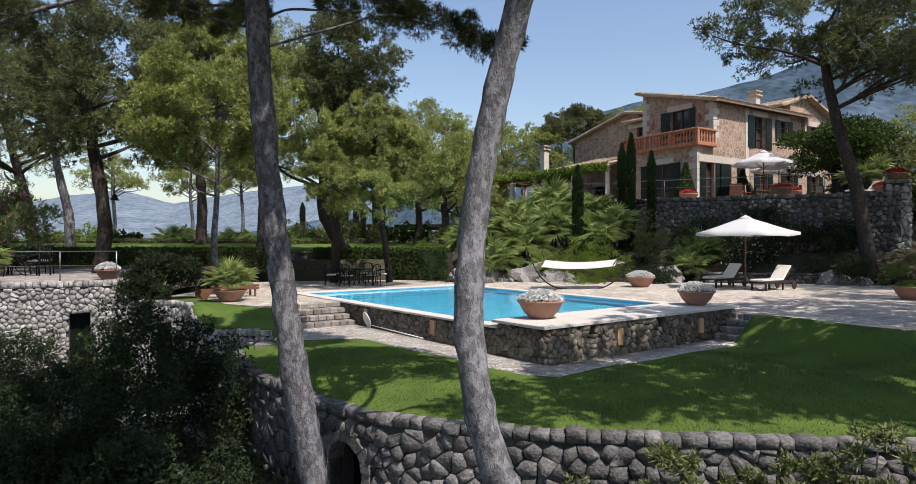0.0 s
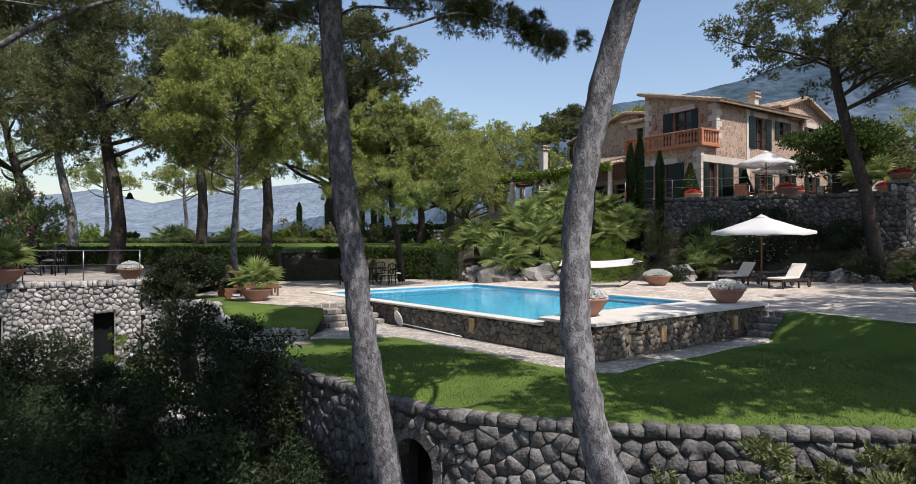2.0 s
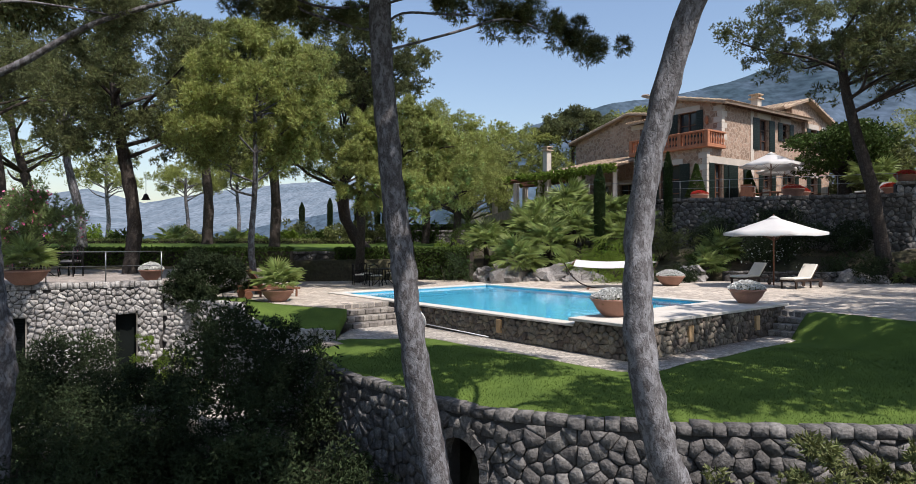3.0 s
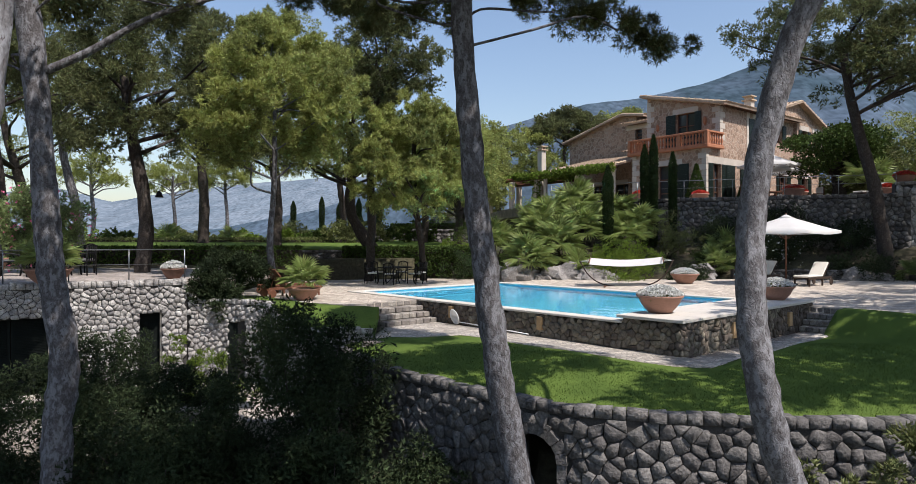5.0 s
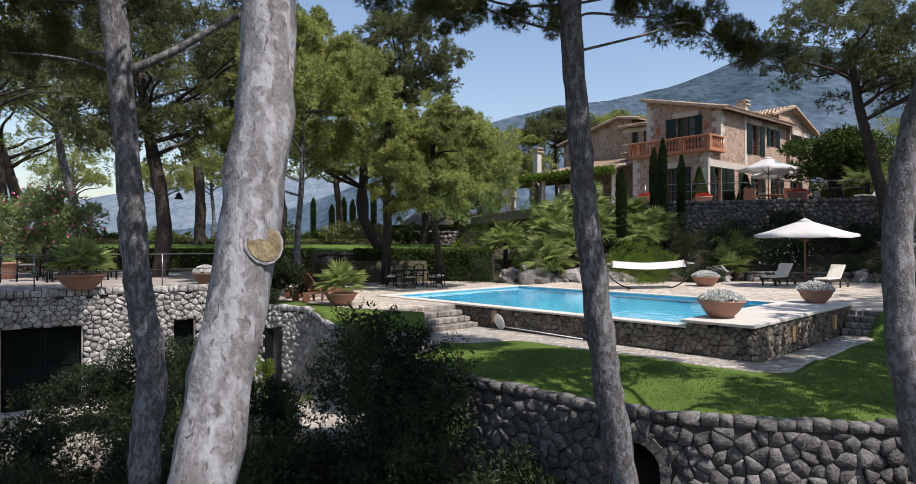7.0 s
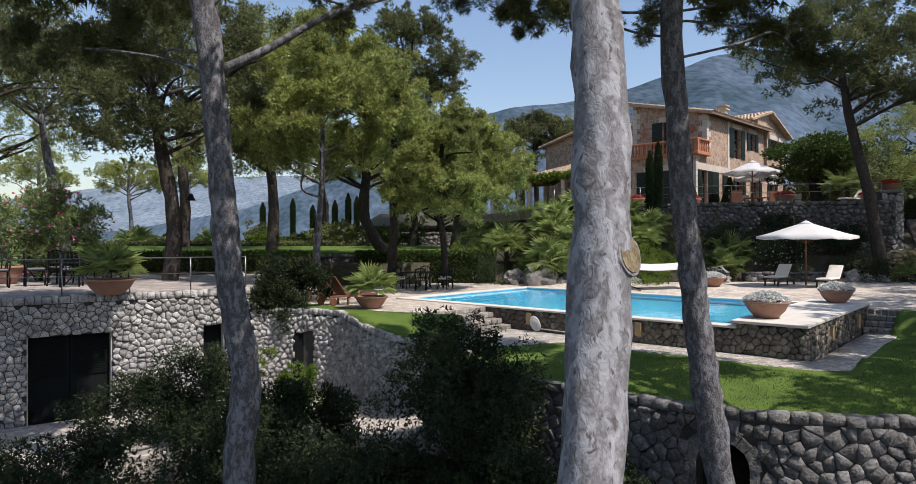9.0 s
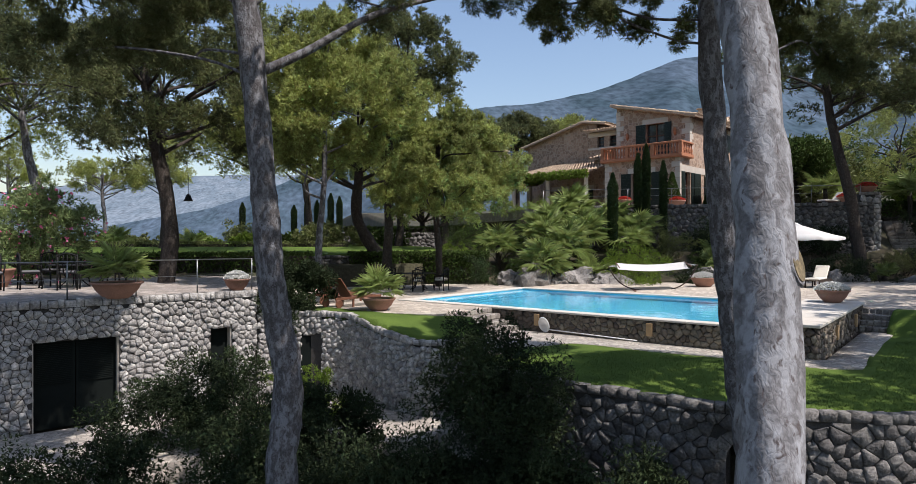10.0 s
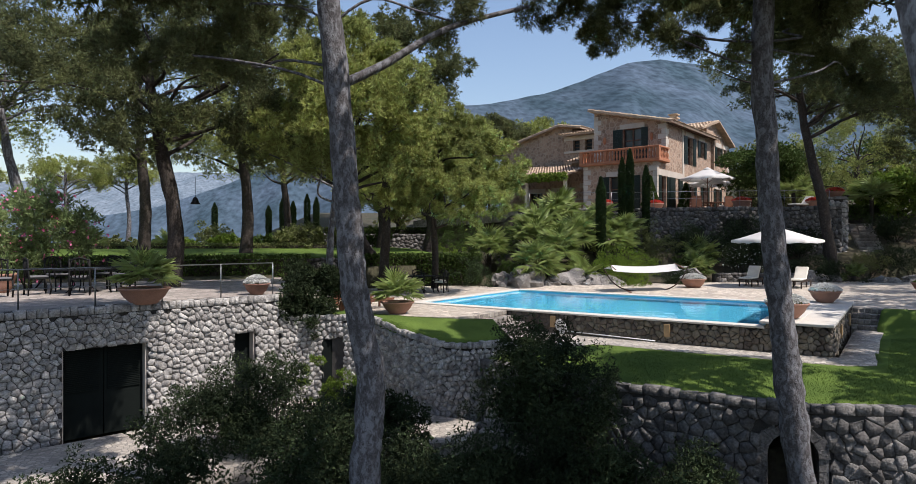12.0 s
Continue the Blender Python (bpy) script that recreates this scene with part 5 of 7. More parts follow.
pine("pine_tree", "tall pine beyond the end of the pool deck", [Vector((26, 14, 0)), Vector((25.5, 14.5, 5)), Vector((24.5, 15.5, 10))], (0.3, 0.14), crown_clumps(22.5, 16.5, 10.6, 4.6, 2.0, 44, 1.1, 48, -0.8) + crown_clumps(17.2, 13.2, 10.0, 3.6, 1.6, 26, 0.95, 49, -0.9) + crown_clumps(13.2, 12.4, 9.8, 2.4, 1.0, 18, 0.8, 54, -0.8), 7600, M_NEEDLEDARK, M_BARK, 5, 0.3, 0.1, 10, 9, dense=True)
# neighbours of the same stand, whose crowns shade the lawn and the bank
pine("pine_tree", "tall pine of the lower slope shading the lawn", [Vector((11.6, 4.2, -3)), Vector((11.2, 4.6, 2)), Vector((10.8, 5.2, 8))], (0.24, 0.12), crown_clumps(11.2, 7.6, 8.8, 3.0, 1.4, 26, 1.0, 41, -0.8) + crown_clumps(14.4, 9.0, 9.0, 3.0, 1.3, 20, 0.95, 42, -0.8) + crown_clumps(9.2, 8.8, 9.4, 2.6, 1.2, 20, 0.85, 45, -0.8) + crown_clumps(10.4, 11.4, 9.6, 2.2, 1.0, 20, 0.75, 53, -0.8) + crown_clumps(7.3, 7.3, 9.4, 1.9, 0.9, 18, 0.75, 55, -0.8), 10500, M_NEEDLEDARK, M_BARK, 5, 0.26, 0.1, 10, 5, dense=True)
pine("pine_tree", "pine of the lower slope behind the path", [Vector((-3.4, -5.2, -4)), Vector((-3.2, -5.0, 2)), Vector((-3.0, -4.6, 8))], (0.24, 0.12), crown_clumps(-2.4, 4.8, 9.8, 3.4, 1.4, 30, 1.05, 43, -0.8), 3600, M_NEEDLEDARK, M_BARK, 5, 0.28, 0.11, 8, 6, dense=True)
pine("pine_tree", "pine of the lower slope behind the path", [Vector((-9.6, -4.8, -4)), Vector((-9.4, -4.4, 2)), Vector((-9.2, -3.8, 8))], (0.24, 0.12), crown_clumps(-7.8, 5.2, 10.0, 3.4, 1.4, 30, 1.05, 44, -0.8), 3600, M_NEEDLEDARK, M_BARK, 5, 0.28, 0.11, 8, 7, dense=True)

# ---- garden pines ----
def garden_pine(label, base, top, r, crown, tufts, mat, bark=M_BARKDARK, seed=0, mid=None, length=0.16, width=0.037, limbs=14):
    b = Vector((base[0], base[1], floor_z(base[0], base[1]) - 0.2))
    tp = Vector(top)
    m1 = b.lerp(tp, 0.35) + Vector(mid or (0.2, 0.0, 0))
    m2 = b.lerp(tp, 0.7) + Vector(mid or (-0.1, 0.1, 0)) * 0.4
    clumps = []
    for k, c in enumerate(crown):
        clumps += crown_clumps(*c[:5], int(c[5] * 1.6), c[6] * 0.78, seed * 10 + k)
    return pine("pine_tree", label, [b, m1, m2, tp], (r, r * 0.45), clumps, int(tufts * 1.45), mat, bark, 5, length, width, limbs, seed, rise=0.3)


GP = [
    ("large spreading pine at the garage terrace", (-14.55, 25.7), (-15.2, 26.0, 9.0), 0.33, [(-14.2, 25.8, 8.7, 5.0, 3.5, 74, 1.1), (-13.4, 25.4, 6.3, 3.8, 1.1, 26, 0.85)], 21000, M_NEEDLEDARK, M_BARKDARK, 20, (0.5, 0, 0)),
    ("tall pine behind the terrace hedge", (-18.0, 44.6), (-18.2, 44.6, 12), 0.4, [(-18, 44.5, 11.6, 5.4, 5.4, 52, 1.5)], 9000, M_NEEDLEDARK, M_BARKDARK, 21),
    ("pine on the upper lawn edge", (-12.0, 38.9), (-12.2, 39, 11), 0.36, [(-11.5, 38.5, 10.6, 4.8, 5.2, 60, 1.3), (-13.2, 38.0, 7.6, 4.0, 1.3, 26, 1.0)], 15000, M_NEEDLE, M_BARKDARK, 22),
    ("slender leaning pine by the pool lounger", (-8.1, 24.1), (-8.9, 23.6, 7.5), 0.15, [(-8.7, 22.9, 7.2, 2.9, 3.4, 64, 0.8)], 16000, M_NEEDLE, M_BARK, 23, (-0.7, 0, 0)),
    ("dark leaning pine behind the pool tables", (-5.5, 33.5), (-7.0, 32.5, 8), 0.34, [(-7.4, 31.8, 8.0, 3.8, 4.2, 66, 1.0)], 14000, M_NEEDLE, M_BARKDARK, 24, (-0.9, 0, 0)),
    ("bushy young pine hanging over the pool corner", (-3.4, 31.6), (-3.8, 28.6, 7), 0.2, [(-3.6, 27.2, 5.5, 2.9, 3.1, 76, 0.78)], 18000, M_NEEDLE, M_BARKDARK, 25),
    ("dense dark green pine behind the pool", (-6.2, 30.8), (-5.6, 29.6, 10), 0.26, [(-5.3, 29.0, 10.3, 2.5, 2.7, 46, 0.85)], 10000, M_NEEDLEDARK, M_BARKDARK, 26),
    ("leaning pine beside the garden beds", (17.5, 27.0), (15.6, 27.5, 11.5), 0.32, [(14.6, 26.6, 11.8, 4.0, 2.4, 44, 1.0), (18.6, 27.0, 11.0, 3.6, 3.2, 50, 1.0)], 19000, M_NEEDLEDARK, M_BARKDARK, 27),
    ("pine behind the pergola", (-1.0, 40.5), (-1.0, 40.5, 8), 0.3, [(-1.2, 40.2, 7.2, 3.4, 3.6, 56, 1.1)], 11000, M_NEEDLE, M_BARKDARK, 28),
    ("pine behind the pergola", (4.6, 62), (4.6, 62, 10), 0.3, [(5.0, 62, 10.2, 6.0, 3.6, 52, 1.6)], 9000, M_NEEDLE, M_BARKDARK, 29, None, 0.26, 0.075),
    ("umbrella pine behind the house", (11.4, 62), (11.4, 62, 13), 0.3, [(11.4, 62, 13.4, 3.6, 1.9, 44, 1.2)], 6500, M_NEEDLEDARK, M_BARKDARK, 30, None, 0.26, 0.075),
    ("umbrella pine behind the house", (20, 68), (20, 68, 14), 0.3, [(20, 68, 14.2, 4.2, 2.2, 40, 1.4)], 5500, M_NEEDLE, M_BARKDARK, 31, None, 0.26, 0.075),
    ("pale forked pine on the terrace edge", (-21.5, 35.5), (-22.6, 35.5, 9), 0.3, [(-22.8, 35.2, 11.0, 4.2, 2.6, 36, 1.2)], 5500, M_NEEDLEDARK, M_BARK, 32),
    ("tall pine at the edge of the upper lawn", (-25.5, 38.5), (-27.5, 38.5, 11), 0.34, [(-27, 38, 8.8, 5.2, 5.4, 50, 1.4)], 9000, M_NEEDLE, M_BARKDARK, 33),
    ("pine beside the upper lawn", (-9.2, 50), (-9.4, 50, 10), 0.32, [(-8.6, 50, 10.0, 4.8, 4.6, 44, 1.5)], 7000, M_NEEDLE, M_BARKDARK, 34),
    ("young pine on the slope beside the house", (30, 36), (30, 36, 9), 0.28, [(30, 36, 8.6, 4.2, 3.6, 40, 1.3)], 6500, M_NEEDLE, M_BARKDARK, 35),
    ("young pine on the slope beside the house", (25.5, 26.5), (25.5, 26.5, 8), 0.26, [(25.6, 26.5, 8.4, 3.0, 2.8, 36, 1.05)], 6500, M_NEEDLEDARK, M_BARKDARK, 36),
    ("small umbrella pine at the valley edge", (-26.8, 64), (-26.8, 64, 9), 0.22, [(-26.8, 64, 8.4, 3.4, 1.8, 30, 1.0)], 7000, M_NEEDLE, M_BARK, 37),
    ("small umbrella pine at the valley edge", (-22.4, 66), (-22.4, 66, 10), 0.22, [(-22.4, 66, 9.2, 2.8, 1.8, 26, 1.0)], 6000, M_NEEDLE, M_BARK, 38),
    ("small umbrella pine at the valley edge", (-33, 61), (-33, 61, 10), 0.22, [(-33, 61, 8.8, 3.2, 1.8, 26, 1.0)], 5000, M_NEEDLE, M_BARK, 39),
]
for g in GP:
    garden_pine(*g[:7], bark=g[7], seed=g[8], mid=g[9] if len(g) > 9 else None, length=g[10] if len(g) > 10 else 0.16, width=g[11] if len(g) > 11 else 0.037)

# ---- distance ----
def ridge(name, label, dist, profile, mat, depth, seed):
    """A far ridge: heights by azimuth (degrees to the right of the first view), real slopes falling towards the viewer."""
    az = np.linspace(profile[0][0], profile[-1][0], 220)
    top = np.interp(az, [p[0] for p in profile], [p[1] for p in profile])
    r = np.random.default_rng(seed)
    wob = np.convolve(r.normal(0, 1, 260), np.ones(9) / 9, "same")[:220] * 0.012 * dist * 0.35 + np.convolve(r.normal(0, 1, 260), np.ones(3) / 3, "same")[:220] * dist * 0.0009
    ks = np.linspace(0, 1, 40)
    A, K = np.meshgrid(np.radians(az), ks)
    H = np.tan(np.radians(top))[None, :] * dist + wob[None, :] * 0.5
    gully = 0.03 * dist * (0.35 if dist < 2000 else 0.0) * np.sin(A * 61 + 1.3 * np.sin(K * 5)) * np.sin(math.pi * K) * 0.5
    D = dist - depth * (1 - K)
    Z = (H + 60) * K ** 1.25 - 60 + gully
    v = np.stack([np.sin(A) * D, np.cos(A) * D, Z], axis=-1).reshape(-1, 3)
    i = np.arange(A.size).reshape(A.shape)
    f = np.stack([i[:-1, :-1], i[:-1, 1:], i[1:, 1:], i[1:, :-1]], axis=-1).reshape(-1, 4)
    tagged(soup(name, v, f, mat, smooth=True), label, "mountain", kind="structure")


garden_pine("pine behind the pergola", (-3.0, 46), (-3.0, 46, 9), 0.3, [(-2.6, 46, 8.2, 4.0, 4.4, 60, 1.2)], 11000, M_NEEDLE, seed=51)
garden_pine("pine behind the pergola", (0.5, 56), (0.5, 56, 9), 0.3, [(0.4, 56, 7.2, 4.6, 3.6, 50, 1.3)], 8000, M_NEEDLE, seed=56, length=0.24, width=0.07)
garden_pine("tall pine behind the terrace", (-22.5, 30.5), (-22.8, 30.2, 10), 0.3, [(-21.8, 30, 10.3, 4.2, 3.0, 42, 1.2)], 7000, M_NEEDLEDARK, seed=52)
# Both ridges carry their haze as base colour, not as air.
ridge("backdrop_mountain", "wooded mountain ridge behind the house, haze painted into its blue", 900, [(-40, 0), (-26, 0.5), (-16, 1.3), (-8, 3.0), (-2, 5.2), (4, 8.2), (8, 10.2), (12, 11.3), (15.9, 12.1), (20, 12.3), (26, 13.3), (30, 14.6), (32.5, 15.4), (35, 15.5), (38.5, 14.7), (41.5, 13.2), (44, 12.3), (51, 11.6), (60, 11), (80, 9)], M_MOUNTAIN, 600, 1)
ridge("backdrop_hills", "far valley hills, haze painted into their pale blue", 3200, [(-70, 1.6), (-50, 2.2), (-40, 2.0), (-34, 3.0), (-28, 4.2), (-24, 3.2), (-18, 4.4), (-12, 5.2), (-5, 5.8), (10, 6)], M_VALLEY, 2400, 2)


# ---- hedges, shrubs, palms ----
def hedge(label, path, z0, z1, thick, leaves, mat=None):
    """A clipped hedge: dense small leaves on a box round a plan line, over a dark twig core."""
    t = thing("hedge", label, "hedge", Matrix.Translation((*path[0], z0)))
    inv = np.array([*path[0], z0])
    bm = bmesh.new()
    pts = [Vector(p) for p in path]
    cs, ws = [], []
    total = sum((b - a).length for a, b in zip(pts, pts[1:]))
    for a, b in zip(pts, pts[1:]):
        d = (b - a).normalized()
        n = Vector((-d.y, d.x))
        k = thick / 2 - 0.1
        prism(bm, [tuple((a + n * k - Vector(path[0]))[:]), tuple((b + n * k - Vector(path[0]))[:]), tuple((b - n * k - Vector(path[0]))[:]), tuple((a - n * k - Vector(path[0]))[:])], -0.2, z1 - z0 - 0.1)
        m = int(leaves / 3 * (b - a).length / total)
        s, side, h = RNG.random(m), RNG.random(m), RNG.random(m)
        face = RNG.random(m)
        off = np.where(face < 0.4, -thick / 2, np.where(face < 0.55, thick / 2, (side - 0.5) * thick))
        zz = np.where(face < 0.55, z0 + h * (z1 - z0), z1)
        bump = RNG.normal(0, 0.05, m)
        x = a.x + d.x * s * (b - a).length + n.x * (off + bump)
        y = a.y + d.y * s * (b - a).length + n.y * (off + bump)
        cs.append(np.stack([x, y, zz + RNG.normal(0, 0.04, m)], axis=1))
        w = np.where((face < 0.55)[:, None], np.stack([np.sign(off) * n.x, np.sign(off) * n.y, 0.3 + 0 * off], axis=1), np.array([[0, 0, 1.0]]))
        ws.append(w)
    part("twig_core", bm, M_BARKDARK, t)
    v, f = sprays(np.concatenate(cs) - inv, unit(np.concatenate(ws)), 3, 0.11, 0.075, 1.1)
    soup("foliage", v, f, mat or M_HEDGE, t)
    return t


hedge("clipped evergreen hedge closing the garage terrace", [(-30, 31.0), (-9.2, 31.0)], 1.3, 2.2, 1.0, 26000)
hedge("clipped hedge behind the pool tables", [(-7.4, 33.2), (-4.0, 33.3), (-0.4, 32.2)], 0.7, 2.15, 1.0, 24000)
hedge("low clipped hedge along the upper lawn", [(-40, 46.5), (-20, 47.0), (-6.5, 45.5)], 2.2, 2.72, 0.6, 14000, M_SCRUB)
hedge("clipped hedge by the far garden wall", [(-5.5, 57), (3, 55)], 3.2, 4.0, 0.9, 7000)
hedge("clipped hedge above the stair", [(21.6, 31.6), (25.5, 31.0)], 4.2, 5.0, 0.9, 5000)


def blob(cx, cy, r, z0, z1, n, seed, size=0.45):
    return [(x, y, z, s, s * 0.9) for x, y, z, s, q in crown_clumps(cx, cy, (z0 + z1) / 2, r, (z1 - z0) / 2, n, r * size, seed, -0.9)]


def shrub(label, x, y, r, top, leaves, mat, seed, base=None, n=14, length=0.06, width=0.021, name="shrub", extra=None):
    z = floor_z(x, y) if base is None else base
    return bush(name, label, "shrub", (x, y, z), blob(0, 0, r, 0.2, top - z, n, seed), int(leaves * 0.9), mat, length, width, extra=extra)


# foreground bushes on the slope
shrub("large dark evergreen bush before the lawn wall", -6.15, 12.9, 1.5, 1.15, 66000, M_SHRUB, 1, n=36, length=0.06, width=0.015)
shrub("large dark evergreen bush before the lawn wall", -5.5, 10.9, 1.2, -1.0, 18000, M_SHRUB, 2, n=18)
shrub("broad dark bush before the garage wall", -11.3, 16.7, 1.3, -0.05, 26000, M_SHRUB, 3, n=24)
shrub("broad dark bush on the slope", -10.4, 14.2, 1.5, -0.75, 26000, M_SHRUB, 107, n=24)
shrub("dark bush on the slope before the court", -13.6, 13.6, 1.2, -1.0, 18000, M_SHRUB, 108, n=18)
shrub("light green bush beside the narrow door", -10.2, 17.7, 0.75, -0.1, 12000, M_LIGHTLEAF, 4, n=14)
shrub("grey green bush beside the garage court", -12.9, 16.1, 1.15, -0.5, 18000, M_SHRUB, 5)
shrub("dark bush on the slope", -8.6, 12.0, 1.6, -0.9, 24000, M_SHRUB, 6, n=20)
shrub("dark bush on the slope", -11.8, 11.6, 1.6, -1.4, 18000, M_SHRUB, 7, n=20)
shrub("dark bush on the slope", -14.8, 13.2, 1.3, -1.2, 14000, M_SHRUB, 8)
shrub("light tufted bush below the curved wall", -9.0, 17.6, 0.8, -0.6, 9000, M_LIGHTLEAF, 9)
shrub("dark bush on the slope", -5.6, 8.4, 1.6, -1.6, 16000, M_SHRUB, 10, n=18)
shrub("dark bush on the slope", -8.8, 8.4, 1.6, -1.9, 16000, M_SHRUB, 11, n=18)
shrub("dark bush on the slope", -12.2, 8.6, 1.6, -2.0, 16000, M_SHRUB, 12, n=18)
shrub("dark bush on the slope", -2.6, 8.2, 1.3, -1.7, 12000, M_SHRUB, 13)
shrub("dark bush on the slope", -16.6, 11.4, 1.6, -1.2, 14000, M_SHRUB, 14)
shrub("dry scrub bush before the lawn wall", 3.3, 7.9, 1.0, 0.12, 14000, M_SCRUB, 15, length=0.12, width=0.03)
shrub("dry scrub bush before the lawn wall", 5.2, 7.7, 1.2, 0.25, 16000, M_SCRUB, 16, length=0.12, width=0.03)
shrub("light green scrub bush before the lawn wall", 6.9, 7.6, 1.1, 0.35, 14000, M_SCRUB, 17, length=0.12, width=0.03)
shrub("dark bush before the lawn wall", 1.6, 7.6, 0.9, -0.95, 9000, M_SHRUB, 18)
shrub("dark bush on the slope", -18.8, 14.0, 1.4, -0.8, 12000, M_SHRUB, 19)
shrub("dark bush beside the garage court", -8.9, 13.0, 0.9, -1.35, 11000, M_SHRUB, 101)
shrub("dark bush beside the garage court", -9.1, 15.3, 1.1, -0.6, 18000, M_SHRUB, 102)
shrub("dark bush below the garden steps", -7.6, 12.0, 0.9, -1.4, 12000, M_SHRUB, 103)
shrub("dry scrub bush before the lawn wall", 4.3, 8.2, 0.8, 0.0, 9000, M_SCRUB, 104, length=0.1, width=0.03)
shrub("low dry scrub before the lawn wall", 2.2, 8.2, 0.8, -0.45, 9000, M_SCRUB, 105, length=0.1, width=0.03)
shrub("dark bush at the foot of the lawn wall", -3.9, 11.3, 0.9, -1.1, 9000, M_SHRUB, 106)
# rosemary hanging over the wall corner
bush("trailing_shrub", "dark trailing evergreen shrub hanging over the wall corner", "shrub", (-10.3, 21.5, 1.2), [(0, 0, 0.4, 0.7, 0.6), (-0.35, -0.45, -0.1, 0.5, 0.6), (0.3, -0.5, -0.2, 0.55, 0.65), (0.75, -0.1, 0.3, 0.7, 0.7), (0.2, -0.6, -0.7, 0.4, 0.5), (1.2, 0.3, 0.2, 0.6, 0.7), (-0.2, -0.7, -0.5, 0.35, 0.5), (0.6, -0.7, -0.6, 0.4, 0.6), (0.4, -0.65, -1.1, 0.25, 0.4)], 20000, M_SHRUB, 0.11, 0.03)
# garden beds
shrub("bright green clipped dome shrub behind the hammock", 5.7, 28.9, 1.55, 2.1, 20000, M_LIGHTLEAF, 21, n=30, length=0.07)
shrub("dark clipped dome shrub at the pool end", -1.3, 31.2, 1.25, 1.75, 15000, M_CYPRESS, 22, n=26, length=0.07)
shrub("small grey green dome shrub", 0.8, 31.6, 0.75, 1.8, 8000, M_HEDGE, 23)
shrub("low spreading green shrub below the hammock", 5.4, 27.2, 0.9, 1.15, 9000, M_LIGHTLEAF, 24)
shrub("low dark shrub behind the white flower bowl", 8.4, 27.4, 0.95, 1.2, 9000, M_SHRUB, 25)
shrub("variegated shrub against the terrace wall", 8.9, 31.2, 1.3, 3.5, 14000, M_SCRUB, 26)
shrub("dark shrub below the terrace wall", 11.8, 31.0, 1.5, 3.6, 14000, M_SHRUB, 27)
shrub("dark shrub below the terrace wall", 14.6, 29.8, 1.8, 3.9, 18000, M_SHRUB, 28, n=20)
shrub("dark shrub with small white flowers", 13.2, 28.9, 1.2, 2.6, 11000, M_SHRUB, 29, extra=(M_WHITEFLOWER, 160, 0.05))
shrub("dark shrub below the terrace wall", 17.0, 28.7, 1.4, 3.4, 13000, M_SHRUB, 30)
shrub("low grey shrub by the stair", 19.6, 26.6, 1.0, 2.0, 9000, M_SCRUB, 31)
shrub("low dark juniper mound", 16.0, 26.9, 1.4, 1.7, 12000, M_SHRUB, 32)
shrub("low dark juniper mound", 18.5, 25.6, 1.4, 1.6, 12000, M_SHRUB, 33)
shrub("low dark juniper mound", 21.4, 25.6, 1.7, 2.4, 13000, M_SHRUB, 34)
shrub("dark bush beside the stair", 23.6, 28.2, 1.6, 4.0, 13000, M_SHRUB, 35)
for k, (x, y, r, top, mat) in enumerate(((-1.6, 34.6, 1.0, 2.6, M_LIGHTLEAF), (0.8, 34.2, 1.2, 3.0, M_LIGHTLEAF), (2.4, 36.0, 1.3, 3.6, M_HEDGE), (-0.4, 36.8, 1.4, 3.2, M_HEDGE), (8.0, 34.6, 1.2, 4.4, M_HEDGE), (6.2, 35.6, 1.3, 4.6, M_LIGHTLEAF), (10.4, 29.6, 1.0, 2.2, M_HEDGE), (1.0, 40, 1.8, 4.4, M_HEDGE), (4.2, 38.5, 1.4, 4.8, M_LIGHTLEAF))):
    shrub("leafy garden shrub in the terrace beds", x, y, r, top, 9000, mat, 40 + k)
for k, (x, y, r, top, mat) in enumerate(((-8.6, 46.5, 1.6, 3.6, M_SCRUB), (-6.4, 47.5, 1.5, 3.9, M_SCRUB), (-10.8, 47.5, 1.4, 3.0, M_HEDGE), (-13.2, 48.5, 1.2, 3.2, M_LIGHTLEAF), (-3.4, 47, 1.6, 3.8, M_HEDGE), (-16.4, 50, 1.3, 2.9, M_LIGHTLEAF), (-20.5, 52, 1.4, 2.9, M_SCRUB), (-26, 49, 1.3, 3.0, M_HEDGE), (-31, 50, 1.3, 3.0, M_LIGHTLEAF), (-24, 57, 1.8, 3.3, M_SCRUB), (-34, 58, 2.2, 3.4, M_LIGHTLEAF), (-14, 58, 2.0, 3.6, M_SCRUB))):
    shrub("rounded shrub in the far garden", x, y, r, top, 5200, mat, 60 + k, length=0.16, width=0.09)
for k, (x, y, r, top, mat) in enumerate(((24.5, 36, 2.6, 7.2, M_SCRUB), (27.5, 31, 2.4, 6.6, M_LIGHTLEAF), (33, 30, 3.0, 8.0, M_SCRUB), (36, 38, 3.5, 10, M_HEDGE), (29, 45, 3.5, 9.5, M_SCRUB), (40, 33, 3.5, 9.0, M_LIGHTLEAF), (38, 48, 4.5, 12, M_HEDGE), (31, 24.5, 2.6, 6.0, M_HEDGE), (46, 44, 5, 13, M_SCRUB), (52, 38, 5, 12, M_HEDGE), (48, 30, 4, 9, M_SCRUB))):
    shrub("light green bushes on the slope beside the house", x, y, r, top, 8000, mat, 80 + k, n=22, length=0.26, width=0.14)
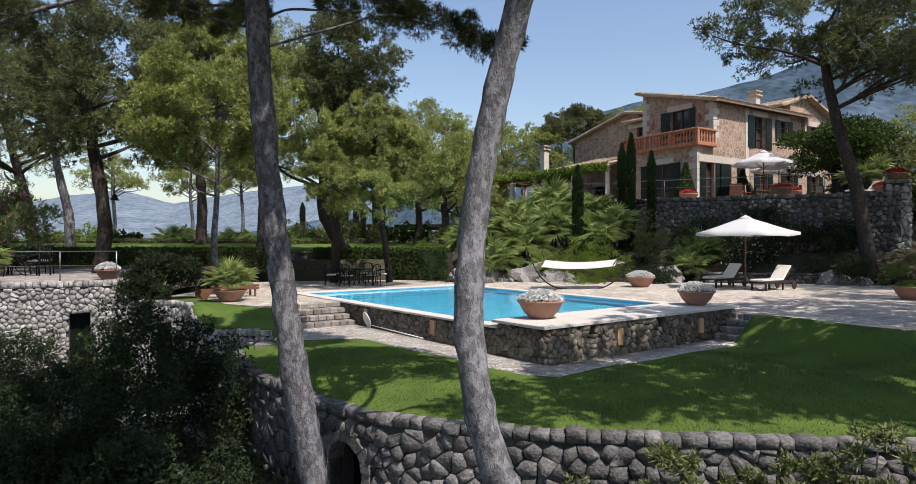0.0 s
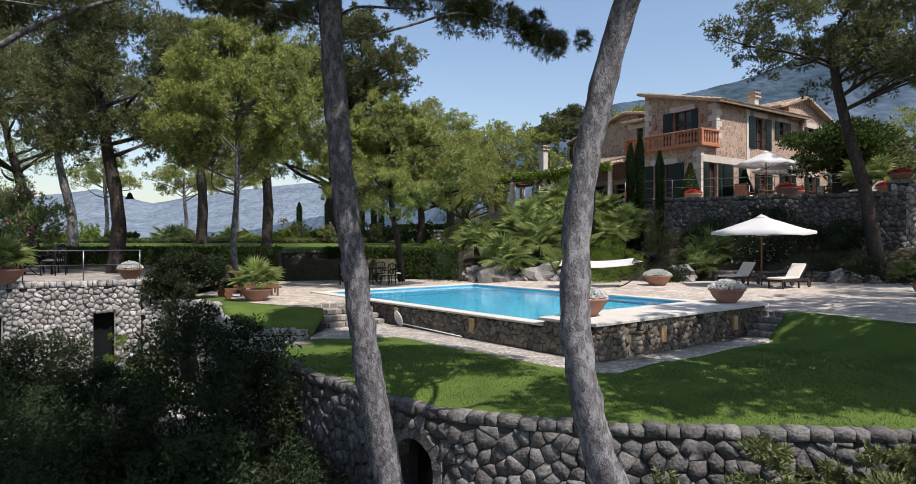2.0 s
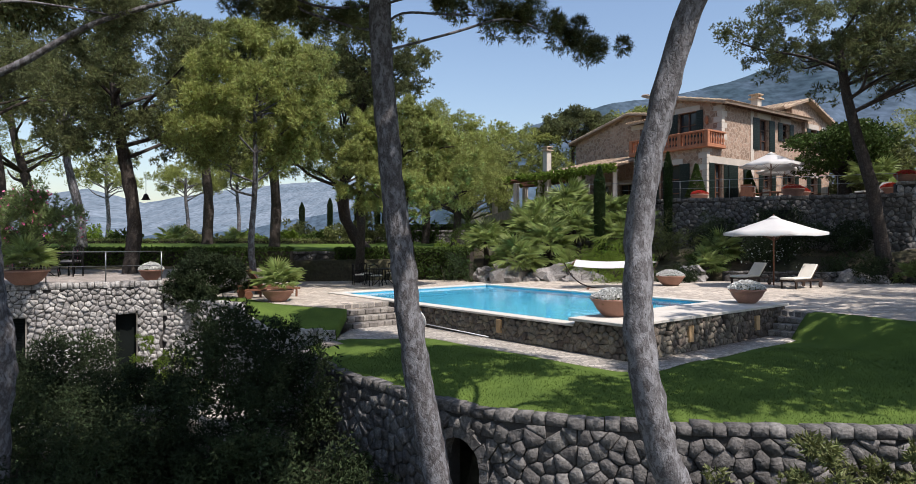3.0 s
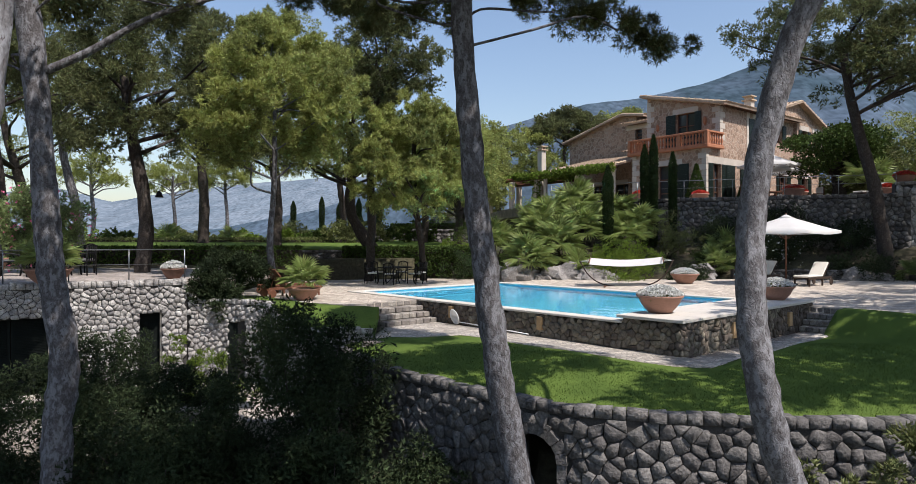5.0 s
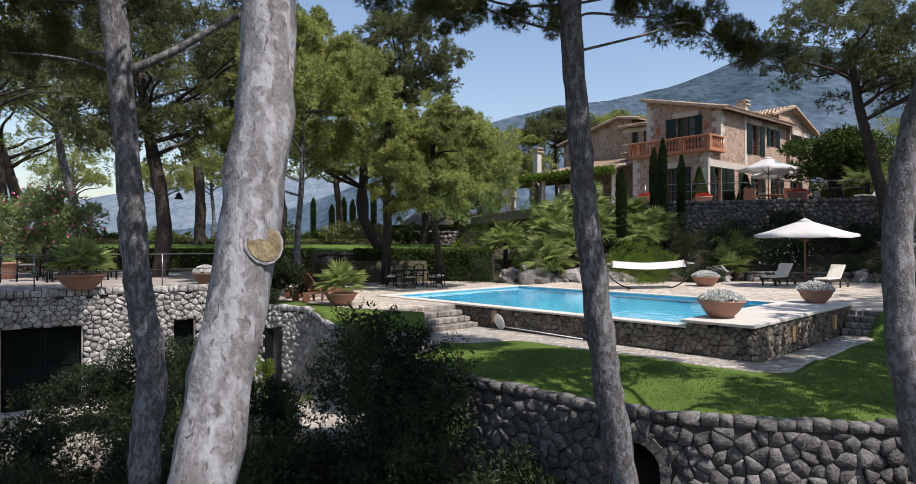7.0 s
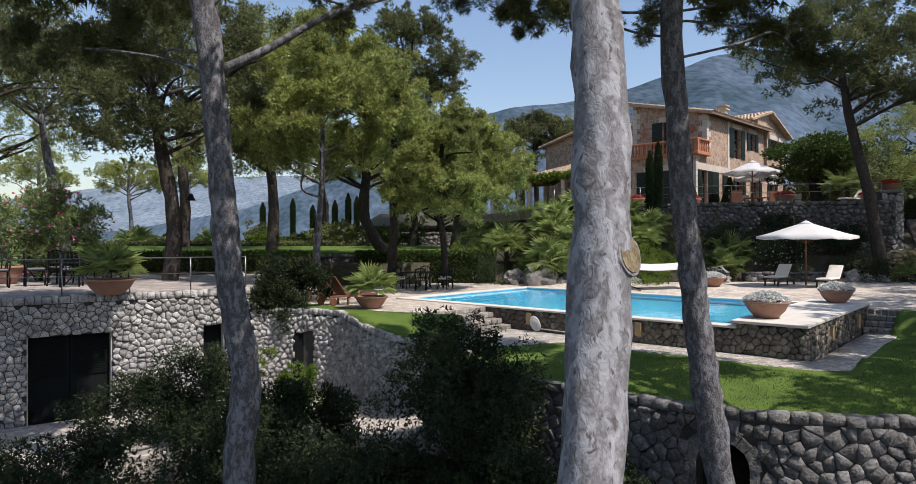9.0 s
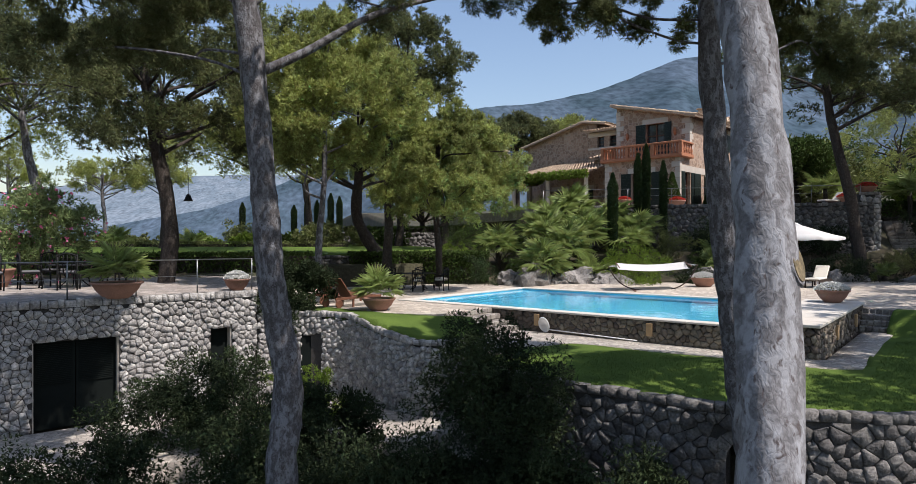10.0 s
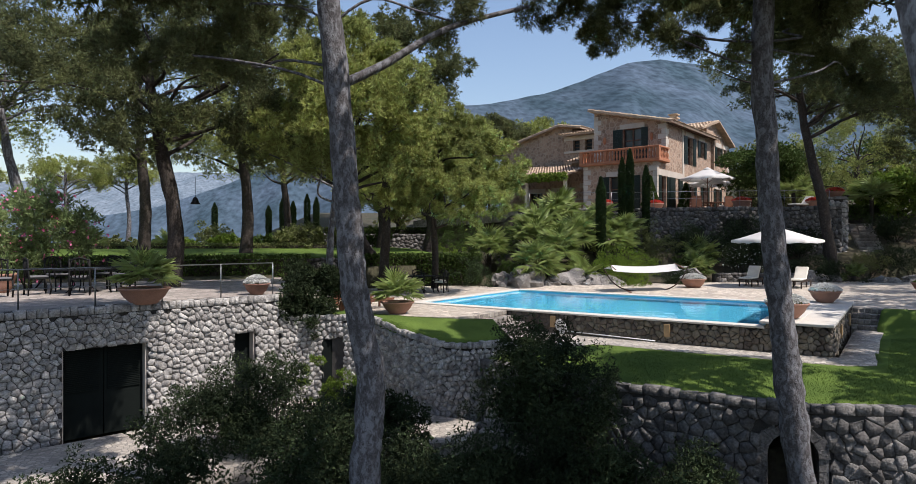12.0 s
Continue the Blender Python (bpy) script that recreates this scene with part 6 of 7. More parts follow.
# oleander in its pot
bush("oleander", "oleander bush with pink blossom on the terrace", "shrub", (-18.8, 26.0, 1.3), blob(0, 0, 1.7, 0.4, 2.9, 26, 5), 22000, M_OLEANDER, 0.16, 0.035, extra=(M_PINK, 260, 0.09))


def cypress(x, y, top, r, label="slim clipped cypress column"):
    z = floor_z(x, y)
    t = thing("cypress", label, "tree", Matrix.Translation((x, y, z)), group="cypresses")
    part("trunk", tube(bmesh.new(), [(0, 0, -0.2), (0, 0, (top - z) * 0.6)], [0.07, 0.03], 6), M_BARKDARK, t)
    h = top - z
    n = int(1500 * h * r / 0.3)
    q = RNG.random(n)
    zz = 0.15 + q * (h - 0.15)
    prof = r * np.minimum(1.0, np.minimum(0.75 + 0.4 * zz / h, (1 - q) * 7.0 + 0.05)) * (0.75 + 0.3 * RNG.random(n))
    a = RNG.random(n) * 2 * math.pi
    c = np.stack([prof * np.cos(a), prof * np.sin(a), zz], axis=1)
    w = unit(np.stack([np.cos(a) * 0.5, np.sin(a) * 0.5, np.ones(n)], axis=1))
    v, f = sprays(c, w, 3, 0.10, 0.045, 0.45)
    soup("foliage", v, f, M_CYPRESS, t)


for x, y, top, r in ((5.76, 30.7, 6.2, 0.24), (8.45, 32.9, 7.6, 0.2), (8.9, 32.8, 8.1, 0.2), (9.9, 32.7, 7.2, 0.19)):
    cypress(x, y, top, r)
for x, y, top in ((-14.6, 60, 6.2), (-12.0, 60, 6.6), (-10.2, 58, 5.9), (-9.1, 57, 6.5), (-8.3, 56, 6.2), (-7.2, 55.5, 6.8), (-6.5, 55, 6.5)):
    cypress(x, y, top, 0.23, "far clipped cypress column")

for x, y in ((32.0, 49.7), (32.0, 48.2)):
    cypress(x, y, 9.1, 0.36, "stout clipped cypress column above the terrace")

# fan palms: one frond mesh, copied as parts
def frond_mesh(span, blades, seed):
    r = random.Random(seed)
    bm = bmesh.new()
    stalk = span * 0.75
    tube(bm, [(0, 0, 0), (stalk * 0.5, 0, 0.04 * span), (stalk, 0, 0)], [0.018, 0.014, 0.01], 4)
    for k in range(blades):
        a = radians(-115 + 230 * k / (blades - 1))
        L = span * (0.75 + 0.25 * math.cos(a * 0.75)) * r.uniform(0.9, 1.05) * 0.8
        d = Vector((math.cos(a), math.sin(a), 0))
        s = Vector((-d.y, d.x, 0)) * (0.03 * span)
        o = Vector((stalk, 0, 0))
        droop = r.uniform(0.05, 0.22) * L
        v = [bm.verts.new(o), bm.verts.new(o + d * L * 0.5 + s + Vector((0, 0, 0.05 * L))), bm.verts.new(o + d * L + Vector((0, 0, -droop))), bm.verts.new(o + d * L * 0.5 - s + Vector((0, 0, 0.05 * L)))]
        bm.faces.new((v[0], v[1], v[2]))
        bm.faces.new((v[0], v[2], v[3]))
    me = bpy.data.meshes.new("frond")
    bm.to_mesh(me)
    bm.free()
    me.materials.append(M_PALM)
    return me


FRONDS = [frond_mesh(1.0, 17, k) for k in range(3)]


def fan_palm(x, y, z, height, scale, fronds, seed, label="fan palm with spreading grey-green leaves", name="fan_palm"):
    r = random.Random(seed)
    t = thing(name, label, "palm", Matrix.Translation((x, y, z)))
    if height > 0.15:
        part("trunk", tube(bmesh.new(), [(0, 0, -0.2), (0.04, 0, height * 0.5), (0, 0, height)], [0.14, 0.13, 0.11], 8, 0.3), M_BARKDARK, t)
    for k in range(fronds):
        el = math.asin(r.uniform(-0.35, 0.98))
        o = new("frond", FRONDS[k % 3])
        o.parent = t
        s = scale * r.uniform(0.8, 1.15)
        o.matrix_local = Matrix.Translation((0, 0, height)) @ Matrix.Rotation(2.399 * k + r.uniform(-0.3, 0.3), 4, "Z") @ Matrix.Rotation(-el, 4, "Y") @ Matrix.Rotation(r.uniform(-0.5, 0.5), 4, "X") @ Matrix.Scale(s, 4)
    return t


for k, (x, y, h, s, n) in enumerate(((1.7, 29.9, 0.9, 0.85, 34), (3.2, 30.6, 1.3, 0.9, 34), (2.6, 32.2, 1.5, 0.9, 32), (4.7, 31.6, 1.6, 0.9, 32), (6.7, 31.0, 1.2, 0.85, 30), (5.0, 34.2, 2.1, 0.95, 34), (3.6, 33.8, 1.7, 0.9, 30), (7.6, 31.6, 1.5, 0.8, 28), (0.4, 33.2, 1.2, 0.8, 26), (7.0, 33.4, 1.8, 0.8, 26), (4.0, 29.4, 0.4, 0.65, 24), (10.3, 28.9, 0.4, 0.6, 22), (11.4, 29.9, 0.6, 0.7, 24), (-22, 49, 0.4, 0.9, 22), (-17, 47.8, 0.4, 0.8, 20), (17.9, 26.2, 0.3, 0.5, 16), (24.5, 30.5, 1.4, 0.9, 24), (21.5, 33.5, 1.2, 0.9, 24))):
    fan_palm(x, y, floor_z(x, y), h * 1.15 + 0.1, s * 1.12, int(n * 1.35), k)


# boulders along the bed
def boulder(x, y, z, sx, sy, sz, seed, label="weathered pale grey boulder at the bed edge"):
    bm = bmesh.new()
    bmesh.ops.create_icosphere(bm, subdivisions=3, radius=1.0)
    off = Vector((seed * 7.3, seed * 3.1, seed))
    for v in bm.verts:
        n = v.co.normalized()
        d = 1 + 0.42 * noise.noise(n * 1.5 + off) - 0.34 * abs(noise.noise(n * 2.6 + off)) + 0.2 * noise.noise(n * 5 + off) + 0.12 * noise.noise(n * 11 + off)
        v.co = Vector((n.x * sx * d, n.y * sy * d, n.z * sz * d))
    ob = mesh_ob("boulder", bm, M_ROCK)
    ob.location = (x, y, z)
    ob.rotation_euler = (0, 0, seed)
    tagged(ob, label, "boulder", "bed boulders")


for k, b in enumerate(((1.3, 30.1, 0.9, 1.1, 0.7, 0.65), (2.6, 29.6, 0.7, 0.6, 0.5, 0.4), (3.3, 29.2, 0.85, 0.7, 0.5, 0.5), (4.2, 28.8, 0.8, 0.55, 0.45, 0.45), (3.5, 28.7, 0.62, 0.45, 0.35, 0.22), (4.8, 28.3, 0.75, 0.6, 0.4, 0.35), (0.2, 30.8, 0.8, 0.5, 0.45, 0.4), (9.4, 28.4, 0.95, 0.7, 0.45, 0.4), (15.7, 26.5, 0.8, 0.55, 0.4, 0.4), (16.5, 26.2, 0.75, 0.4, 0.4, 0.3), (18.6, 24.9, 0.7, 0.7, 0.5, 0.3), (20.6, 24.5, 0.8, 0.9, 0.5, 0.3), (2.0, 29.5, 0.65, 0.35, 0.3, 0.25))):
    boulder(*b[:3], *(q * 1.3 for q in b[3:]), k + 1)
low = thing("wall_low", "low stone wall behind the sun loungers", "wall", kind="structure")
LW = [Vector((10.6, 27.75)), Vector((15.9, 26.75))]
part("wall_core", wall_core(bmesh.new(), LW, 0.4, lambda s: 1.22, 0.35), M_CORE, low)
stone_wall(low, LW, 0.55, lambda s: 1.24, 0.24, M_DARKSTONE, M_DARKSTONE_J, cap=0.1, depth=0.1, limit=100, seed=12)
far_wall = thing("wall_far", "low dry stone wall in the far garden", "wall", kind="structure")
FW = [Vector((-7.5, 52.5)), Vector((4, 50.5))]
part("wall_core", wall_core(bmesh.new(), FW, 1.5, lambda s: 3.5, 0.4), M_CORE, far_wall)
stone_wall(far_wall, FW, 1.6, lambda s: 3.5, 0.3, M_DARKSTONE, M_DARKSTONE_J, cap=0.2, limit=0, seed=13)
tw = thing("wall_bank", "low stone wall behind the pool tables", "wall", kind="structure")
TWB = [Vector((-10.4, 32.2)), Vector((-7.2, 33.0))]
part("wall_core", wall_core(bmesh.new(), TWB, 0.4, lambda s: 2.06, 0.4), M_CORE, tw)
stone_wall(tw, TWB, 0.5, lambda s: 2.08, 0.25, M_DARKSTONE, M_DARKSTONE_J, cap=0.15, depth=0.1, limit=60, seed=14)
# stair beside the terrace
steps("terrace_stair", Matrix.Translation((20.9, 28.3, 2.15)) @ Matrix.Rotation(radians(-38), 4, "Z"), 1.25, 10, 0.175, 0.32, "stone stair up to the house terrace", 3)

# vine on the pergola
pergola = thing("pergola", "vine-covered timber pergola beside the porch", "pergola", H_M)
for v in (14.2, 17.0, 19.8):
    for u in (-0.4, 3.0):
        part("post", boxed(u - 0.18, v - 0.18, T_FLOOR - 1.2, u + 0.18, v + 0.18, 7.3, bevel=0.02), M_QUOIN, pergola)
for u in (-0.4, 3.0):
    part("beam", boxed(u - 0.08, 13.4, 7.3, u + 0.08, 20.4, 7.48), M_WOODFRAME, pergola)
for k in range(12):
    part("rafter", boxed(-0.9, 13.6 + 0.58 * k, 7.48, 3.5, 13.7 + 0.58 * k, 7.6), M_WOODFRAME, pergola)
cl = [(RNG.uniform(-0.9, 3.2), RNG.uniform(13.0, 20.4), RNG.uniform(7.55, 7.8), 0.5, 0.22) for _ in range(46)] + [(-0.9, v, 7.55, 0.4, 0.3) for v in np.arange(6.6, 13.4, 0.55)] + [(-0.4, 14.2, z, 0.32, 0.4) for z in (6.9, 6.3, 5.8)]
cs, ws = clump_points(cl, 9000, 0.4, 0.5)
v, f = sprays(cs, ws, 3, 0.16, 0.13, 0.9)
soup("vine", v, f, M_LIGHTLEAF, pergola)

# round evergreen on the house terrace
rt = pine("round_tree", "round-headed dark evergreen tree on the house terrace", [Vector((21.4, 36.0, T_FLOOR - 0.1)), Vector((21.5, 36.0, 5.6)), Vector((21.4, 36.1, 6.4)), Vector((21.3, 36.1, 7.6))], (0.42, 0.2), [], 10, M_HEDGE, M_BARKDARK)
cl = crown_clumps(21.4, 36.0, 7.8, 3.0, 1.3, 46, 0.8, 77, -0.7)
cs, ws = clump_points(cl, 9000, 0.3, 0.5)
v, f = sprays(cs - np.array([21.4, 36.0, T_FLOOR - 0.1]), ws, 3, 0.16, 0.09, 0.8, True)
soup("crown", v, f, M_HEDGE, rt)
for k in range(7):
    c = cl[k]
    part("limb", tube(bmesh.new(), [(0.05, 0, 1.4), (0.5 * (c[0] - 21.4), 0.5 * (c[1] - 36.0), 2.0), (c[0] - 21.4, c[1] - 36.0, c[2] - 4.7)], [0.14, 0.09, 0.03], 6), M_BARKDARK, rt)


# ---- loose things ----
M_GREYPAD = material("grey cushion", (0.12, 0.12, 0.125), 0.9, 0.1, 4, 60, 0.1)
def bowl(x, y, z, r, h, plant, label, group="terracotta bowls", seed=1):
    t = thing("planter_bowl", label, "planter", Matrix.Translation((x, y, z)), group)
    bm = lathe(bmesh.new(), [(r * 0.45, 0.0), (r * 0.5, 0.02), (r * 0.78, h * 0.45), (r * 0.93, h * 0.85), (r, h * 0.88), (r * 1.02, h), (r * 0.95, h), (r * 0.9, h * 0.86), (r * 0.3, h * 0.8)], 28)
    part("bowl", bm, M_TERRACOTTA, t)
    part("soil", lathe(bmesh.new(), [(r * 0.9, h * 0.82), (r * 0.88, h * 0.9), (0.05, h * 0.93)], 16), M_SOIL, t)
    if plant == "palm":
        for k in range(30):
            rr = random.Random(k + seed)
            el = math.asin(rr.uniform(-0.2, 0.98))
            o = new("frond", FRONDS[k % 3])
            o.parent = t
            o.matrix_local = Matrix.Translation((0, 0, h + 0.25)) @ Matrix.Rotation(2.399 * k, 4, "Z") @ Matrix.Rotation(-el, 4, "Y") @ Matrix.Rotation(rr.uniform(-0.5, 0.5), 4, "X") @ Matrix.Scale(rr.uniform(0.5, 0.66), 4)
        return t
    mat, fl = plant
    n = 1000
    a, q = RNG.random(n) * 2 * math.pi, np.sqrt(RNG.random(n)) * r * 0.98
    zz = h * 0.95 + (1 - (q / r) ** 2) * 0.2 + RNG.random(n) * 0.06
    c = np.stack([q * np.cos(a), q * np.sin(a), zz], axis=1)
    w = unit(np.stack([np.cos(a) * q, np.sin(a) * q, 0.5 + 0 * q], axis=1))
    v, f = sprays(c - w * 0.12, w, 3, 0.09, 0.04, 0.7)
    soup("foliage", v, f, mat, t)
    if fl is not None:
        v, f = sprays(c, w, 4, 0.042, 0.042, 1.2, True)
        soup("blossom", v, f, fl, t)
    return t


W = (M_SCRUB, M_WHITEFLOWER)
bowl(1.9, 14.7, BLOCK, 0.54, 0.42, W, "terracotta bowl of white flowers on the pool corner")
bowl(6.62, 17.75, BLOCK, 0.5, 0.4, W, "terracotta bowl of white flowers on the pale coping")
bowl(7.2, 25.2, 0.76, 0.56, 0.42, W, "terracotta bowl of white flowers by the hammock")
bowl(-11.6, 21.15, TERR_Z, 0.38, 0.34, W, "small terracotta bowl of white flowers on the terrace edge")
bowl(-14.35, 19.1, TERR_Z, 0.62, 0.42, "palm", "wide terracotta bowl with a fan palm on the terrace")
bowl(-7.4, 20.75, 0.62, 0.52, 0.38, "palm", "wide terracotta bowl with a fan palm by the steps", seed=9)
bowl(13.9, 19.6, 0.78, 0.5, 0.42, (M_LIGHTLEAF, None), "terracotta bowl with leafy green plant on the deck")
bowl(-19.2, 24.6, TERR_Z, 0.45, 0.6, (M_OLEANDER, None), "terracotta pot under the oleander")
R_ = (M_LIGHTLEAF, M_RED)
for x, y, r in ((13.1, 36.3, 0.5), (9.6, 36.6, 0.45), (16.4, 32.4, 0.55), (18.0, 34.3, 0.4), (20.9, 31.4, 0.45)):
    bowl(x, y, T_FLOOR, r, 0.6, R_, "terracotta pot of red geraniums on the house terrace", "geranium pots")
bowl(19.95, 29.1, 5.33, 0.5, 0.35, R_, "terracotta bowl of red geraniums on the stone pillar", "geranium pots")


def topiary(x, y, h, r):
    t = thing("topiary_cone", "clipped cone topiary in a pot", "plant", Matrix.Translation((x, y, T_FLOOR)), "topiary cones")
    part("pot", lathe(bmesh.new(), [(0.22, 0), (0.3, 0.4), (0.33, 0.42), (0.33, 0.5), (0.2, 0.48)], 16), M_TERRACOTTA, t)
    n = 1600
    q = RNG.random(n) ** 1.4
    a = RNG.random(n) * 2 * math.pi
    rr = r * (1 - q) * (0.8 + 0.25 * RNG.random(n)) + 0.03
    c = np.stack([rr * np.cos(a), rr * np.sin(a), 0.5 + q * (h - 0.5)], axis=1)
    w = unit(np.stack([np.cos(a), np.sin(a), 0.5 + 0 * a], axis=1))
    v, f = sprays(c, w, 3, 0.1, 0.06, 0.6, True)
    soup("foliage", v, f, M_HEDGE, t)


topiary(13.2, 37.0, 2.4, 0.55)
topiary(17.2, 38.6, 2.2, 0.5)


def umbrella(x, y, z, top, rim, r, label, sides=8, turn=0.0, wood=M_TEAK):
    t = thing("parasol", label, "parasol", Matrix.Translation((x, y, z)) @ Matrix.Rotation(turn, 4, "Z"), "white parasols")
    part("pole", tube(bmesh.new(), [(0, 0, 0), (0, 0, top - z)], [0.032, 0.028], 10), wood, t)
    part("base_plate", boxed(-0.3, -0.3, 0, 0.3, 0.3, 0.07, bevel=0.015), M_STONE, t)
    bm = bmesh.new()
    rings = []
    for k in range(6):
        q = k / 5
        ring = []
        for s in range(sides * 4):
            a = 2 * math.pi * s / (sides * 4)
            loc = (s % 4) / 4
            sag = -0.05 * math.sin(math.pi * loc) * q * q - (0.07 * q ** 6 if s % 4 == 0 else 0.0)
            seg = math.cos(math.pi / sides) / math.cos((a % (2 * math.pi / sides)) - math.pi / sides) * (1 - 0.05 * math.sin(math.pi * loc) * q)
            ring.append(bm.verts.new((r * q * seg * math.cos(a) if q else 0.02 * math.cos(a), r * q * seg * math.sin(a) if q else 0.02 * math.sin(a), (top - z) - (top - rim) * q ** 1.08 - sag)))
        rings.append(ring)
    ring = [bm.verts.new((v.co.x * 1.0, v.co.y * 1.0, v.co.z - 0.11 + 0.015 * math.sin(i * 1.6))) for i, v in enumerate(rings[-1])]
    rings.append(ring)
    n = sides * 4
    for a, b in zip(rings, rings[1:]):
        for k in range(n):
            f = bm.faces.new((a[k], a[(k + 1) % n], b[(k + 1) % n], b[k]))
            f.smooth = True
    bm.faces.new(rings[0])
    part("canopy", bm, M_CANVAS, t)
    part("vent", lathe(bmesh.new(), [(0.36, top - z - (top - rim) * 0.19), (0.15, top - z + 0.0), (0.03, top - z + 0.06)], sides), M_CANVAS, t)
    for k in range(sides):
        a = 2 * math.pi * k / sides
        rib = part("rib", tube(bmesh.new(), [(0.03 * math.cos(a), 0.03 * math.sin(a), top - z - 0.06), (r * 0.98 * math.cos(a), r * 0.98 * math.sin(a), rim - z - 0.03)], [0.012, 0.01], 4), wood, t)
        part("strut", tube(bmesh.new(), [(0.03 * math.cos(a), 0.03 * math.sin(a), rim - z - 0.25), (r * 0.5 * math.cos(a), r * 0.5 * math.sin(a), (top + rim) / 2 - z - 0.05)], [0.01, 0.01], 4), wood, rib)
    part("finial", lathe(bmesh.new(), [(0.02, top - z), (0.035, top - z + 0.05), (0.01, top - z + 0.12)], 8), wood, t)
    return t


umbrella(10.85, 24.1, 0.78, 3.5, 2.84, 1.9, "white canvas parasol over the sun loungers", 6, 0.3)
umbrella(17.68, 36.95, T_FLOOR, 7.8, 7.05, 1.75, "white canvas parasol on the house terrace", 8, 0.2)
umbrella(19.4, 38.6, T_FLOOR, 7.5, 6.85, 1.6, "second white canvas parasol on the house terrace", 8, 0.5)


def lounger(x, y, z, turn, back=44, wood=M_DARKWOOD, label="teak sun lounger with cream cushion and raised back", cushion=True):
    """A sun lounger, foot towards local -x."""
    t = thing("sun_lounger", label, "sun lounger", Matrix.Translation((x, y, z)) @ Matrix.Rotation(turn, 4, "Z"), "sun loungers")
    for s in (-0.3, 0.27):
        part("side_rail", boxed(-1.0, s, 0.26, 1.0, s + 0.035, 0.34, bevel=0.006), wood, t)
    for k in range(9):
        part("slat", boxed(-0.95 + 0.14 * k, -0.27, 0.31, -0.86 + 0.14 * k, 0.27, 0.33), wood, t)
    for lx, ly in ((-0.9, -0.29), (-0.9, 0.24), (0.2, -0.29), (0.2, 0.24)):
        part("leg", boxed(lx, ly, 0, lx + 0.06, ly + 0.05, 0.28), wood, t)
    for s in (-0.34, 0.31):
        w = part("wheel", lathe(bmesh.new(), [(0.12, 0), (0.14, 0.005), (0.14, 0.03), (0.12, 0.035)], 16), wood, t)
        w.matrix_local = Matrix.Translation((0.88, s, 0.14)) @ Matrix.Rotation(-math.pi / 2, 4, "X")
    if cushion:
        part("cushion", boxed(-1.0, -0.28, 0.34, 0.28, 0.28, 0.42, bevel=0.03), M_CUSHION, t)
    br = Matrix.Translation((0.28, 0, 0.34)) @ Matrix.Rotation(-radians(back), 4, "Y")
    part("backrest_frame", boxed(0.0, -0.28, -0.03, 0.78, 0.28, 0.0, m=br), wood, t)
    if cushion:
        part("back_cushion", boxed(0.0, -0.27, 0.005, 0.76, 0.27, 0.085, m=br, bevel=0.03), M_CUSHION, t)
    else:
        for k in range(7):
            part("slat", boxed(0.02 + 0.11 * k, -0.26, 0.004, 0.1 + 0.11 * k, 0.26, 0.022, m=br), wood, t)
    part("strut", tube(bmesh.new(), [br @ Vector((0.55, 0, -0.02)), (0.8, 0, 0.3)], [0.015, 0.015], 5), wood, t)
    return t


dirn = radians(33)
lounger(10.55, 25.35, 0.78, dirn)
lounger(11.65, 23.65, 0.78, dirn)
lounger(20.2, 31.6, T_FLOOR, 0.2, label="teak terrace lounger with cream cushion")
lounger(-8.05, 22.35, 0.62, radians(-143), 52, M_TEAK, "reddish teak steamer lounger by the palm bowl", False)
lounger(-8.5, 23.75, 0.62, radians(-143), 52, M_TEAK, "reddish teak steamer lounger in the hedge shade", False)


def iron_chair(x, y, z, turn, label="black wrought iron chair with pale seat cushion", group="iron chairs", pad=None, size=1.0):
    t = thing("iron_chair", label, "chair", Matrix.Translation((x, y, z)) @ Matrix.Rotation(turn, 4, "Z") @ Matrix.Scale(size, 4), group)
    part("seat", boxed(-0.23, -0.23, 0.41, 0.23, 0.23, 0.435), M_IRON, t)
    part("cushion", boxed(-0.22, -0.22, 0.435, 0.22, 0.22, 0.49, bevel=0.02), pad or M_CUSHION, t)
    for sx in (-0.22, 0.22):
        part("leg", tube(bmesh.new(), [(sx, -0.22, 0.42), (sx * 1.05, -0.26, 0.2), (sx, -0.23, 0)], [0.022, 0.02, 0.022], 6), M_IRON, t)
        part("leg", tube(bmesh.new(), [(sx, 0.26, 0.92), (sx, 0.23, 0.42), (sx, 0.25, 0)], [0.022, 0.022, 0.022], 6), M_IRON, t)
        part("armrest", tube(bmesh.new(), [(sx * 1.1, 0.24, 0.66), (sx * 1.25, 0, 0.67), (sx * 1.15, -0.2, 0.62), (sx, -0.22, 0.44)], [0.02] * 4, 6), M_IRON, t)
    part("back_rail", tube(bmesh.new(), smooth_line([(-0.22, 0.26, 0.88), (0, 0.27, 0.95), (0.22, 0.26, 0.88)], 4), [0.022] * 9, 6), M_IRON, t)
    for k in range(5):
        part("back_bar", tube(bmesh.new(), [(-0.16 + 0.08 * k, 0.24, 0.45), (-0.16 + 0.08 * k + 0.03 * (k - 2), 0.255, 0.7), (-0.16 + 0.08 * k, 0.265, 0.91)], [0.014] * 3, 5), M_IRON, t)
    return t


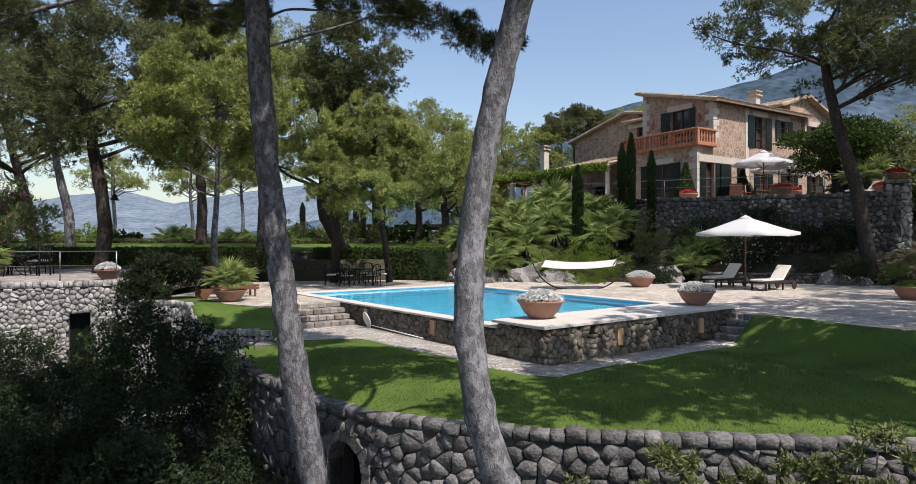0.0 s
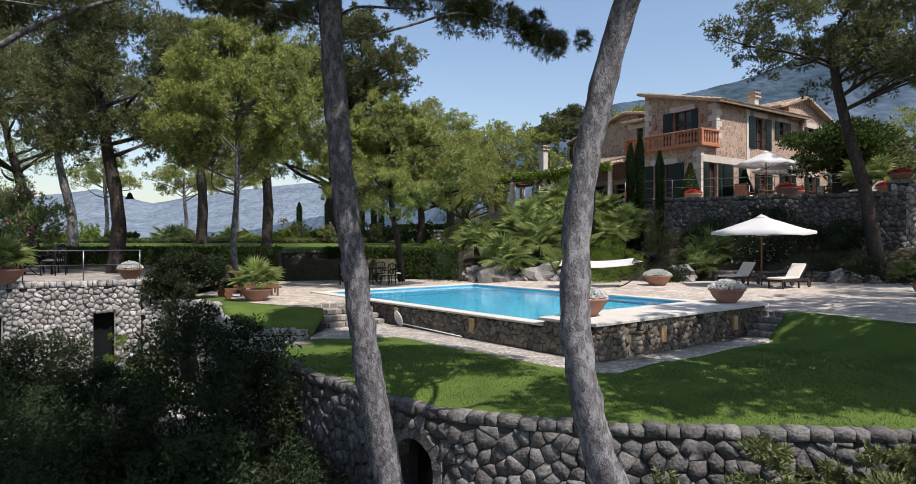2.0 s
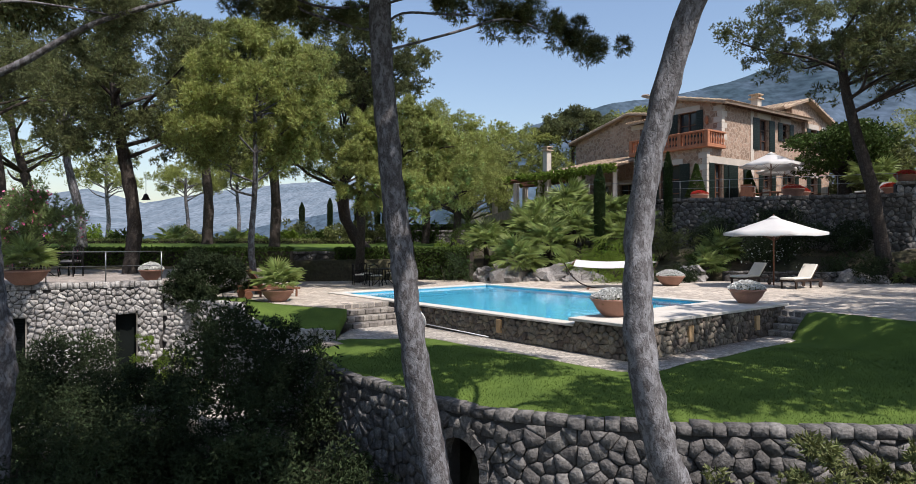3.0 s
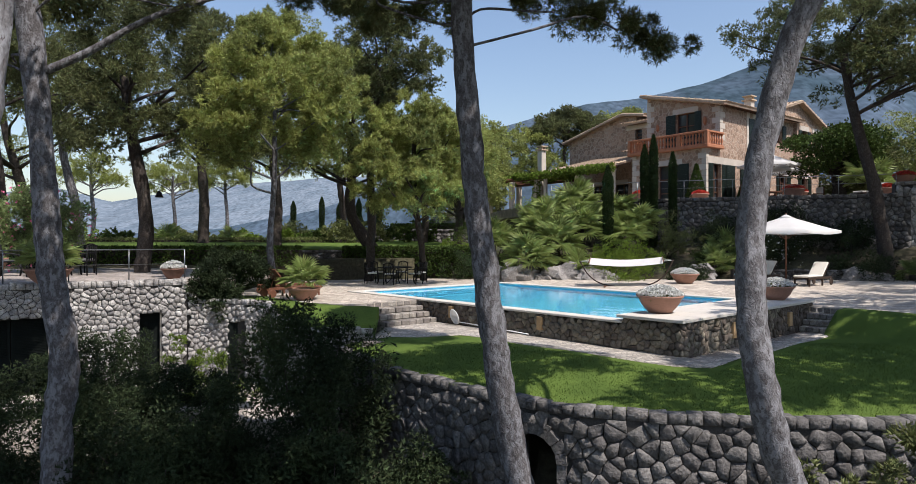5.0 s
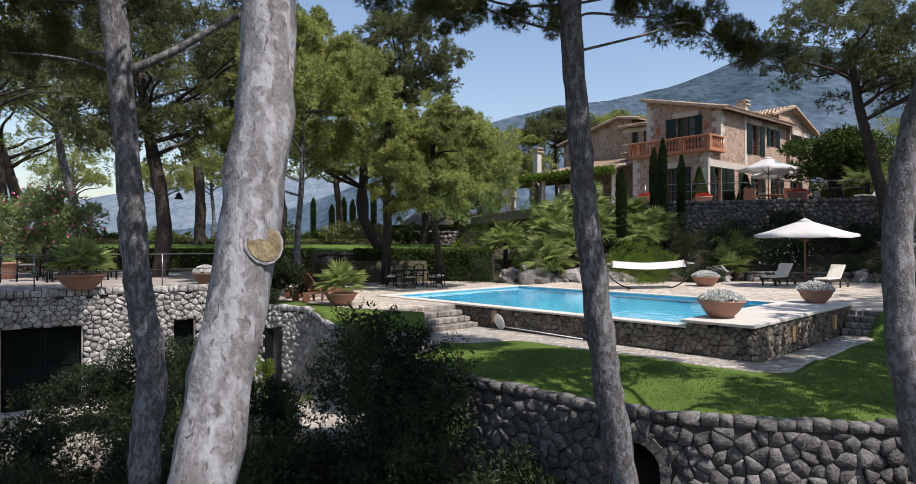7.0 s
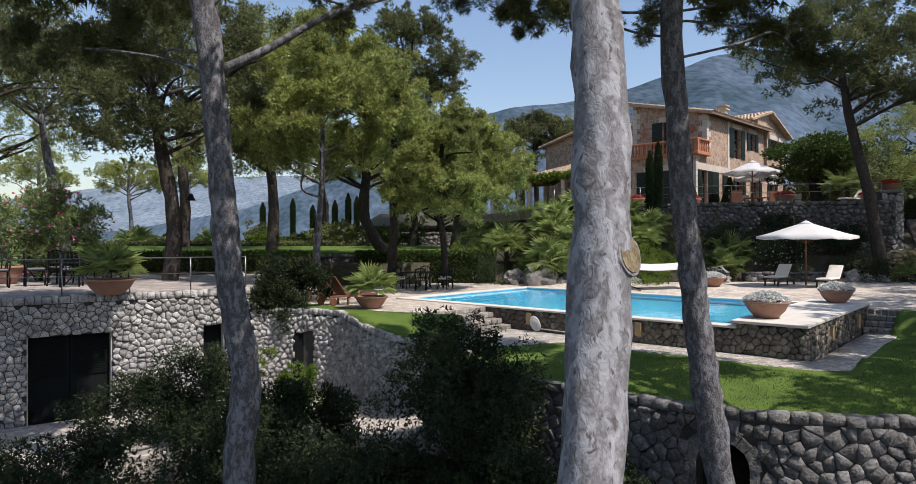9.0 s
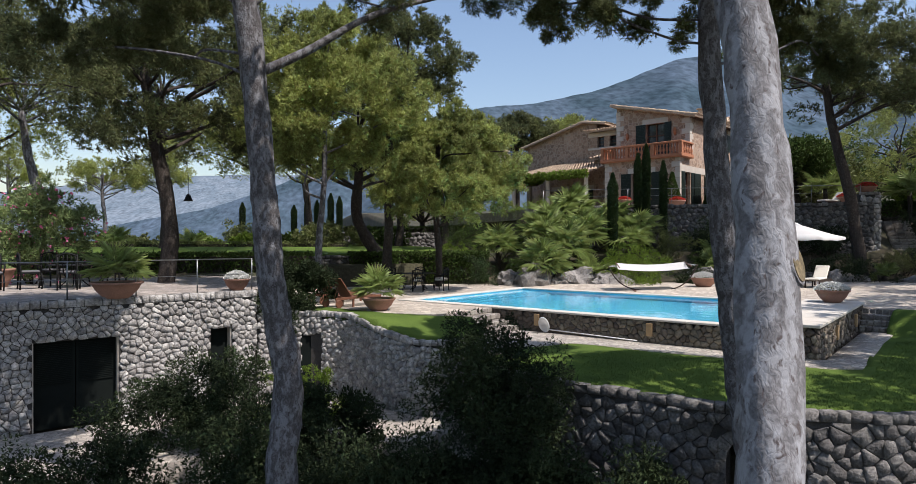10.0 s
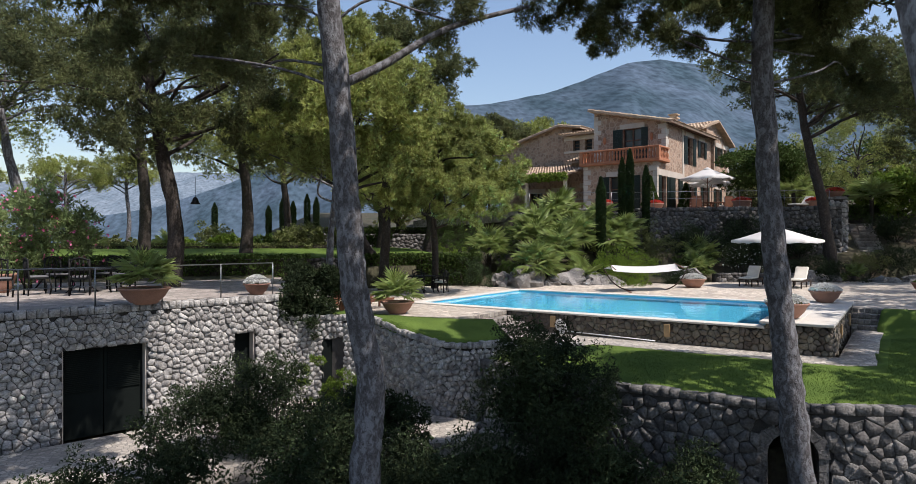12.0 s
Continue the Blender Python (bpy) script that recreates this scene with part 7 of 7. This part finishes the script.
def iron_table(x, y, z, r, label):
    t = thing("iron_table", label, "table", Matrix.Translation((x, y, z)))
    part("tabletop", lathe(bmesh.new(), [(r, 0.7), (r + 0.01, 0.715), (r, 0.73)], 28), M_IRON, t)
    for k in range(4):
        a = k * math.pi / 2 + 0.4
        part("leg", tube(bmesh.new(), smooth_line([(0.15 * math.cos(a), 0.15 * math.sin(a), 0.7), (0.3 * math.cos(a), 0.3 * math.sin(a), 0.45), (0.2 * math.cos(a), 0.2 * math.sin(a), 0.25), (0.45 * math.cos(a), 0.45 * math.sin(a), 0)], 3), [0.018] * 10, 6), M_IRON, t)


iron_table(-4.6, 29.0, DECK, 0.75, "round black iron table in the shade by the pool")
for k in range(6):
    a = k * math.pi / 3 + 0.3
    iron_chair(-4.6 + 1.15 * math.cos(a), 29.0 + 1.15 * math.sin(a), DECK, a - math.pi / 2)
iron_table(-16.8, 23.9, TERR_Z, 0.8, "round black iron table on the garage terrace")
for k in range(5):
    a = k * 2 * math.pi / 5 - 1.4
    iron_chair(-16.8 + 1.2 * math.cos(a), 23.9 + 1.2 * math.sin(a), TERR_Z, a - math.pi / 2, "black wrought iron chair with grey seat cushion", "terrace iron chairs", M_GREYPAD, 1.17)
iron_chair(-18.6, 22.6, TERR_Z, 0.5, "black wrought iron chair with grey seat cushion", "terrace iron chairs", M_GREYPAD, 1.17)


def garden_chair(x, y, z, turn):
    t = thing("garden_chair", "teak armchair with cream cushion on the house terrace", "chair", Matrix.Translation((x, y, z)) @ Matrix.Rotation(turn, 4, "Z"), "teak armchairs")
    part("seat", boxed(-0.3, -0.3, 0.36, 0.3, 0.3, 0.4), M_TEAK, t)
    part("cushion", boxed(-0.28, -0.28, 0.4, 0.28, 0.28, 0.5, bevel=0.03), M_CUSHION, t)
    part("back_cushion", boxed(-0.28, 0.24, 0.48, 0.28, 0.36, 1.05, bevel=0.03), M_CUSHION, t)
    part("backrest", boxed(-0.3, 0.36, 0.36, 0.3, 0.4, 1.05), M_TEAK, t)
    for sx in (-0.32, 0.28):
        part("armrest", boxed(sx, -0.3, 0.62, sx + 0.05, 0.38, 0.66), M_TEAK, t)
        for sy in (-0.3, 0.33):
            part("leg", boxed(sx, sy, 0, sx + 0.05, sy + 0.05, 0.64), M_TEAK, t)


for x, y, a in ((16.3, 36.4, 2.2), (19.0, 36.2, -2.2), (17.6, 35.2, 3.1), (18.2, 38.0, 0.2), (20.4, 36.6, -1.6), (15.4, 35.3, 2.6)):
    garden_chair(x, y, T_FLOOR, a)
tt = thing("garden_table", "square teak table under the parasol", "table", Matrix.Translation((17.5, 36.3, T_FLOOR)))
part("tabletop", boxed(-0.6, -0.6, 0.7, 0.6, 0.6, 0.74, bevel=0.01), M_TEAK, tt)
for sx in (-0.55, 0.48):
    for sy in (-0.55, 0.48):
        part("leg", boxed(sx, sy, 0, sx + 0.07, sy + 0.07, 0.7), M_TEAK, tt)

# hammock on its bowed stand
ham = thing("hammock", "striped white canvas hammock on a bowed wooden stand", "hammock")
HL, HR = Vector((3.4, 25.75, 1.62)), Vector((6.1, 24.75, 1.68))
d = (HR - HL)
across = Vector((-d.y, d.x, 0)).normalized()
bm = bmesh.new()
rows = []
for k in range(17):
    q = k / 16
    c = HL.lerp(HR, q) - Vector((0, 0, 0.10 * math.sin(math.pi * q)))
    rows.append([bm.verts.new(c + across * (0.5 * s) + Vector((0, 0, 0.09 * s * s - 0.02 + 0.12 * s))) for s in (-1, -0.6, -0.2, 0.2, 0.6, 1)])
for a, b in zip(rows, rows[1:]):
    for k in range(5):
        bm.faces.new((a[k], a[k + 1], b[k + 1], b[k])).smooth = True
part("bed", bm, M_CANVAS, ham)
for p, sgn in ((HL, -1), (HR, 1)):
    part("spreader", tube(bmesh.new(), [p - across * 0.65 + Vector((0, 0, 0.02)), p + across * 0.65 + Vector((0, 0, 0.2))], [0.022, 0.022], 6), M_TEAK, ham)
    tip = p + d.normalized() * (0.36 * sgn) + Vector((0, 0, 0.06))
    for s in (-0.6, -0.3, 0, 0.3, 0.6):
        part("cord", tube(bmesh.new(), [p + across * s + Vector((0, 0, 0.08 + 0.08 * s)), tip], [0.006, 0.006], 4), M_CANVAS, ham)
tl_, tr_ = HL - d.normalized() * 0.4 + Vector((0, 0, 0.08)), HR + d.normalized() * 0.4 + Vector((0, 0, 0.08))
arc = smooth_line([tl_, HL + Vector((0, 0, -0.55)), HL.lerp(HR, 0.25) + Vector((0, 0, -0.93)), HL.lerp(HR, 0.75) + Vector((0, 0, -0.95)), HR + Vector((0, 0, -0.6)), tr_], 5)
part("bow", tube(bmesh.new(), arc, [0.026] * len(arc), 6), M_DARKWOOD, ham)
for q in (0.22, 0.78):
    c = HL.lerp(HR, q)
    part("foot", boxed(-0.65, -0.04, DECK, 0.65, 0.04, DECK + 0.08, m=Matrix.Translation((c.x, c.y, 0)) @ Matrix.Rotation(math.atan2(across.y, across.x), 4, "Z")), M_TEAK, ham)

# pool net leaning at the wall
net = thing("pool_net", "white pool skimmer net lying on a long pole", "pool net")
p0, p1 = Vector((*pool(7.0, -0.2), 0.12)), Vector((*pool(4.3, -0.15), 0.05))
part("pole", tube(bmesh.new(), [p0, p1], [0.016, 0.016], 6), M_PLASTIC, net)
hd = (p0 - p1).normalized()
side = Vector((-hd.y, hd.x, 0))
c = p0 + hd * 0.2 + Vector((0, 0, 0.13))
upv = Vector((0, 0, 1)) * 0.85 + side * 0.3
ringp = [c + hd * (0.17 * math.cos(a)) + upv * (0.26 * math.sin(a)) for a in [2 * math.pi * k / 16 for k in range(17)]]
part("rim", tube(bmesh.new(), ringp, [0.018] * 17, 5, cap=False), M_PLASTIC, net)
bm = bmesh.new()
vs = [bm.verts.new(p) for p in ringp[:-1]]
cv = bm.verts.new(c + side * -0.1)
for k in range(16):
    bm.faces.new((vs[k], vs[(k + 1) % 16], cv))
part("mesh_bag", bm, M_CANVAS, net)

# railings
def railing(label, pts, z, h, wires, post_mat=M_STEEL, every=1.65):
    t = thing("railing", label, "railing")
    line = [Vector(p) for p in pts]
    for a, b in zip(line, line[1:]):
        n = max(1, round((b - a).length / every))
        for k in range(n + 1):
            p = a.lerp(b, k / n)
            part("post", tube(bmesh.new(), [(p.x, p.y, z), (p.x, p.y, z + h)], [0.018, 0.018], 6), post_mat, t)
        for w in wires:
            part("rail", tube(bmesh.new(), [(a.x, a.y, z + w), (b.x, b.y, z + w)], [0.016 if w == h else 0.008] * 2, 6), post_mat, t)


railing("thin steel railing along the garage terrace", [(-23.9, 14.65), (-11.15, 20.85)], TERR_Z, 0.95, (0.95, 0.5))
railing("thin wire railing along the house terrace", [(4.2, 36.3), (19.4, 28.95)], T_FLOOR + 0.1, 0.95, (0.95, 0.55), M_STEEL, 2.3)

# bell hanging from the terrace pine
bell = thing("hanging_bell", "small dark iron bell hanging from the terrace pine", "bell", Matrix.Translation((-13.6, 25.3, 4.2)))
part("cup", lathe(bmesh.new(), [(0.17, 0), (0.12, 0.08), (0.08, 0.2), (0.03, 0.25)], 12), M_IRON, bell)
part("chain", tube(bmesh.new(), [(0, 0, 0.25), (0, 0, 0.95)], [0.01, 0.01], 4), M_IRON, bell)

# grass blades on the lawns
n = 60000
q = RNG.random((n, 2))
bx, by = -6.2 + q[:, 0] * 15.5, 9.2 + q[:, 1] * 7.6
ed = np.interp(bx, EDGE_X, EDGE_Y) + 0.12
away = np.maximum(np.abs((bx - PC.x) * PA.x + (by - PC.y) * PA.y - 3.6) - 4.7, np.abs((bx - PC.x) * PB.x + (by - PC.y) * PB.y - 2.6) - 3.9)
keep = (by > ed) & (away > 0.05) & (by < 16.3 - 0.25 * np.abs(bx - 1))
bx, by = bx[keep], by[keep]
bz = np.array([lawn_z(a, b) for a, b in zip(bx, by)])
v, f = sprays(np.stack([bx, by, bz - 0.005], axis=1), np.tile([[0, 0, 1.0]], (len(bx), 1)), 1, 0.045, 0.014, 0.5)
tagged(soup("grass", v, f, M_LAWN), "short mown grass blades on the lawn", "grass", kind="stuff")
